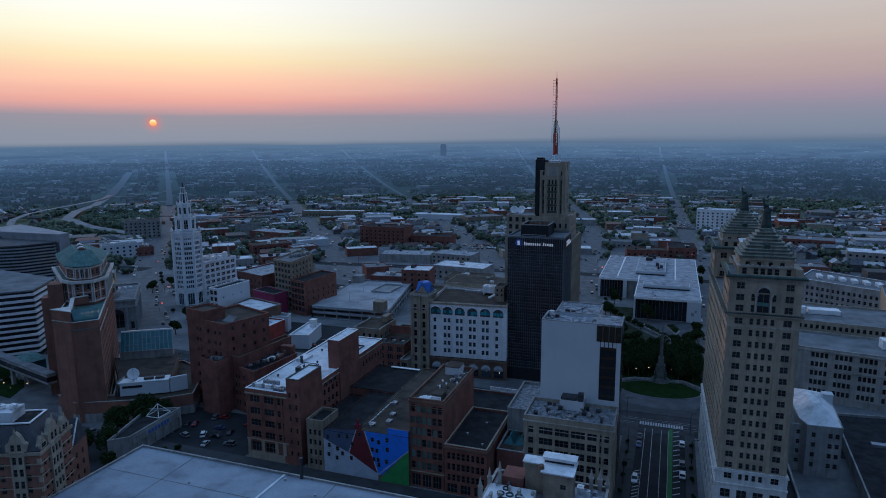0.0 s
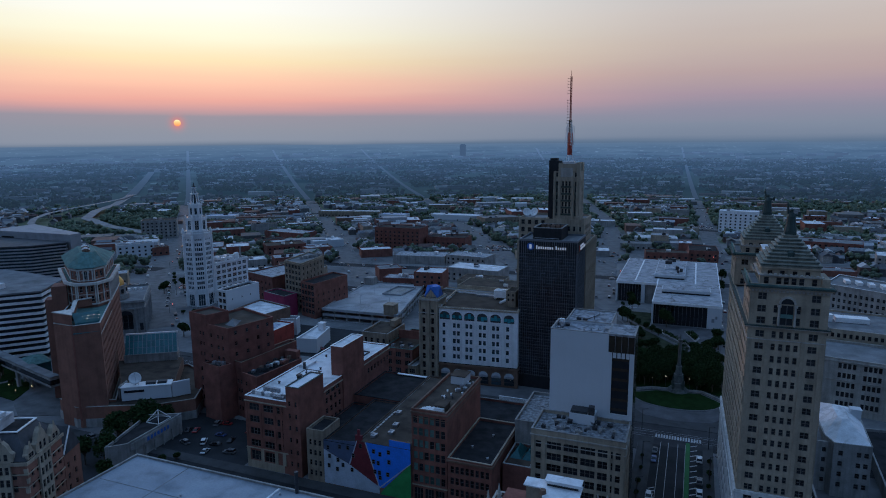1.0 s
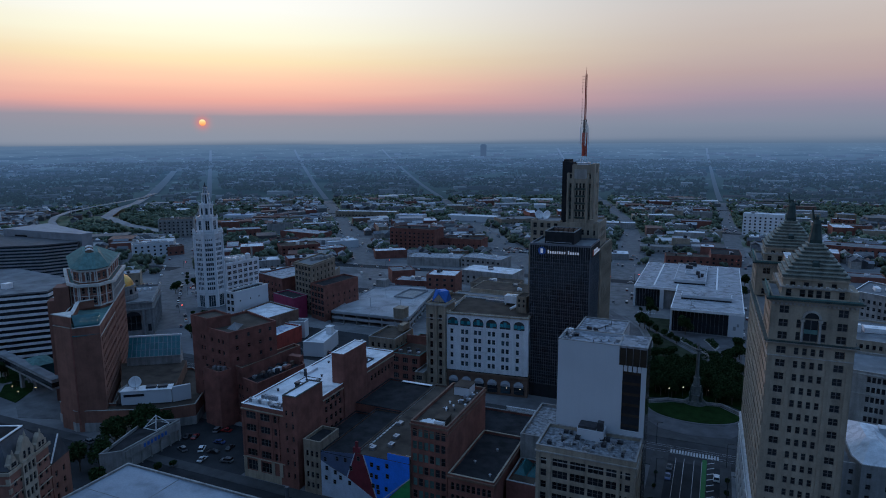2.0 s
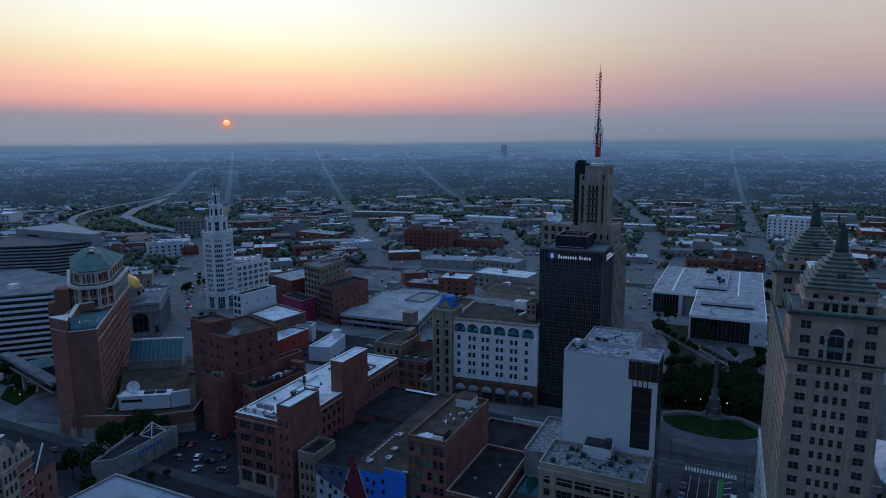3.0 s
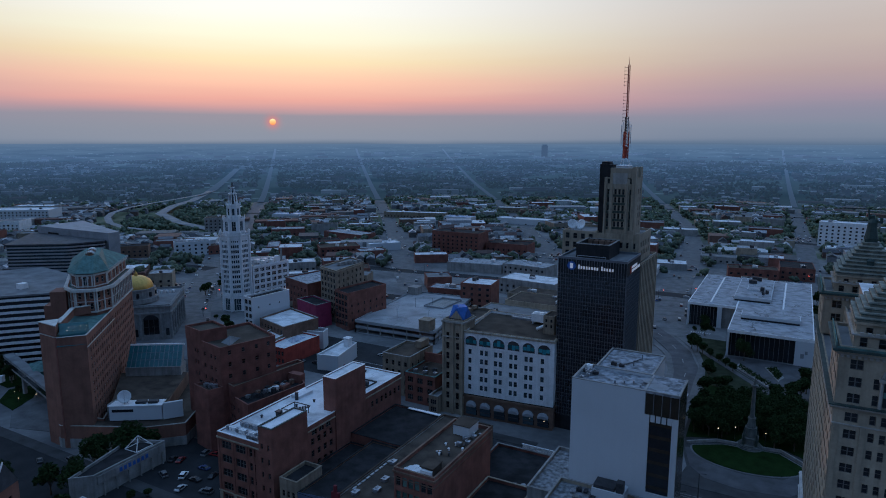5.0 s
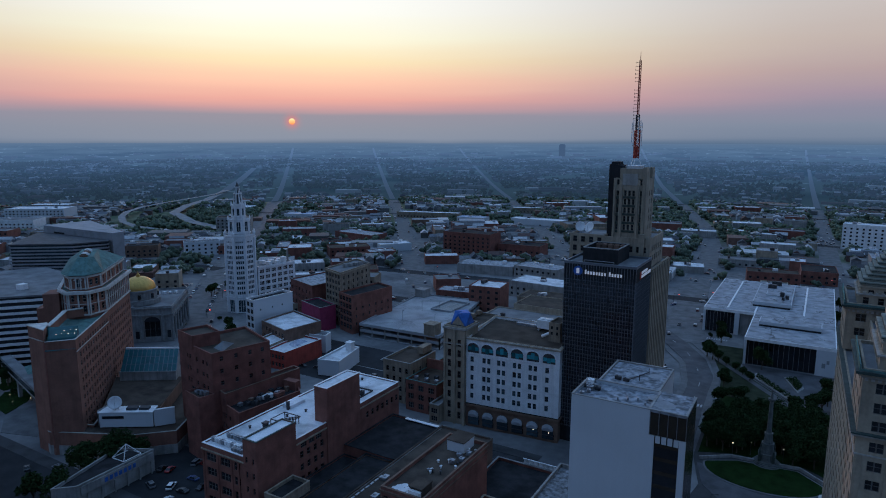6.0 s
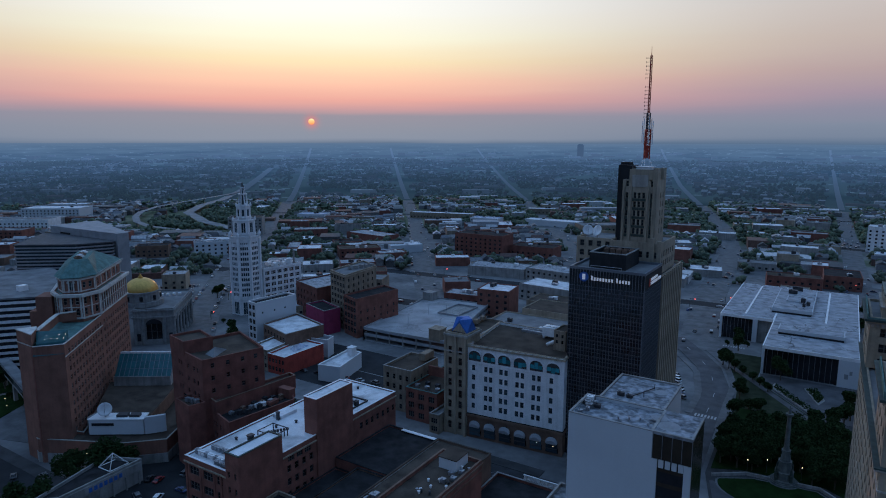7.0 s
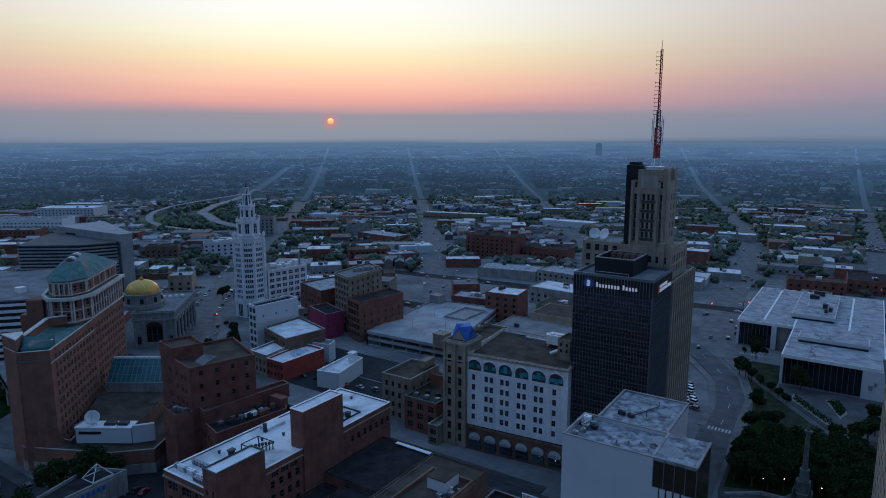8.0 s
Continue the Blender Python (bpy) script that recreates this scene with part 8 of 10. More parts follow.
# ---------------------------------------------------------------- library
def library():
    t = thing("library", "low white-roofed library with dark glass walls and white end panels", "library", -38, 480)
    A, Bx = rect(-43.0, -2.2, 413, 562), rect(-71.0, -43.0, 467, 562)
    Z = 14.8
    part("front_core", Mb().prism(rect(-42.2, -3.0, 415.6, 561), 0, Z - 1.6), M["curtain"], t, "dark glass front")
    part("side_core", Mb().prism(rect(-70.2, -42.1, 469.4, 561), 0, Z - 1.6), M["curtain"], t, "dark glass front")
    part("front_roof", Mb().prism(A, Z - 1.6, Z), M["white_paint"], t)
    part("side_roof", Mb().prism(Bx, Z - 1.6, Z), M["white_paint"], t)
    part("front_deck", Mb().prism(inset(A, 0.5), Z, Z + 0.06), M["roof_streak"], t, "white roof with dark water stains")
    part("side_deck", Mb().prism(inset(Bx, 0.5), Z, Z + 0.06), M["roof_streak"], t, "white roof with dark water stains")
    part("end_panel", Mb().box(-10.6, -2.2, 413, 415.4, 0, Z - 1.6), M["white_wall"], t)
    part("end_wall", Mb().box(-3.0, -2.2, 415.4, 562, 0, Z - 1.6), M["white_wall"], t)
    part("end_mark", Mb().box(-8.0, -6.4, 412.85, 413, 4.4, 6.8).box(-6.0, -4.8, 412.85, 413, 6.6, 8.4), M["louvre"], t)
    part("inner_panel", Mb().box(-53.6, -51.0, 467, 469.2, 0, Z - 1.6), M["white_wall"], t)
    part("inner_panel", Mb().box(-43.0, -41.9, 413.2, 416, 0, Z - 1.6), M["white_wall"], t)
    part("end_panel", Mb().box(-71.0, -69.8, 467, 562, 0, Z - 1.6), M["white_wall"], t)
    part("notch_wall", Mb().box(-51.0, -43.2, 468.8, 469.2, 0, Z - 1.6), M["concrete"], t)
    for k in range(13):
        part("mullion", Mb().box(-41.0 + k * 2.3, -40.8 + k * 2.3, 415.2, 415.6, 0, Z - 1.6), M["mullion"], t)
    for k in range(8):
        part("mullion", Mb().box(-69.2 + k * 1.9, -69.0 + k * 1.9, 469.0, 469.4, 0, Z - 1.6), M["mullion"], t)
    for q, z in ((rect(-38.6, -8.8, 439, 450), 17.4), (rect(-46, -25, 485, 545), 17.6), (rect(-40, -30, 505, 520), 18.4)):
        part("raised_roof", Mb().prism(q, Z, z), M["white_wall"], t)
        part("raised_deck", Mb().prism(inset(q, 0.4), z, z + 0.06), M["roof_streak"], t)
    part("skylight_strip", Mb().box(-38.4, -9.0, 438.2, 439, Z, Z + 0.9), M["glass"], t)
    part("skylight_strip", Mb().box(-45.6, -25.4, 484.2, 485, Z, Z + 0.9), M["glass"], t)
    for x in (-58.6, -18.4):
        part("roof_joint", Mb().box(x, x + 1.0, 472, 556, Z, Z + 0.35), M["white_paint"], t)
    for x, y, w, d, h in ((-38, 530, 5, 3, 2.2), (-31, 506, 2.4, 2.4, 2.5), (-28, 500, 2, 2, 2), (-36, 540, 6, 2, 2.6), (-30, 496, 1.6, 1.6, 1.6)):
        roof_unit(t, x, y, 17.66, w, d, h, "dark_metal")
    return t


library()
tagged(part("pavement_8", Mb().prism([(-17.6, 362.4), (-4, 366), (-2, 412.8), (-43, 412.8), (-42, 405), (-36, 393), (-19.6, 369.6)], 0, 0.28), M["plaza_stone"]), "grey paved forecourt of the library", "pavement", kind="structure")
tagged(part("pavement_10", Mb().prism([(-20.4, 362.6), (-18.6, 365.4), (-37.2, 391.2), (-50, 409), (-60, 424), (-62, 422.6), (-52, 407), (-39, 388.8)], 0, 0.32), M["plaza_stone"]), "pale diagonal path across the grass", "pavement", kind="structure")
for pts in ([(-23.3, 401.5), (-18.1, 403.0), (-14.4, 389.6), (-16.7, 382.0)], [(-35.4, 401), (-16.9, 373.0), (-18.6, 369.4), (-36.6, 395)]):
    bed = thing("planted_bed", "long planted bed of low dark shrubs behind a kerb", "planter", sum(q[0] for q in pts) / 4, sum(q[1] for q in pts) / 4, 0.2)
    part("kerb", Mb().prism(pts, 0.2, 0.6), M["concrete"], bed)
    g = random.Random(int(pts[0][1]))
    sh = Mb()
    for _ in range(420):
        u, v = g.uniform(0.06, 0.94), g.uniform(0.1, 0.9)
        o = Vector(pts[0]).lerp(Vector(pts[1]), u).lerp(Vector(pts[3]).lerp(Vector(pts[2]), u), v)
        z = g.uniform(0.6, 1.8)
        k, w = Vector((g.gauss(0, 1), g.gauss(0, 1), g.gauss(0, 1))).normalized() * 0.5, Vector((g.gauss(0, 1), g.gauss(0, 1), g.gauss(0, 1))).normalized() * 0.4
        b = Vector((o.x, o.y, z))
        sh.add([tuple(b - k), tuple(b + w), tuple(b + k), tuple(b - w)], [(0, 1, 2, 3)])
    part("shrubs", sh, M["leaf"], bed)

# ---------------------------------------------------------------- buildings past the tan tower
t = building("stone_office_row", "long tan stone office building with banked windows", [(8, 308), (36, 301), (110, 288), (116, 318), (16, 332)], 24.0, "limestone_pale", "roof_grey", cap="limestone_pale",
             openings={1: [(2.4 + k * 9.0 + j * 1.7, z, 1.25, 2.3, "plain") for k in range(8) for j in range(4) for z in levels(3.4, 4.1, 5)], 0: [(15 + j * 1.7, z, 1.25, 2.3, "plain") for j in range(5) for z in levels(3.4, 4.1, 5)]},
             cornice=((22.6, 0.5, 0.5, "limestone_pale"), (14.6, 0.3, 0.25, "limestone_pale"), (2.6, 0.3, 0.2, "limestone_pale")))
roof_unit(t, 72, 312, 23.1, 10, 6, 4, "white_paint")
t = building("stone_office_row", "tan stone rear block with a flat grey roof", [(20, 336), (118, 322), (124, 360), (28, 374)], 28.0, "limestone", "roof_grey", cap="limestone_pale", openings={0: [(4 + k * 2.4, 24.2, 1.3, 2.0, "plain") for k in range(38)]})
roof_unit(t, 52, 352, 27.1, 14, 6, 2.2, "white_paint")
roof_unit(t, 42, 350, 27.1, 3, 3, 3.4, "white_paint")
t = building("white_roof_house", "pale stucco house under a bright white hipped roof", [(24.6, 226.4), (35.4, 227.0), (37.4, 260), (22.6, 262), (22.6, 232)], 18.4, "concrete", "roof_white", parapet=0.5,
             openings={0: grid([(1.5, 1.3), (6.6, 1.3), (8.7, 1.3)], levels(3.4, 3.6, 4), 1.7), 1: grid([(3, 1.3), (9, 1.3)], levels(3.4, 3.6, 4), 1.7)})
part("hip_roof", Mb().loft([(24.9, 226.8, 18.4), (35.0, 227.4, 18.4), (36.9, 259.6, 18.4), (23.0, 261.6, 18.4), (23.0, 232.2, 18.4)], [(28.6, 238, 22.2), (30.4, 238, 22.2), (31, 250, 22.2), (27.4, 251, 22.2), (27.6, 240, 22.2)]), M["roof_white"], t, "white membrane hipped roof")
part("roof_hut", Mb().box(33.0, 36.2, 248, 251, 17.9, 22).box(32.8, 36.4, 247.8, 251.2, 22, 22.2), M["white_wall"], t)
t = building("stucco_annex", "grey stucco annex with scattered small windows", [(14.6, 228.8), (24.4, 229.4), (22.4, 262), (14.6, 262)], 17.0, "concrete", "roof_grey", cap="concrete", openings={0: grid([(1.4, 1.2), (4.4, 1.2), (7.4, 1.2)], levels(3.0, 3.5, 4), 1.6)})
vent(t, 18, 240, 16.1, 0.4, 1.4)
building("low_block", "low tarred roof beside the tan tower", [(8.5, 168), (15, 168), (15, 214), (8.5, 214)], 16, "concrete", "roof_dark", cap="concrete")
t = building("low_block", "low grey roof with strip skylights", [(39, 205), (90, 205), (90, 281), (43, 275)], 5.0, "concrete", "roof_dark", cap="concrete")
for k in range(4):
    part("skylight", Mb().box(50 + k * 9, 55 + k * 9, 248, 250.4, 4.1, 5.2), M["steel"], t)
t = building("pale_ribbed_office", "pale grey ribbed office block with stepped roof units", [(60, 470), (104, 440), (118, 470), (74, 505)], 22, "concrete", "roof_grey", cap="white_paint", openings={0: grid(spread(53, 16, 1.6, 2), levels(3, 4.2, 4), 2.2)})
for k in range(6):
    roof_unit(t, 74 + k * 6, 480 - k * 4, 21, 3, 8, 2, "white_paint")
building("tan_garage", "tan concrete garage with dark openings", [(92, 400), (170, 385), (176, 430), (100, 442)], 26, "limestone", "roof_grey", cap="concrete", openings={0: grid(spread(79, 9, 5.5, 2.5), levels(3, 5.2, 4), 1.6, "plain")})
building("white_grid_tower", "white gridded apartment slab", [(150, 560), (210, 545), (216, 575), (156, 590)], 38, "white_tc", "roof_grey", cap="white_paint", openings={0: grid(spread(61, 16, 2.2, 1.5), levels(3, 3.7, 9), 2.0, "pair")})


# ---------------------------------------------------------------- foreground roofs
t = building("flat_roof_block", "broad low block with a wide pale membrane roof", [(-182, 60), (-84, 60), (-84, 141.4), (-180.4, 141.8)], 18.0, "concrete", "roof_membrane", parapet=0.5, cap="concrete")
part("roof_seam", Mb().loft([(-128.5, 62, 17.5), (-127.7, 62, 17.5), (-126.0, 141, 17.5), (-126.8, 141, 17.5)], [(-128.4, 62, 17.8), (-127.8, 62, 17.8), (-126.1, 141, 17.8), (-126.7, 141, 17.8)]), M["roof_white"], t)
for k in (1, 5):
    part("roof_lap", Mb().box(-172 + k * 12.5, -171.7 + k * 12.5, 62, 141, 17.5, 17.54), M["roof_grey"], t)
for k in (1, 3):
    part("roof_lap", Mb().box(-179.5, -84.6, 70 + k * 19.0, 70.25 + k * 19.0, 17.54, 17.56), M["roof_grey"], t)
for x, y in ((-150, 128), (-138, 118), (-112, 134), (-100, 126), (-124.6, 138.6)):
    vent(t, x, y, 17.5, 0.25, 0.6)
part("flue", Mb().cyl(-120.6, 141.0, 0.5, 17.4, 23.5, 10).cyl(-120.6, 141.0, 0.6, 23.5, 23.9, 10), M["dark_metal"], t)
t = building("street_canopy", "long low dark roof with skylights along the street", [(-162, 142.2), (-78, 142.2), (-78, 147.6), (-162, 147.6)], 11.6, "concrete", "roof_dark", cap="concrete")
for k in range(13):
    roof_unit(t, -158 + k * 6.2, 144.6, 10.8, 3.0, 1.6, 0.9, "steel")
for k in range(7):
    part("skylight", Mb().box(-128 + k * 2.2, -126.6 + k * 2.2, 143.4, 146.6, 10.8, 11.4), M["white_paint"], t)


def gabled_hotel():
    """Brick and stone chateau-like block with gables and a steep slate roof."""
    c = Vector((-181, 107.4))
    d, b = Vector((-0.91, -0.41)), Vector((-0.41, 0.91))
    P = [tuple(c + d * 34), tuple(c), tuple(c + b * 17), tuple(c + b * 17 + d * 34)]
    t = building("gabled_brick_block", "red brick and stone block with ornate gables and steep slate roof", P, 32.0, "brick_pale", "roof_dark", parapet=0,
                 openings={0: grid([(34 - 4.2 - k * 3.4, 1.3) for k in range(9)], levels(6, 3.5, 7), 1.9, "sash"), 1: grid([(1.6 + k * 2.6, 1.3) for k in range(6)], levels(6, 3.5, 7), 1.9, "sash")},
                 cornice=((31.2, 0.9, 0.5, "limestone"), (28.4, 0.3, 0.25, "limestone"), (21.4, 0.3, 0.25, "limestone")))
    lo = [Vector((*p, 32.3)) for p in P]
    hi = [Vector((*p, 38.3)) for p in inset(P, 4.0)]
    part("slate_roof", Mb().loft([tuple(v) for v in lo], [tuple(v) for v in hi]), M["slate"], t, "dark slate mansard")
    rim = inset(P, 3.9)
    part("flat_top", Mb().prism(rim, 38.3, 38.6), M["roof_dark"], t)
    q = Mb()
    o, i_ = inset(P, 3.8), inset(P, 4.3)
    for k in range(4):
        j = (k + 1) % 4
        q.loft([(*o[k], 38.6), (*o[j], 38.6), (*i_[j], 38.6), (*i_[k], 38.6)], [(*o[k], 38.9), (*o[j], 38.9), (*i_[j], 38.9), (*i_[k], 38.9)])
    part("white_rim", q, M["white_paint"], t)
    hub = c + d * 13 + b * 8
    part("roof_house", Mb().prism([tuple(hub + d * -4 + b * -3), tuple(hub + d * -4 + b * 3.5), tuple(hub + d * 10 + b * 3.5), tuple(hub + d * 10 + b * -3)][::-1], 38.6, 41.5), M["roof_white"], t)
    for k in range(4):
        h2 = hub + d * (3 * k - 3)
        roof_unit(t, h2.x, h2.y, 41.5, 1.4, 1.4, 1.0, "white_paint")

    def gable(origin, along, width, h, out):
        n = Vector((along.y, -along.x))
        a, e = origin, origin + along * width
        prof = [(0, 0), (width, 0), (width, h * 0.42), (width * 0.86, h * 0.5), (width * 0.72, h * 0.8), (width * 0.5, h), (width * 0.28, h * 0.8), (width * 0.14, h * 0.5), (0, h * 0.42)]
        f = [(origin.x + along.x * u + n.x * out, origin.y + along.y * u + n.y * out, 32 + v) for u, v in prof]
        k = [(origin.x + along.x * u - n.x * 1.2, origin.y + along.y * u - n.y * 1.2, 32 + v) for u, v in prof]
        part("gable", Mb().loft(f, k), M["limestone"], t)
        for s in (0.34, 0.66):
            u = width * s - 0.5
            fr, gl = window_meshes(1.0, h * 0.32, "sash", "glass", "frame")
            w = part("gable_window", fr, None, t)
            o2 = origin + along * u + n * (out + 0.06)
            w.matrix_basis = pose(o2.x, o2.y, 32.6, 0, 0, math.degrees(math.atan2(along.y, along.x)))
            part("pane", gl, None, w)
        part("finial", Mb().cyl(origin.x + along.x * width / 2, origin.y + along.y * width / 2, 0.35, 32 + h, 33.2 + h, 6, 0.08), M["limestone"], t)

    for u, w, h in ((24, 6.4, 6.2), (15.2, 4.0, 4.2), (10.4, 4.0, 4.2), (3.2, 5.4, 5.8)):
        gable(c + d * (u + w), -d, w, h, 0.15)
    for u, w, h in ((0.6, 3.2, 3.8), (4.6, 6.0, 6.6), (11.6, 4.6, 4.4)):
        gable(c + b * u, b, w, h, 0.15)
    n1 = Vector((b.y, -b.x))
    n0 = Vector((-d.y, d.x))
    n0 = n0 if n0.y < 0 else -n0
    bay = [tuple(c + b * 4.8 + n1 * 0.6), tuple(c + b * 10.4 + n1 * 0.6), tuple(c + b * 10.4), tuple(c + b * 4.8)]
    building("", "", bay, 32.0, "limestone", "limestone", thing_to=t, parapet=0, wall_name="stone_bay", window_name="bay_window", openings={0: grid([(0.5, 1.2), (2.2, 1.2), (3.9, 1.2)], levels(4.2, 3.5, 8), 2.2)})
    for u in (4.0, 20.0, 28.0):
        bay = [tuple(c + d * (u + 3.6) + n0 * 0.5), tuple(c + d * u + n0 * 0.5), tuple(c + d * u), tuple(c + d * (u + 3.6))]
        building("", "", bay, 32.0, "limestone", "limestone", thing_to=t, parapet=0, wall_name="stone_bay", window_name="bay_window", openings={0: grid([(0.45, 1.1), (2.05, 1.1)], levels(4.2, 3.5, 8), 2.2)})
    for k in range(10):
        q = c + n1 * 0.12 + n0 * 0.12
        part("quoin", Mb().prism([tuple(q + d * (1.0 if k % 2 else 0.5)), tuple(q), tuple(q + b * (0.5 if k % 2 else 1.0)), tuple(q + b * 0.3 + d * 0.3)], 4 + k * 2.75, 5.4 + k * 2.75), M["limestone"], t)
    for zz in (10.7, 14.2, 17.7, 24.9):
        rb, ri = inset(P, -0.14), inset(P, 0.02)
        cb = Mb()
        for k in range(2):
            j = k + 1
            cb.loft([(*rb[k], zz), (*rb[j], zz), (*ri[j], zz), (*ri[k], zz)], [(*rb[k], zz + 0.25), (*rb[j], zz + 0.25), (*ri[j], zz + 0.25), (*ri[k], zz + 0.25)])
        part("string_course", cb, M["limestone"], t)
    # lower side wing with a white verge
    s = c + b * 19 + d * 1
    W = [tuple(s + d * 14), tuple(s), tuple(s + b * 9), tuple(s + b * 9 + d * 14)]
    w2 = building("brick_side_wing", "lower brick wing with steep slate gable and white verge", W, 24, "brick_pale", "slate", parapet=0, openings={1: grid([(1.4, 1.2), (5.2, 1.2)], levels(5, 3.6, 5), 1.8)})
    a0, a1, a2, a3 = [Vector((*p, 24.3)) for p in W]
    m0, m1 = (a0 + a3) / 2 + Vector((0, 0, 7)), (a1 + a2) / 2 + Vector((0, 0, 7))
    part("gable_roof", Mb().add([tuple(v) for v in (a0, a1, a2, a3, m0, m1)], [(0, 1, 5, 4), (2, 3, 4, 5), (1, 2, 5), (3, 0, 4), (3, 2, 1, 0)]), M["slate"], w2)
    part("verge", Mb().tube(tuple(a1 + Vector((0, 0, 0.2))), tuple(m1 + Vector((0, 0, 0.2))), 0.22, 4), M["white_paint"], w2)
    return t


gabled_hotel()


def ornate_block():
    """Near block with pinnacles, scrolled roof cresting and a white penthouse roof."""
    t = building("ornate_tower_top", "stone block with pinnacles and white penthouse roofs", rect(-58, -32.5, 90, 126.4), 39.0, "brick_brown", "roof_patch", cap="limestone_pale",
                 openings={2: grid(spread(25.5, 8, 1.4, 1.5), levels(4, 3.8, 9), 2.2)})
    L = [(-45.4, 117.0), (-39.4, 117.0), (-39.4, 122.8), (-50.0, 122.8), (-50.0, 120.4), (-45.4, 120.4)]
    building("", "", L, 45.0, "brick_tan", "roof_white", z0=38.0, parapet=0, thing_to=t, wall_name="penthouse_wall", window_name="penthouse_window", openings={0: [(3.6, 41.8, 1.2, 1.2, "pair")]})
    part("penthouse_eave", Mb().prism(inset(L, -0.5), 45.3, 45.5), M["roof_white"], t)
    part("penthouse_top", Mb().box(-46.0, -39.2, 121.0, 123.0, 45.5, 46.6), M["white_paint"], t)
    part("penthouse_top_roof", Mb().box(-46.3, -38.9, 120.6, 123.4, 46.6, 46.85), M["roof_white"], t)
    part("strip_window", Mb().box(-45.8, -39.5, 120.9, 121.0, 45.6, 46.0), M["glass"], t)
    part("roof_drum", Mb().cyl(-46.0, 118.0, 0.7, 45.4, 46.3, 10, 0.6), M["brick_brown"], t)
    part("brown_room", Mb().box(-55.0, -50.2, 119.5, 124.6, 38.0, 41.4), M["brick_dark"], t)
    # scrolled cresting over a pale deck
    part("crest_deck", Mb().box(-57.4, -47.2, 100, 119.0, 38.1, 39.6), M["roof_white"], t)
    ring = Mb()
    n = 14
    for k in range(n):
        a, b = 2 * math.pi * k / n, 2 * math.pi * (k + 1) / n
        q = [(r * math.cos(w), r * math.sin(w), 0.0) for r, w in ((0.62, a), (0.85, a), (0.85, b), (0.62, b))]
        ring.loft(q, [(x, y, 0.3) for x, y, _ in q])
    ring = ring.mesh("scroll", M["dark_metal"])
    for k in range(22):
        part("scroll", ring, None, t).matrix_basis = pose(-54.2 + (k % 3) * 2.0 + (k // 3 % 2) * 0.7, 101.5 + (k // 3) * 2.3, 39.6)
    rg2 = random.Random(6)
    for k in range(34):
        x, y = rg2.uniform(-57.2, -47.6), rg2.uniform(98, 118)
        part("crest_piece", Mb().box(x, x + rg2.uniform(0.3, 1.0), y, y + rg2.uniform(0.3, 1.6), 39.6, 39.6 + rg2.uniform(0.3, 1.2)), M["limestone_pale" if k % 3 else "dark_metal"], t)
    for x, y, h in ((-55.4, 119.2, 45.0), (-57.8, 119.4, 43.0), (-57.8, 112, 44.6), (-57.8, 104, 43.4), (-36.2, 124.8, 43.6), (-34.4, 125.6, 43.2), (-32.9, 126, 42.2), (-32.9, 118, 42.4)):
        part("pinnacle", Mb().box(x - 0.4, x + 0.4, y - 0.4, y + 0.4, 38.6, h - 2.4).cyl(x, y, 0.58, h - 2.4, h - 2.0, 8).cyl(x, y, 0.4, h - 2.0, h, 8, 0.08), M["limestone_pale"], t)
    for k in range(20):
        roof_unit(t, -38.6 + rg2.uniform(0, 5), 102 + rg2.uniform(0, 22), 38.1, rg2.uniform(0.6, 1.6), rg2.uniform(0.6, 1.6), rg2.uniform(0.5, 1.6), "white_paint" if k % 2 else "steel")
    return t


ornate_block()


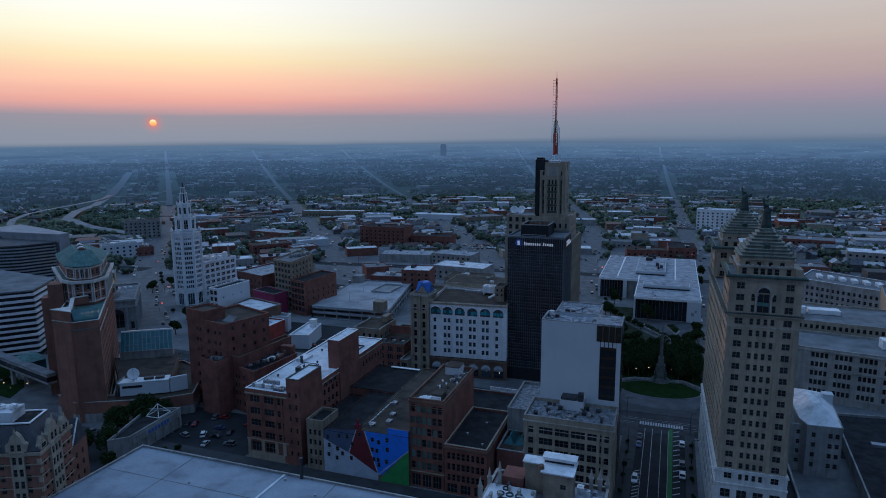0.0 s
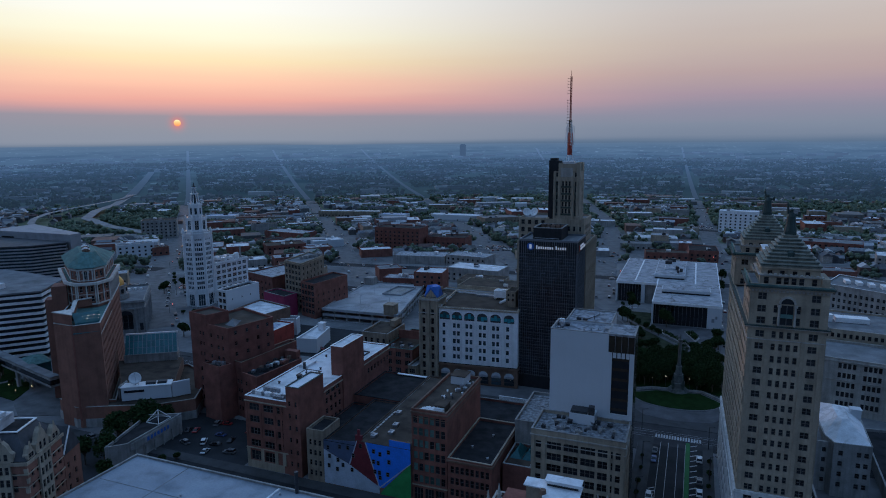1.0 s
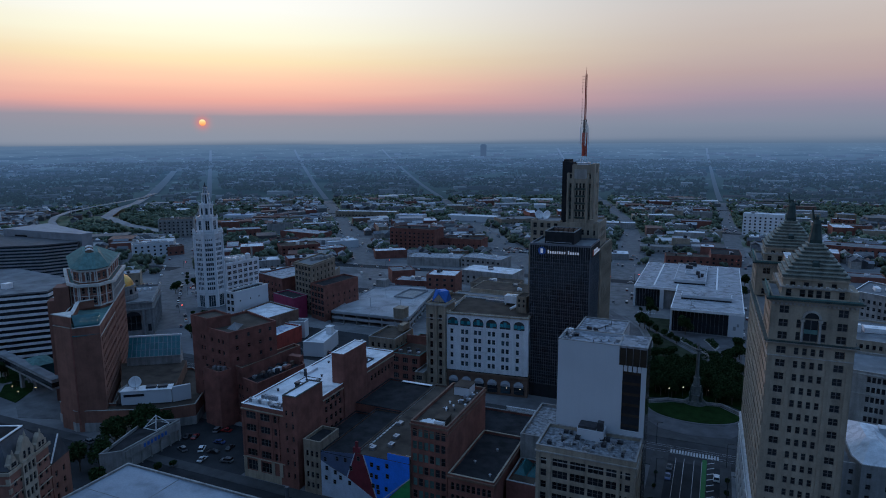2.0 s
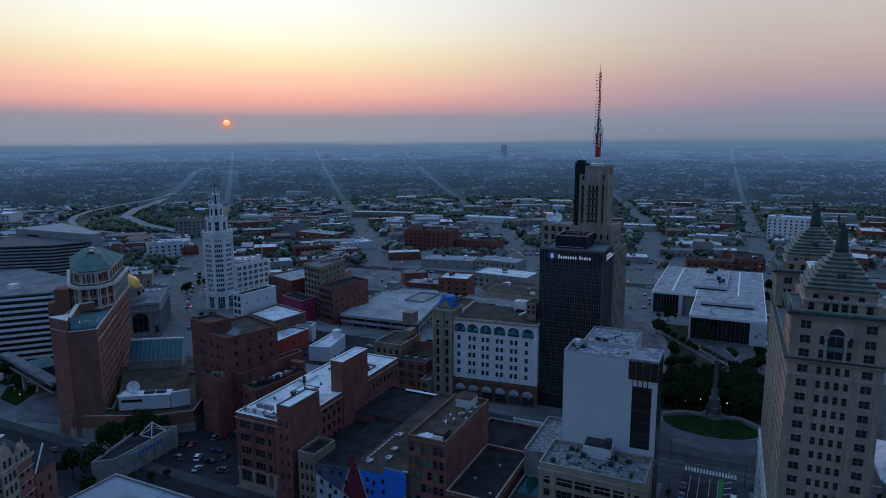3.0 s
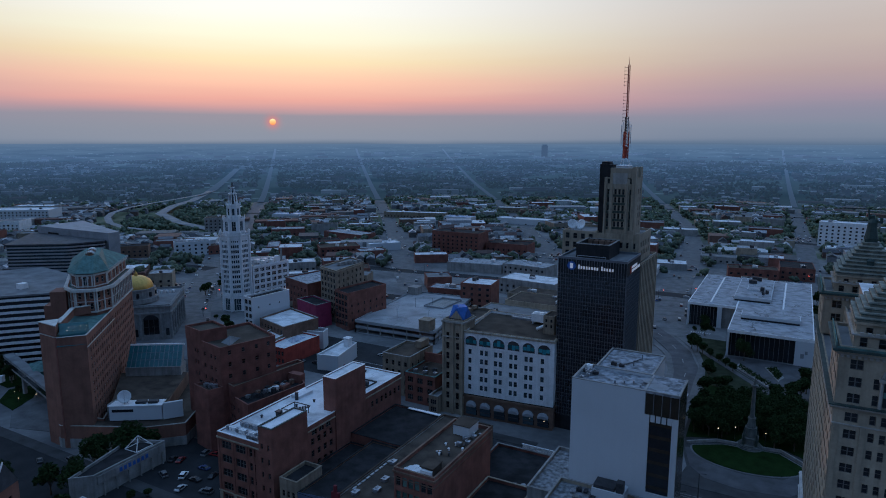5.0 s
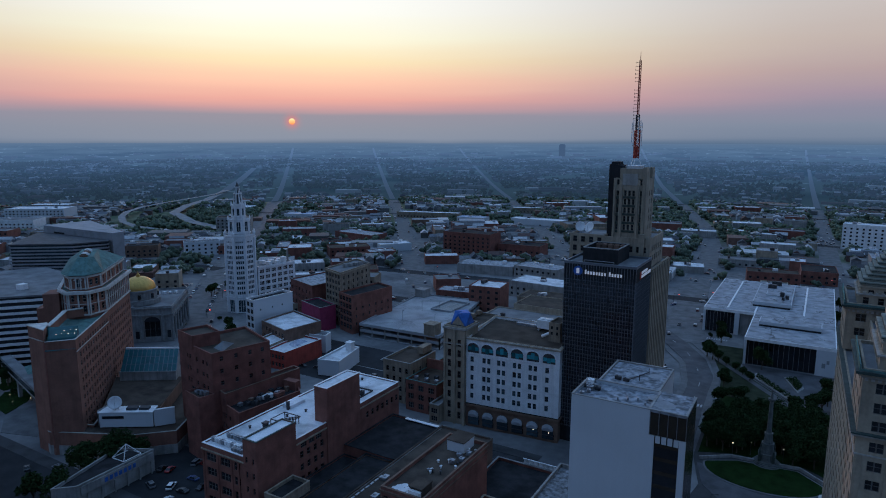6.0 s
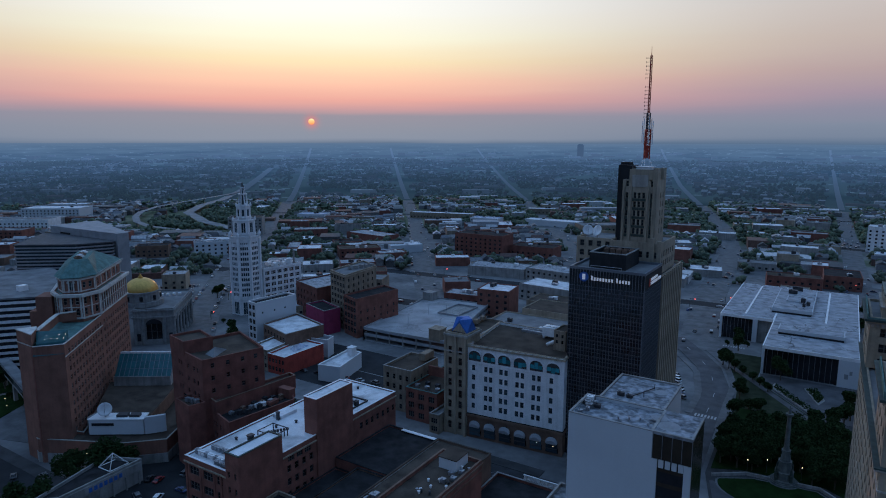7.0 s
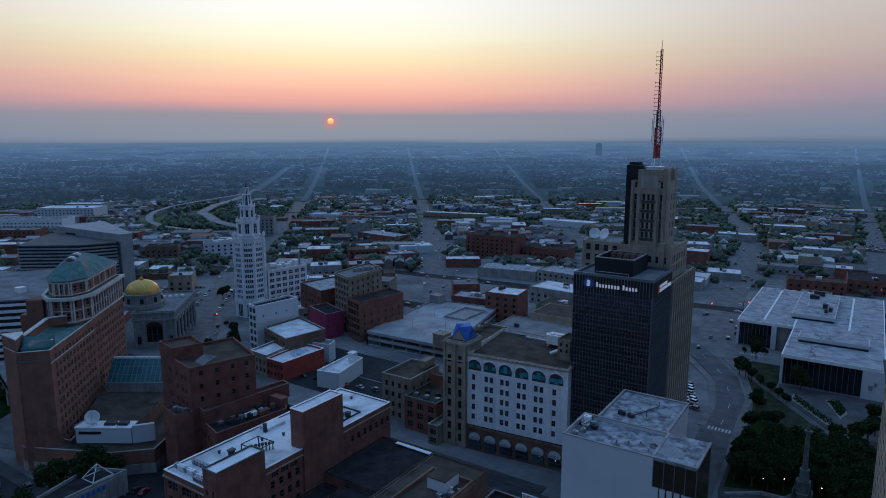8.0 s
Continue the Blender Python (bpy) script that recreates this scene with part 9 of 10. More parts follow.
def sign_building():
    P = [(-211.5, 155.5), (-206.2, 160.5), (-207.6, 188.4), (-219.5, 182.5)]
    t = building("roadside_shop", "low shop with a long blue-lettered fascia and roof frame", P, 8.0, "concrete", "roof_dark", cap="concrete")
    a, b = Vector((*P[1], 0)), Vector((*P[2], 0))
    d = (b - a).normalized()
    n = Vector((d.y, -d.x, 0))
    A, B = a + d * 1.0 + n * 0.2, b - d * 0.5 + n * 0.2
    part("fascia", Mb().loft([tuple(A + Vector((0, 0, 4.6))), tuple(B + Vector((0, 0, 4.6))), tuple(B + n * 0.3 + Vector((0, 0, 4.6))), tuple(A + n * 0.3 + Vector((0, 0, 4.6)))][::-1],
                             [tuple(A + Vector((0, 0, 7.4))), tuple(B + Vector((0, 0, 7.4))), tuple(B + n * 0.3 + Vector((0, 0, 7.4))), tuple(A + n * 0.3 + Vector((0, 0, 7.4)))][::-1]), M["concrete"], t)
    for k in range(6):
        q = A + d * (2 + k * 4.6) + n * 0.6
        part("porch_post", Mb().box(q.x - 0.2, q.x + 0.2, q.y - 0.2, q.y + 0.2, 0, 4.6), M["concrete"], t)
    for k in range(7):
        o = A + d * (8.0 + k * 1.7) + n * 0.36
        m = Mb()
        for (u0, u1, z0, z1) in ((0, 1.1, 5.2, 6.7),):
            m.loft([tuple(o + d * u0 + Vector((0, 0, z0))), tuple(o + d * u1 + Vector((0, 0, z0))), tuple(o + d * u1 + Vector((0, 0, z1))), tuple(o + d * u0 + Vector((0, 0, z1)))],
                   [tuple(o + d * u0 - n * 0.05 + Vector((0, 0, z0))), tuple(o + d * u1 - n * 0.05 + Vector((0, 0, z0))), tuple(o + d * u1 - n * 0.05 + Vector((0, 0, z1))), tuple(o + d * u0 - n * 0.05 + Vector((0, 0, z1)))])
        part("sign_bar", m, M["sign_blue"], t)
    fr = Mb()
    z = 7.4
    c = Vector((-212.6, 181.6, z))
    e1, e2 = d * 3.4, n * -6
    top = c + Vector((0, 0, 4.2))
    cs = [c - e1 - e2 * 0.5, c + e1 - e2 * 0.5, c + e1 + e2 * 0.5, c - e1 + e2 * 0.5]
    for k in range(4):
        fr.tube(tuple(cs[k]), tuple(cs[(k + 1) % 4]), 0.14, 4).tube(tuple(cs[k]), tuple(top), 0.14, 4)
    part("roof_frame", fr, M["white_paint"], t, "white pyramidal tube frame")
    return t


sign_building()


# ---------------------------------------------------------------- drive round the library and traffic
ribbon("road_20", [(-52, 262), (-55, 300), (-57, 340), (-57.5, 366), (-59, 384), (-66, 408), (-79, 431), (-93, 452)], 12, 0.30, "plaza_stone", "grey curving drive beside the square")
ribbon("pavement_9", [(-63.2, 345), (-63.4, 364), (-64.6, 374), (-70, 398), (-75.6, 408), (-88.4, 428.4), (-100, 446)], 3, 0.36, "main_paving", "pale curved pavement strip", "pavement")
ribbon("pavement_11", [(-49.6, 335), (-50.8, 364), (-51.4, 388), (-58.6, 415), (-71, 437)], 3, 0.36, "main_paving", "pale curved pavement strip", "pavement")
for i, (x, y, a) in enumerate(((-56.6, 352, 0), (-57.4, 371, 3), (-61.6, 392, 14), (-69.6, 414, 28), (-81, 434, 33))):
    ob = tagged(part("lane_line", Mb().box(-0.12, 0.12, -2.6, 2.6, 0, 0.015), M["line_white"]), "white painted lane line", "road marking", kind="structure")
    ob.matrix_basis = pose(x, y, 0.32, 0, 0, a)
for k, (x0, y0) in enumerate(((-60.5, 343), (-66, 449))):
    z2 = Mb()
    for i in range(9):
        z2.box(x0 + i * 1.3, x0 + 0.7 + i * 1.3, y0, y0 + 3.0, 0.31, 0.33)
    tagged(part("crosswalk", z2, M["line_white"]), "white zebra crossing over the drive", "road marking", kind="stuff")


def car_mesh_set(kind):
    body, glass = Mb(), Mb()
    L, W = (4.6, 1.85) if kind == "saloon" else (4.9, 2.0)
    h1, h2 = (0.82, 1.45) if kind == "saloon" else (1.0, 1.8)
    prof = [(-L / 2, 0.35), (-L / 2 + 0.05, h1 - 0.15), (-L / 2 + 0.35, h1), (L / 2 - 0.5, h1 - 0.08), (L / 2 - 0.05, h1 - 0.3), (L / 2, 0.35)]
    body.loft([(-W / 2, y, z) for y, z in prof], [(W / 2, y, z) for y, z in prof])
    a, b, c, d = (-L * 0.36, -L * 0.22, L * 0.06, L * 0.24) if kind == "saloon" else (-L * 0.46, -L * 0.40, L * 0.08, L * 0.24)
    w0, w1 = W / 2 - 0.06, W / 2 - 0.26
    glass.loft([(-w0, a, h1 - 0.02), (w0, a, h1 - 0.02), (w0, d, h1 - 0.05), (-w0, d, h1 - 0.05)], [(-w1, b, h2 - 0.06), (w1, b, h2 - 0.06), (w1, c, h2 - 0.06), (-w1, c, h2 - 0.06)])
    roof = Mb().loft([(-w1 - 0.02, b - 0.03, h2 - 0.07), (w1 + 0.02, b - 0.03, h2 - 0.07), (w1 + 0.02, c + 0.03, h2 - 0.07), (-w1 - 0.02, c + 0.03, h2 - 0.07)], [(-w1 + 0.05, b + 0.05, h2), (w1 - 0.05, b + 0.05, h2), (w1 - 0.05, c - 0.05, h2), (-w1 + 0.05, c - 0.05, h2)])
    wheel = Mb()
    n = 12
    ring = [(0.33 * math.cos(2 * math.pi * i / n), 0.33 + 0.33 * math.sin(2 * math.pi * i / n)) for i in range(n)]
    wheel.loft([(-0.1, y, z) for y, z in ring], [(0.1, y, z) for y, z in ring])
    return body, glass, roof, wheel.mesh("wheel", M["tyre"]), L, W


CARS = {}


def car(x, y, z, yaw, k):
    kind = "saloon" if k % 3 else "wagon"
    key = (kind, k % 6)
    cname = ("white", "silver", "black", "grey", "dark red", "dark blue")[k % 6]
    if key not in CARS:
        body, glass, roof, wheel, L, W = car_mesh_set(kind)
        t = thing("car", "parked %s %s" % (cname, "saloon car" if kind == "saloon" else "sport utility car") + " on dark asphalt", "car", 0, 0, 0, "parked cars")
        part("body", body, CAR_PAINT[k % 6], t)
        part("cabin_glass", glass, M["glass"], t)
        part("roof", roof, CAR_PAINT[k % 6], t)
        for sx in (-1, 1):
            for sy in (-1, 1):
                part("wheel", wheel, None, t).matrix_basis = pose(sx * (W / 2 - 0.1), sy * L * 0.3, 0)
        t.matrix_basis = pose(x, y, z, 0, 0, yaw)
        CARS[key] = t
        return t
    return copy_thing(CARS[key], pose(x, y, z, 0, 0, yaw))


rng = random.Random(11)
spots = []
for x, y, a in ((-206, 190, 20), (-203, 191, 20), (-199, 199, 15), (-195.6, 200, 100), (-191, 191, 95), (-187.5, 184, 98), (-184, 189, 12), (-199.6, 181, 70), (-181, 197, 92), (-178, 180.5, 100), (-187, 178, 10), (-193, 184, 30)):
    spots.append((x, y, 0.09, a))
spots += [(-233, 158, 0.08, 70), (-226, 168, 0.08, 60), (-247, 166, 0.08, 66), (-238, 171.5, 0.08, 80)]
for i in range(9):
    spots.append((-69.4 - i * 1.1, 360 + i * 3.4, 0.12, 68))
for y in (90, 98, 110, 116, 131, 138, 150, 163, 170, 185, 192, 212, 220, 236):
    spots.append((-14.6, y, 0.06, 0))
for y in (96, 104, 120, 127, 142, 154, 161, 177, 204, 231, 238):
    spots.append((-30.0, y, 0.06, 180))
for i in range(6):
    spots.append((-236 + i * 8, 294 + i * 1.2, 0.12, 80))
spots += [(-205, 322, 0.1, 88), (-182, 320, 0.1, 88), (-228, 325, 0.1, 88)]
for i in range(7):
    spots.append((-366 - i * 8.6, 352 + i * 9.4 - 10, 0.12, 43))
for i in range(6):
    spots.append((-388 - i * 9.6, 340 + i * 10.4, 0.12, 223))
for i, (x, y) in enumerate(((-85, 470), (-99, 520), (-84, 560), (-98, 610), (-88, 690), (10, 470), (9, 520), (10, 560), (-8, 640))):
    spots.append((x, y, 0.12, 0 if i % 2 else 180))
for k, (x, y, z, yaw) in enumerate(spots):
    car(x, y, z, yaw, rng.choice((0, 6, 12, 1, 7, 2, 8, 14, 3, 9, 15, 5, 11, 4)))


def signal(x, y, glow="brake"):
    t = thing("traffic_signal", "dark traffic signal on a pole with a lit lamp", "traffic signal", x, y, 0, "traffic signals")
    part("pole", Mb().cyl(x, y, 0.14, 0, 6.4, 6).tube((x, y, 6.2), (x + 3.4, y, 6.5), 0.09, 4), M["dark_metal"], t)
    part("head", Mb().box(x + 3.2, x + 3.6, y - 0.2, y + 0.2, 5.2, 6.5), M["dark_metal"], t)
    part("lamp", Mb().cyl(x + 3.4, y - 0.35, 0.26, 6.0, 6.4, 8), M[glow], t)


for x, y in ((-100, 530), (-80, 548), (-6, 640), (-2, 575), (-386, 372), (-352, 330), (-470, 452), (-455, 470), (-300, 528)):
    signal(x, y)


def street_lamp(x, y, z=0.0, glow="lamp", h=4.6):
    t = thing("street_lamp", "iron street lamp with a glowing globe", "street lamp", x, y, z, "street lamps")
    part("post", Mb().cyl(x, y, 0.16, z, z + 0.6, 8, 0.1).cyl(x, y, 0.08, z + 0.6, z + h, 6), M["dark_metal"], t)
    part("globe", Mb().cyl(x, y, 0.08, z + h, z + h + 0.08, 8, 0.15).cyl(x, y, 0.15, z + h + 0.08, z + h + 0.25, 8, 0.06), M[glow], t)


for x, y in ((-29.5, 307), (-18.9, 307.2), (-35.2, 303.4)):
    street_lamp(x, y, 0.25, "lamp_white")
street_lamp(-16.7, 317.4, 0.25, "lamp")
for x, y in ((-310.7, 192.6), (-308.4, 199), (-214.4, 160.0), (-320, 196)):
    street_lamp(x, y, 0.0, "lamp", 1.6 if x < -300 else 5.0)
for x, y in ((-36, 255), (-33.6, 226), (-33.6, 200), (-11.5, 246), (-11.5, 222), (-40, 241)):
    t = thing("street_lamp", "tall dark unlit street lamp post", "street lamp", x, y, 0.2, "street lamps")
    part("post", Mb().cyl(x, y, 0.16, 0.2, 9.0, 6, 0.09), M["dark_metal"], t)
    part("arm", Mb().tube((x, y, 8.9), (x + 1.8, y, 9.3), 0.08, 4).box(x + 1.4, x + 2.2, y - 0.15, y + 0.15, 9.2, 9.4), M["dark_metal"], t)

# white balustrade at the edge of the low tarred roofs
rail = thing("railing", "white balustrade on a concrete wall beside the tram street", "railing", -85, 241.7, 0.2)
part("wall", Mb().box(-91.6, -79.4, 241.5, 241.9, 0.2, 10.2), M["concrete"], rail)
for i in range(28):
    part("baluster", Mb().box(-91.4 + i * 0.43, -91.2 + i * 0.43, 241.55, 241.85, 10.2, 11.5), M["white_paint"], rail)
part("top_rail", Mb().box(-91.6, -79.4, 241.5, 241.9, 11.5, 11.7), M["white_paint"], rail)
for k in range(2):
    for s in (-0.75, 0.75):
        tagged(part("tram_rail", Mb().box(-420, 60, 251 + k * 4.4 + s, 251.1 + k * 4.4 + s, 0.06, 0.085), M["steel"]), "steel tram rail in the paving", "rail", kind="structure")


# ---------------------------------------------------------------- trees
def leaf_crown(seed, r, h, n, size):
    """A crown of many small leaf clumps with gaps and an uneven outline."""
    g = random.Random(seed)
    lobes = [(g.uniform(-0.5, 0.5) * r, g.uniform(-0.5, 0.5) * r, g.uniform(0.25, 0.85) * h, g.uniform(0.42, 0.68) * r) for _ in range(9)]
    mb = Mb()
    for _ in range(n):
        lx, ly, lz, lr = g.choice(lobes)
        a, b = g.uniform(0, 2 * math.pi), math.acos(g.uniform(-0.8, 1))
        rr = lr * g.uniform(0.62, 1.06)
        c = Vector((lx + rr * math.sin(b) * math.cos(a), ly + rr * math.sin(b) * math.sin(a), lz + rr * math.cos(b) * 0.85))
        u = Vector((g.gauss(0, 1), g.gauss(0, 1), g.gauss(0, 0.6))).normalized()
        v = u.cross(Vector((g.gauss(0, 1), g.gauss(0, 1), g.gauss(0, 1)))).normalized()
        s = size * g.uniform(0.6, 1.3)
        mb.add([tuple(c - u * s), tuple(c + v * s * 0.6), tuple(c + u * s), tuple(c - v * s * 0.6 + u.cross(v) * s * 0.3)], [(0, 1, 2, 3)])
    return mb


def tree_variant(seed, h, r):
    g = random.Random(seed)
    t = thing("tree", "broad-leaved tree in dark green leaf", "tree", 0, 0, 0, "square trees")
    tr = Mb().cyl(0, 0, 0.34, 0, h * 0.35, 8, 0.22)
    for i in range(6):
        a = g.uniform(0, 6.28)
        p = (0, 0, h * g.uniform(0.25, 0.36))
        q = (r * 0.55 * math.cos(a), r * 0.55 * math.sin(a), h * g.uniform(0.55, 0.8))
        tr.tube(p, q, 0.13, 5, 0.04)
    part("trunk", tr, M["bark"], t)
    c = leaf_crown(seed, r, h * 0.72, 1500, 0.55)
    c.v = [(x, y, z + h * 0.3) for x, y, z in c.v]
    part("crown", c, M["leaf"], t)
    return t


VAR = [tree_variant(31 + k, h, r) for k, (h, r) in enumerate(((12.5, 5.0), (14, 5.6), (10.5, 4.4), (8.0, 3.4), (5.2, 2.4)))]
used = set()


def plant(k, x, y, z=0.0, s=1.0):
    m = pose(x, y, z, 0, 0, rng.uniform(0, 360)) @ Matrix.Scale(s, 4)
    if k in used:
        return copy_thing(VAR[k], m)
    used.add(k)
    VAR[k].matrix_basis = m
    return VAR[k]


for i in range(17):
    plant(4, -33.8 + rng.uniform(-0.4, 0.4), 84 + i * 9.2 + rng.uniform(-1, 1), 0.2, rng.uniform(0.5, 0.7))
    plant(4, -11.6 + rng.uniform(-0.3, 0.3), 88 + i * 9.2 + rng.uniform(-1, 1), 0.2, rng.uniform(0.5, 0.65))
spots = []
for i in range(1600):
    x, y = rng.uniform(-46, -5.5), rng.uniform(305, 346)
    if y > 338 + 0.2 * (x + 46) + 6 * math.sin(x * 0.35) or y < 313 and abs(x + 23.9) < 8 or any((x - a) ** 2 + (y - b) ** 2 < 17 for a, b in spots):
        continue
    spots.append((x, y))
    plant(rng.choice((0, 0, 1, 2, 2)), x, y, 0.25, rng.uniform(0.72, 0.98))
for x, y, k, s in ((-57.2, 411.6, 2, 0.85), (-60.6, 416, 3, 1.0), (-54, 408, 3, 0.8), (-50, 407, 4, 1.35), (-45.1, 400.6, 4, 1.35), (-41.2, 395, 4, 1.4), (-37.2, 388.6, 4, 1.45), (-48.4, 387.2, 4, 1.5), (-46.8, 371.6, 3, 0.95), (-46, 379, 4, 1.3), (-42, 362, 4, 1.5), (-38, 357, 3, 0.9),
                   (-45.4, 349, 3, 1.0), (-26, 354, 4, 1.2), (-33.6, 407.4, 0, 1.0), (-57.4, 445, 2, 0.9), (-5.4, 384, 3, 1.0), (-4.6, 392, 4, 1.2), (-7.2, 364, 3, 1.05), (-5, 372, 3, 0.9), (-11, 359, 3, 1.0), (-17, 354, 3, 1.0), (-60, 464, 3, 0.9), (-54, 455, 4, 1.0), (-64, 452, 4, 1.0),
                   (0, 520, 3, 1.0), (2, 556, 2, 1.0), (-40, 570, 2, 1.0), (-28, 572, 3, 1.0), (-16, 570, 2, 1.0), (-62, 572, 3, 1.0), (-50, 574, 2, 1.0)):
    plant(k, x, y, 0.2, s)
for x, y, k in ((-224, 172, 0), (-231, 178, 2), (-228, 176, 2), (-226, 183, 0), (-221, 186, 0), (-216.5, 190, 2), (-219, 179, 2), (-216, 159, 0), (-221, 155, 2), (-238, 148, 1), (-228, 141, 2), (-246, 141, 3), (-340, 207, 2), (-352, 208, 2), (-336, 203, 3), (-322, 199, 4), (-360, 205, 2), (-203, 148, 3), (-196, 166, 4), (-193, 170, 4),
                (-205, 253, 3), (-211, 250, 4), (-302, 290, 3), (-318, 318, 3), (-296, 300, 2), (-340, 330, 4), (-398, 372, 3), (-404, 380, 3), (-398, 392, 3), (-412, 398, 4), (-420, 405, 4), (-430, 416, 4), (-440, 426, 4)):
    plant(k, x, y, 0.05, rng.uniform(0.85, 1.1))
# ---------------------------------------------------------------- mid-distance blocks
WALLS = ["brick_red", "brick_dark", "brick_brown", "brick_tan", "white_wall", "concrete", "limestone", "brick_red", "concrete"]
ROOFS = ["roof_white", "roof_grey", "roof_white", "roof_brown", "roof_patch", "roof_grey", "roof_white"]
LAB = dict(brick_red="red brick", brick_dark="dark brick", brick_brown="brown brick", brick_tan="tan brick", white_wall="white rendered", concrete="grey concrete", limestone="tan stone", white_tc="white panelled", louvre="grey metal")
RLAB = dict(roof_white="white", roof_grey="grey", roof_brown="brown", roof_dark="black tarred", roof_patch="patched pale", blue_tarp="blue metal")


def far_block(x, y, w, d, h, yaw, wall, roof, win=True, units=2):
    P = turned(x, y, w, d, yaw)
    ops = {}
    if win and h > 5:
        n = max(2, int(w / 5))
        ops = {0: grid(spread(w, n, 2.0, 1.6), levels(1.6, 3.9, max(1, int((h - 1.5) / 3.9))), 1.9, "plain")}
    t = building("commercial_block", "%s commercial block with %s roof" % (LAB[wall], RLAB[roof]), P, h, wall, roof, parapet=0.6, openings=ops)
    g = random.Random(int(x * 7 + y))
    for _ in range(units):
        a, b = g.uniform(-0.3, 0.3) * w, g.uniform(-0.3, 0.3) * d
        c, s = math.cos(radians(yaw)), math.sin(radians(yaw))
        roof_unit(t, x + a * c - b * s, y + a * s + b * c, h - 0.6, g.uniform(1.5, 4), g.uniform(1.5, 4), g.uniform(1, 2.4), g.choice(["steel", "white_paint", "dark_metal"]))
    return t


FIXED = [
    (-550, 488, 34, 14, 14, 55, "white_wall", "roof_grey"), (-536, 506, 16, 14, 9, 55, "brick_red", "roof_brown"), (-634, 606, 40, 26, 22, 40, "concrete", "roof_brown"), (-478, 655, 60, 26, 8, -8, "brick_dark", "roof_patch"),
    (-518, 872, 96, 18, 9, 14, "brick_tan", "roof_white"), (-430, 846, 40, 22, 10, 4, "white_wall", "blue_tarp"), (-318, 632, 52, 26, 23, 2, "brick_dark", "roof_dark"), (-268, 646, 44, 24, 13, 2, "brick_dark", "roof_dark"),
    (-263, 560, 50, 26, 8, 10, "concrete", "roof_patch"), (-214, 562, 40, 24, 10, -6, "concrete", "roof_patch"), (-186, 498, 46, 26, 12, -5, "concrete", "roof_white"), (-205, 444, 22, 20, 18, 8, "brick_red", "roof_white"),
    (-231, 446, 26, 16, 11, 8, "brick_dark", "roof_patch"), (-166, 452, 34, 22, 13, 0, "brick_tan", "roof_brown"), (-150, 420, 40, 26, 17, 0, "limestone", "roof_brown"), (-150, 372, 40, 28, 20, 0, "limestone", "roof_grey"),
    (-348, 884, 76, 22, 8, 0, "white_wall", "roof_white"), (-272, 846, 52, 30, 12, 40, "brick_tan", "roof_grey"), (-112, 654, 26, 22, 6, 10, "concrete", "roof_white"), (-132, 600, 30, 22, 7, 4, "concrete", "roof_white"),
    (-44, 632, 38, 18, 11, 8, "brick_dark", "roof_brown"), (-12, 662, 26, 34, 11, 3, "brick_red", "roof_dark"), (30, 872, 44, 18, 27, -8, "white_tc", "roof_white"), 
    (-658, 748, 40, 26, 11, 25, "white_wall", "blue_tarp"), (-620, 716, 34, 22, 8, 40, "brick_dark", "roof_dark"), (-560, 640, 40, 22, 9, 42, "brick_dark", "roof_patch"),
    (-700, 470, 46, 22, 14, 38, "brick_dark", "roof_grey"), (-660, 430, 30, 22, 11, 35, "brick_red", "roof_brown"), (-610, 400, 34, 20, 12, 30, "brick_tan", "roof_grey"), (-590, 450, 30, 16, 12, 45, "brick_brown", "roof_dark"),
    (-900, 470, 90, 30, 16, 35, "white_tc", "roof_grey"), (-980, 560, 80, 40, 18, 35, "white_wall", "roof_white"), (-1060, 620, 60, 30, 14, 35, "concrete", "roof_white"), (-820, 420, 50, 26, 14, 35, "brick_red", "roof_grey"),
    (-400, 610, 34, 20, 8, 50, "white_wall", "roof_white"), (-380, 560, 26, 18, 9, 50, "brick_red", "roof_patch"), (-420, 560, 40, 24, 10, 48, "brick_dark", "roof_brown"), (-460, 590, 30, 20, 9, 48, "brick_red", "roof_dark"),
    (-340, 470, 36, 22, 11, 40, "brick_red", "roof_brown"), (-372, 500, 30, 20, 10, 44, "brick_dark", "roof_patch"), (-400, 480, 26, 20, 9, 45, "concrete", "roof_white"), (-310, 440, 24, 18, 14, 20, "brick_tan", "roof_grey"),
    (-140, 880, 40, 20, 8, 8, "concrete", "roof_white"), (-170, 780, 40, 24, 8, 20, "concrete", "roof_white"), (-210, 740, 34, 22, 8, 30, "brick_tan", "roof_grey"), (40, 600, 40, 24, 14, 0, "brick_tan", "roof_patch"),
    (60, 700, 50, 30, 12, -5, "brick_red", "roof_white"), (110, 760, 60, 30, 10, -10, "brick_dark", "roof_grey"), (150, 660, 40, 26, 14, -10, "concrete", "roof_white"), (-420, 1010, 44, 20, 9, 20, "brick_tan", "roof_white"),
]
for row in FIXED:
    far_block(*row, win=row[4] > 8)


CLEAR = [([p[:2] for p in LOOP], 26), ([(-1140, 1034), (-989, 858), (-933, 770), (-855, 686), (-760, 640), (-640, 612)], 30), ([(-1132 - 50 * i, 1025 + 53.5 * i) for i in range(14)], 44)]


def avenue_gap(x, y):
    best = 1e9
    for pts, w in AVENUES + CLEAR:
        for (ax, ay), (bx, by) in zip(pts, pts[1:]):
            dx_, dy_ = bx - ax, by - ay
            k = max(0, min(1, ((x - ax) * dx_ + (y - ay) * dy_) / (dx_ * dx_ + dy_ * dy_)))
            best = min(best, math.hypot(x - ax - k * dx_, y - ay - k * dy_) - w / 2)
    return best


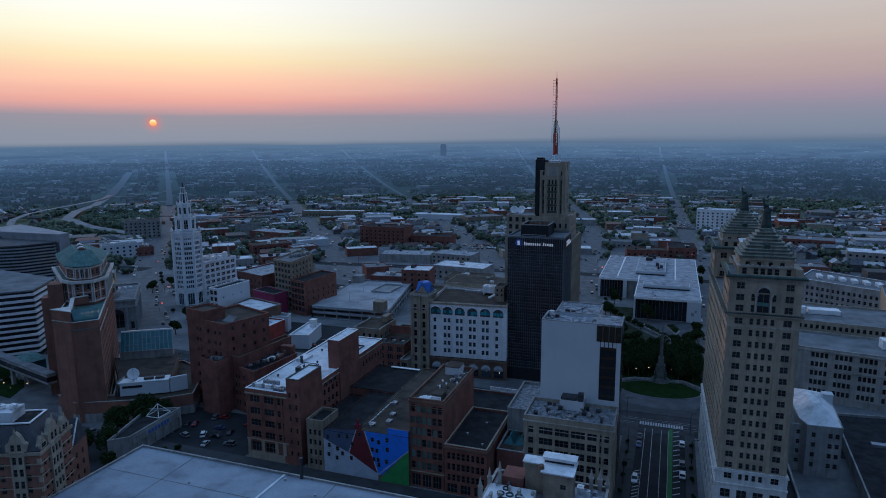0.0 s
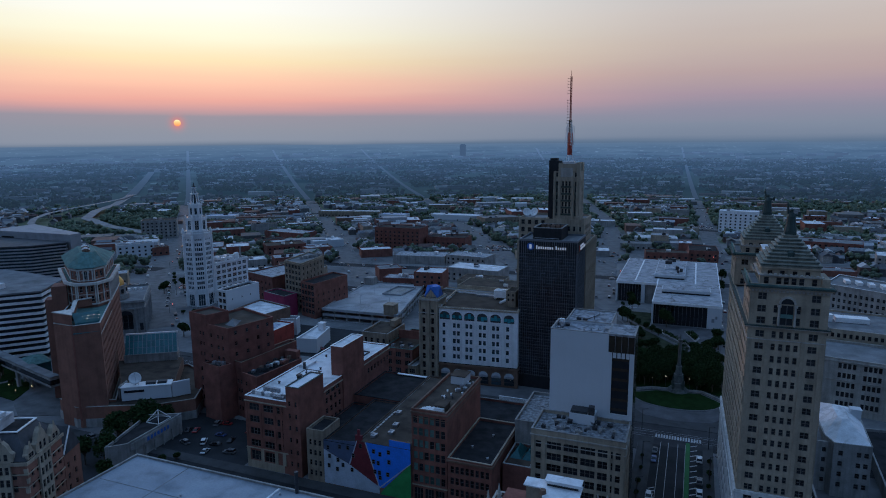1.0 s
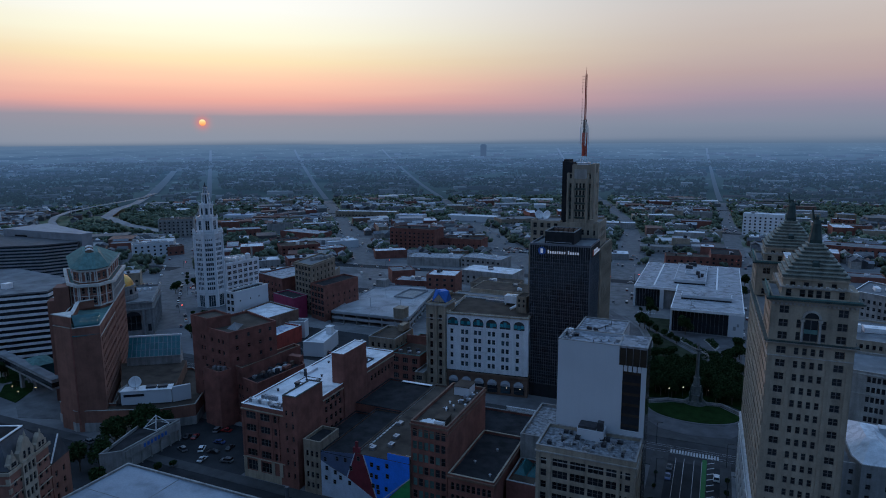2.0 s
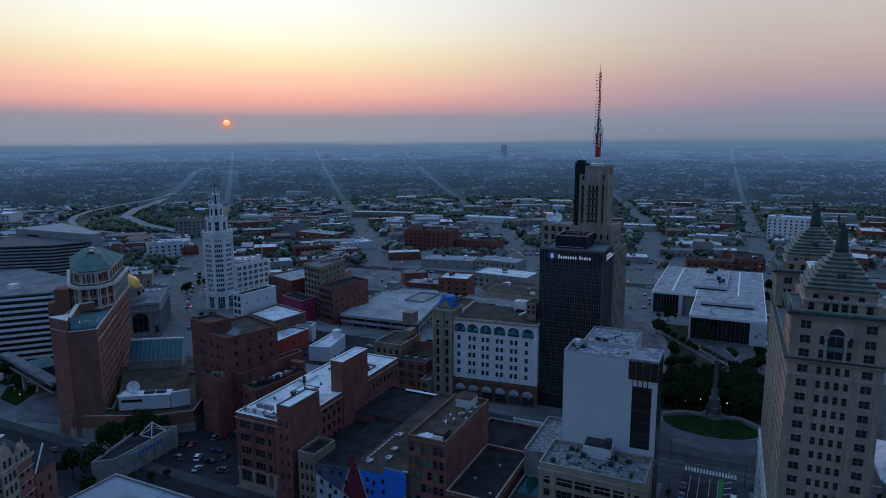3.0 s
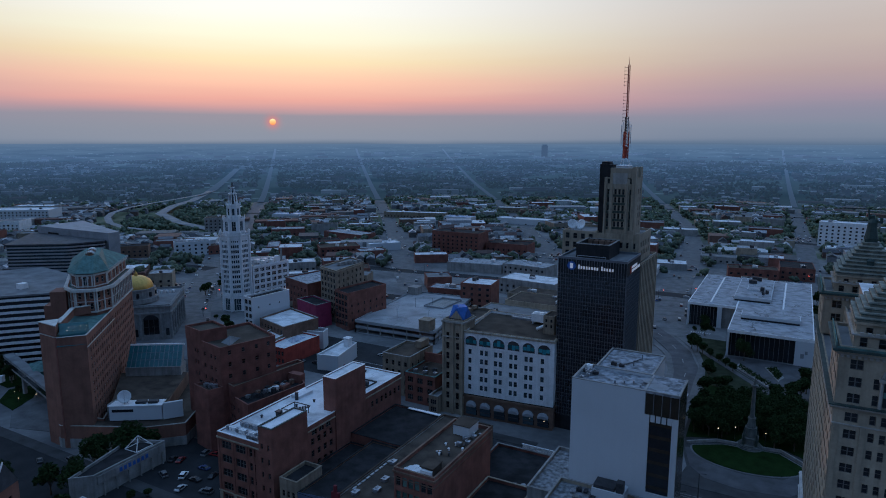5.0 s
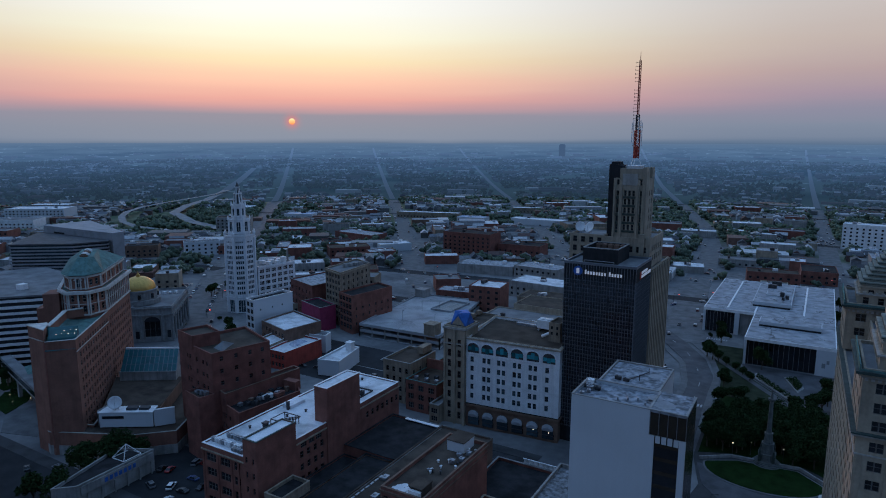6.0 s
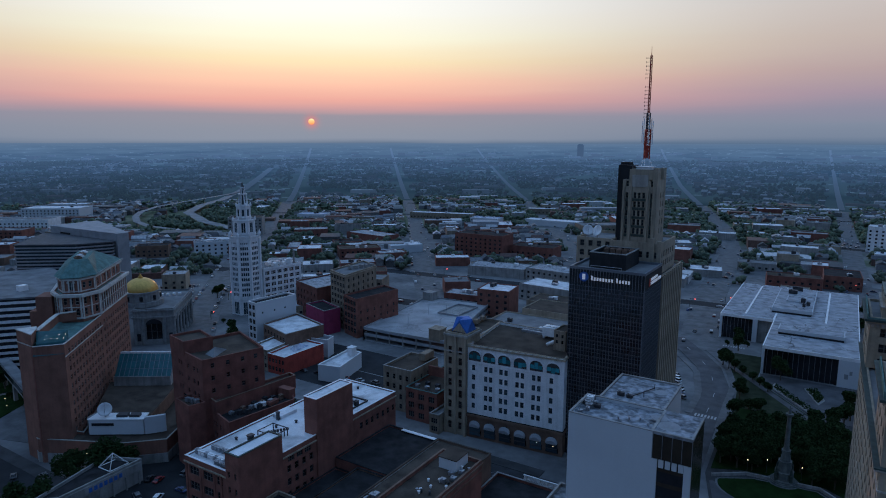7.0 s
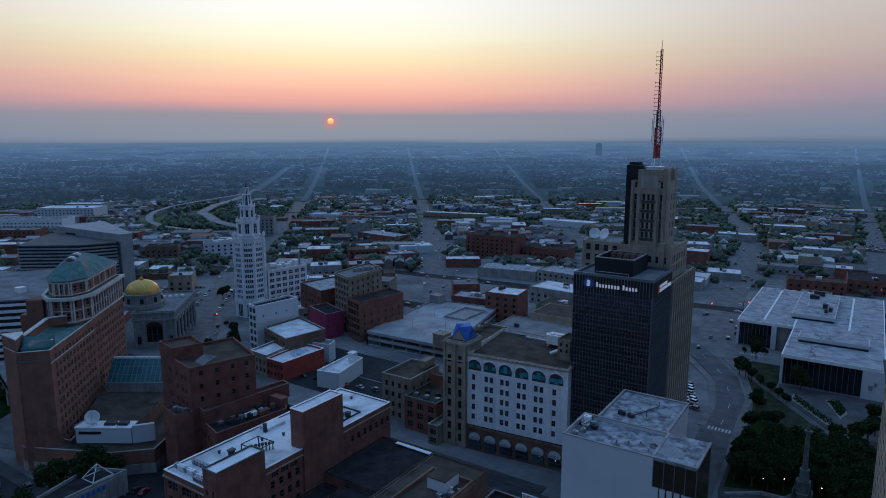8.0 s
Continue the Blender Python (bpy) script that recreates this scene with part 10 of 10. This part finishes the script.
def seg_yaw(x, y):
    """The bearing of the nearest long avenue, which the plots follow."""
    best, ang = 1e9, 0
    for pts, w in AVENUES[:5]:
        for (ax, ay), (bx, by) in zip(pts, pts[1:]):
            dx_, dy_ = bx - ax, by - ay
            k = max(0, min(1, ((x - ax) * dx_ + (y - ay) * dy_) / (dx_ * dx_ + dy_ * dy_)))
            q = math.hypot(x - ax - k * dx_, y - ay - k * dy_)
            if q < best:
                best, ang = q, math.degrees(math.atan2(dy_, dx_)) - 90
    return ang


taken = [(r[0], r[1], max(r[2], r[3]) * 0.62) for r in FIXED]
rg = random.Random(77)
count = 0
while count < 170:
    a, dist = radians(rg.uniform(-16, 66)), rg.uniform(440, 1180)
    x, y = -18 - dist * math.sin(a), 40 + dist * math.cos(a)
    w, d = rg.uniform(14, 40), rg.uniform(11, 24)
    rad = max(w, d) * 0.55
    if avenue_gap(x, y) < rad * 0.8 or any(math.hypot(x - p, y - q) < rad + s for p, q, s in taken) or (-71 < x < -3 and y < 520) or (x > -3 and y < 560) or math.hypot(x + 800, y - 640) < 160:
        continue
    taken.append((x, y, rad))
    count += 1
    far_block(x, y, w, d, rg.choice((5, 6, 7, 8, 8, 10, 13)), seg_yaw(x, y) + rg.choice((0, 0, 90)), rg.choice(WALLS), rg.choice(ROOFS), win=rg.random() < 0.22, units=1)

# far landmark tower over the plain, haze painted into its material
x, y = -1143, 3135
t = thing("distant_tower", "tall dark office tower far out on the plain", "tower", x, y)
part("shaft", Mb().box(x - 12, x + 12, y - 12, y + 12, 30, 92), M["hazy_tower"], t)
part("top", Mb().box(x - 9, x + 9, y - 9, y + 9, 92, 97), M["hazy_tower"], t)

# ---------------------------------------------------------------- distant houses and woods, too many to count
npr = np.random.RandomState(5)


def far_points(n, d0, d1, gap, power=1.0, keep_off=True, clump=0.0, seed=3.3):
    out = []
    while len(out) < n:
        a = radians(npr.uniform(-24, 76))
        d = (d0 ** 2 + (d1 ** 2 - d0 ** 2) * npr.uniform() ** power) ** 0.5
        x, y = -18 - d * math.sin(a), 40 + d * math.cos(a)
        if clump and noise.noise(Vector((x * 0.0055, y * 0.0055, seed))) < npr.uniform(-clump, clump):
            continue
        if d < 1300 and any(math.hypot(x - p, y - q) < s for p, q, s in taken):
            continue
        if avenue_gap(x, y) < gap:
            continue
        out.append((x, y, d))
    return out


def houses(n, d0, d1, lift=False):
    """Pitched-roof houses set in short rows."""
    mb = Mb()
    for x, y, d in far_points(n, d0, d1, 9, 1.0, clump=0.13, seed=8.1):
        g0 = far_height(math.hypot(x + 15, y - 40)) - 0.5 if lift else 0.0
        yaw = seg_yaw(x, y) + npr.choice((0, 90))
        w, l, h = npr.uniform(6, 9), npr.uniform(9, 15), npr.uniform(4.5, 7)
        P = turned(x, y, w, l, yaw)
        h += g0
        mb.prism(P, g0 - 0.5, h, False, False)
        Q = turned(x, y, w + 0.8, l + 0.8, yaw)
        m0 = ((Q[0][0] + Q[1][0]) / 2, (Q[0][1] + Q[1][1]) / 2)
        m1 = ((Q[2][0] + Q[3][0]) / 2, (Q[2][1] + Q[3][1]) / 2)
        r = h + npr.uniform(2, 3.4)
        mb.add([(*Q[0], h), (*Q[1], h), (*Q[2], h), (*Q[3], h), (*m0, r), (*m1, r)], [(1, 2, 5, 4), (3, 0, 4, 5), (0, 1, 4), (2, 3, 5)])
    return mb


# dark house paints lifted in base colour to stand for haze
M["houses"] = island_colours("house_paint", [(0.42, 0.42, 0.43), (0.112, 0.108, 0.105), (0.24, 0.232, 0.225), (0.083, 0.084, 0.09), (0.33, 0.315, 0.292), (0.135, 0.083, 0.072), (0.165, 0.162, 0.162), (0.105, 0.108, 0.117), (0.48, 0.48, 0.49), (0.21, 0.217, 0.232)])
tagged(part("distant_houses", houses(2600, 600, 1290), M["houses"]), "rows of small pitched-roof houses in pale and dark paint", "houses", kind="stuff")


def sheds(n, d0, d1, lift=False):
    mb = Mb()
    for x, y, d in far_points(n, d0, d1, 16, 1.0, clump=0.3, seed=1.9):
        g0 = far_height(math.hypot(x + 15, y - 40)) - 0.5 if lift else 0.0
        w, l = npr.uniform(14, 60), npr.uniform(12, 30)
        mb.prism(turned(x, y, w, l, seg_yaw(x, y)), g0, g0 + npr.uniform(4, 11))
    return mb


# dark shed tones lifted likewise, haze put into the colour
M["sheds"] = island_colours("shed_roofs", [(0.52, 0.52, 0.52), (0.27, 0.27, 0.27), (0.15, 0.075, 0.06), (0.34, 0.34, 0.35), (0.165, 0.158, 0.15), (0.09, 0.09, 0.09), (0.18, 0.105, 0.083)])
tagged(part("distant_sheds", sheds(250, 560, 1280), M["sheds"]), "flat-roofed sheds and plants in grey, white and brick", "sheds", kind="stuff")
# beyond 1300 m the haze is painted by glowing materials
tagged(part("backdrop_houses", houses(5200, 1300, 3000, True), M["hazy_house"]), "rows of small houses far out on the plain, haze painted in", "houses", kind="structure")
tagged(part("backdrop_sheds", sheds(420, 1300, 3600, True), M["hazy_shed"]), "flat-roofed sheds far out on the plain, haze painted in", "sheds", kind="structure")

def far_cars():
    """Small cars in the lots and along the kerbs of the outer streets."""
    mb = Mb()

    def one(x, y, yaw):
        mb.prism(turned(x, y, 1.85, 4.5, yaw), 0.2, 1.0)
        mb.prism(turned(x, y, 1.6, 2.4, yaw), 1.0, 1.5)

    lots = 0
    for x, y, yaw, rows_, cols_ in ((-446, 372, 43, 4, 12), (-486, 342, 43, 3, 10), (-330, 430, 15, 3, 9), (-400, 520, 45, 4, 12), (-455, 563, 45, 4, 14), (-215, 660, 30, 4, 12), (-132, 560, 8, 4, 9), (-20, 900, 5, 5, 14), (60, 640, 0, 4, 10), (88, 560, 0, 4, 9)):
        c, s_ = math.cos(radians(yaw)), math.sin(radians(yaw))
        for row in range(rows_):
            for k in range(cols_):
                if npr.uniform() < 0.66:
                    u, v = (k - cols_ / 2) * 2.9, (row - rows_ / 2) * 8.0
                    one(x + u * c - v * s_, y + u * s_ + v * c, yaw)
    while lots < 60:
        a, d = radians(npr.uniform(-12, 60)), npr.uniform(440, 1000)
        x, y = -18 - d * math.sin(a), 40 + d * math.cos(a)
        if avenue_gap(x, y) < 14 or any(math.hypot(x - q, y - w) < r + 12 for q, w, r in taken) or (-75 < x < 4 and y < 590):
            continue
        lots += 1
        yaw = seg_yaw(x, y)
        c, s_ = math.cos(radians(yaw)), math.sin(radians(yaw))
        for row in range(3):
            for k in range(9):
                if npr.uniform() < 0.62:
                    u, v = (k - 4) * 2.9, (row - 1) * 9.0
                    one(x + u * c - v * s_, y + u * s_ + v * c, yaw)
    for pts, w in AVENUES[:10]:
        for (ax, ay), (bx, by) in zip(pts, pts[1:]):
            L = math.hypot(bx - ax, by - ay)
            ang = math.degrees(math.atan2(by - ay, bx - ax)) - 90
            for k in range(int(L / 13)):
                x, y = ax + (bx - ax) * k * 13 / L, ay + (by - ay) * k * 13 / L
                if math.hypot(x + 15, y - 40) > 1150:
                    continue
                for sgn in (-1, 1):
                    if npr.uniform() < 0.32:
                        o = sgn * (w / 2 - npr.choice((1.6, 1.6, 5.2)))
                        one(x + o * math.cos(radians(ang)), y + o * math.sin(radians(ang)), ang)
    return mb


M["far_cars"] = island_colours("far_car_paint", [(0.55, 0.55, 0.55), (0.03, 0.03, 0.032), (0.30, 0.31, 0.32), (0.10, 0.10, 0.11), (0.62, 0.62, 0.62), (0.05, 0.06, 0.10), (0.14, 0.03, 0.03)], 0.35)
cars_far = part("distant_cars", far_cars(), M["far_cars"])
cars_far.location.z = 0.13
tagged(cars_far, "small parked cars in outer lots and along kerbs", "cars", kind="stuff")

PHI = (1 + 5 ** 0.5) / 2
ICO_V = np.array([(-1, PHI, 0), (1, PHI, 0), (-1, -PHI, 0), (1, -PHI, 0), (0, -1, PHI), (0, 1, PHI), (0, -1, -PHI), (0, 1, -PHI), (PHI, 0, -1), (PHI, 0, 1), (-PHI, 0, -1), (-PHI, 0, 1)]) / 1.9
ICO_F = np.array([(0, 11, 5), (0, 5, 1), (0, 1, 7), (0, 7, 10), (0, 10, 11), (1, 5, 9), (5, 11, 4), (11, 10, 2), (10, 7, 6), (7, 1, 8), (3, 9, 4), (3, 4, 2), (3, 2, 6), (3, 6, 8), (3, 8, 9), (4, 9, 5), (2, 4, 11), (6, 2, 10), (8, 6, 7), (9, 8, 1)])


def woods(points, clumps, name, label, mat="far_leaf", kind="stuff"):
    vs, fs, o = [], [], 0
    for x, y, d in points:
        s = npr.uniform(2.6, 5.0)
        base = npr.uniform(0.8, 1.25)
        for _ in range(clumps):
            c = np.array([x, y, s * base + (far_height(math.hypot(x + 15, y - 40)) if mat == "hazy_wood" else 0.0)]) + npr.normal(0, 1, 3) * (s * 0.55, s * 0.55, s * 0.32)
            r = s * npr.uniform(0.45, 0.8)
            vs.append(ICO_V * npr.uniform(0.55, 1.3, (12, 1)) * r + c)
            fs.append(ICO_F + o)
            o += 12
    me = bpy.data.meshes.new(name)
    v, f = np.concatenate(vs), np.concatenate(fs)
    me.vertices.add(len(v))
    me.vertices.foreach_set("co", v.ravel())
    me.loops.add(f.size)
    me.loops.foreach_set("vertex_index", f.ravel())
    me.polygons.add(len(f))
    me.polygons.foreach_set("loop_start", np.arange(0, f.size, 3))
    me.materials.append(M[mat])
    me.update()
    me.validate()
    return tagged(part(name, me, None), label, "trees", kind=kind)


# farther foliage gets a paler base colour, standing in for haze
M["far_leaf"] = island_colours("haze_paled_woodland_foliage", [(0.086, 0.119, 0.073), (0.105, 0.138, 0.084), (0.121, 0.154, 0.095), (0.095, 0.124, 0.086), (0.138, 0.17, 0.1), (0.108, 0.138, 0.095)], 0.85)
M["leaf_mid"] = island_colours("haze_paled_garden_foliage", [(0.064, 0.086, 0.056), (0.078, 0.1, 0.064), (0.094, 0.116, 0.074), (0.068, 0.088, 0.062), (0.11, 0.134, 0.086)], 0.85)
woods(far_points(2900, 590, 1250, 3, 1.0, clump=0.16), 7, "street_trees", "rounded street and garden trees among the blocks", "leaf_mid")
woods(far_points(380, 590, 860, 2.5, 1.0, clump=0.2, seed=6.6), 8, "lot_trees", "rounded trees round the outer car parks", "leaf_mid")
woods(far_points(4200, 800, 1290, 4, 1.0, clump=0.3), 5, "distant_woods", "trees of the suburbs, base colour paled for haze")
woods(far_points(16000, 1280, 3000, 13, 0.9, clump=0.3), 3, "backdrop_woods", "blue-green woods out to the horizon, haze painted in", "hazy_wood", "structure")
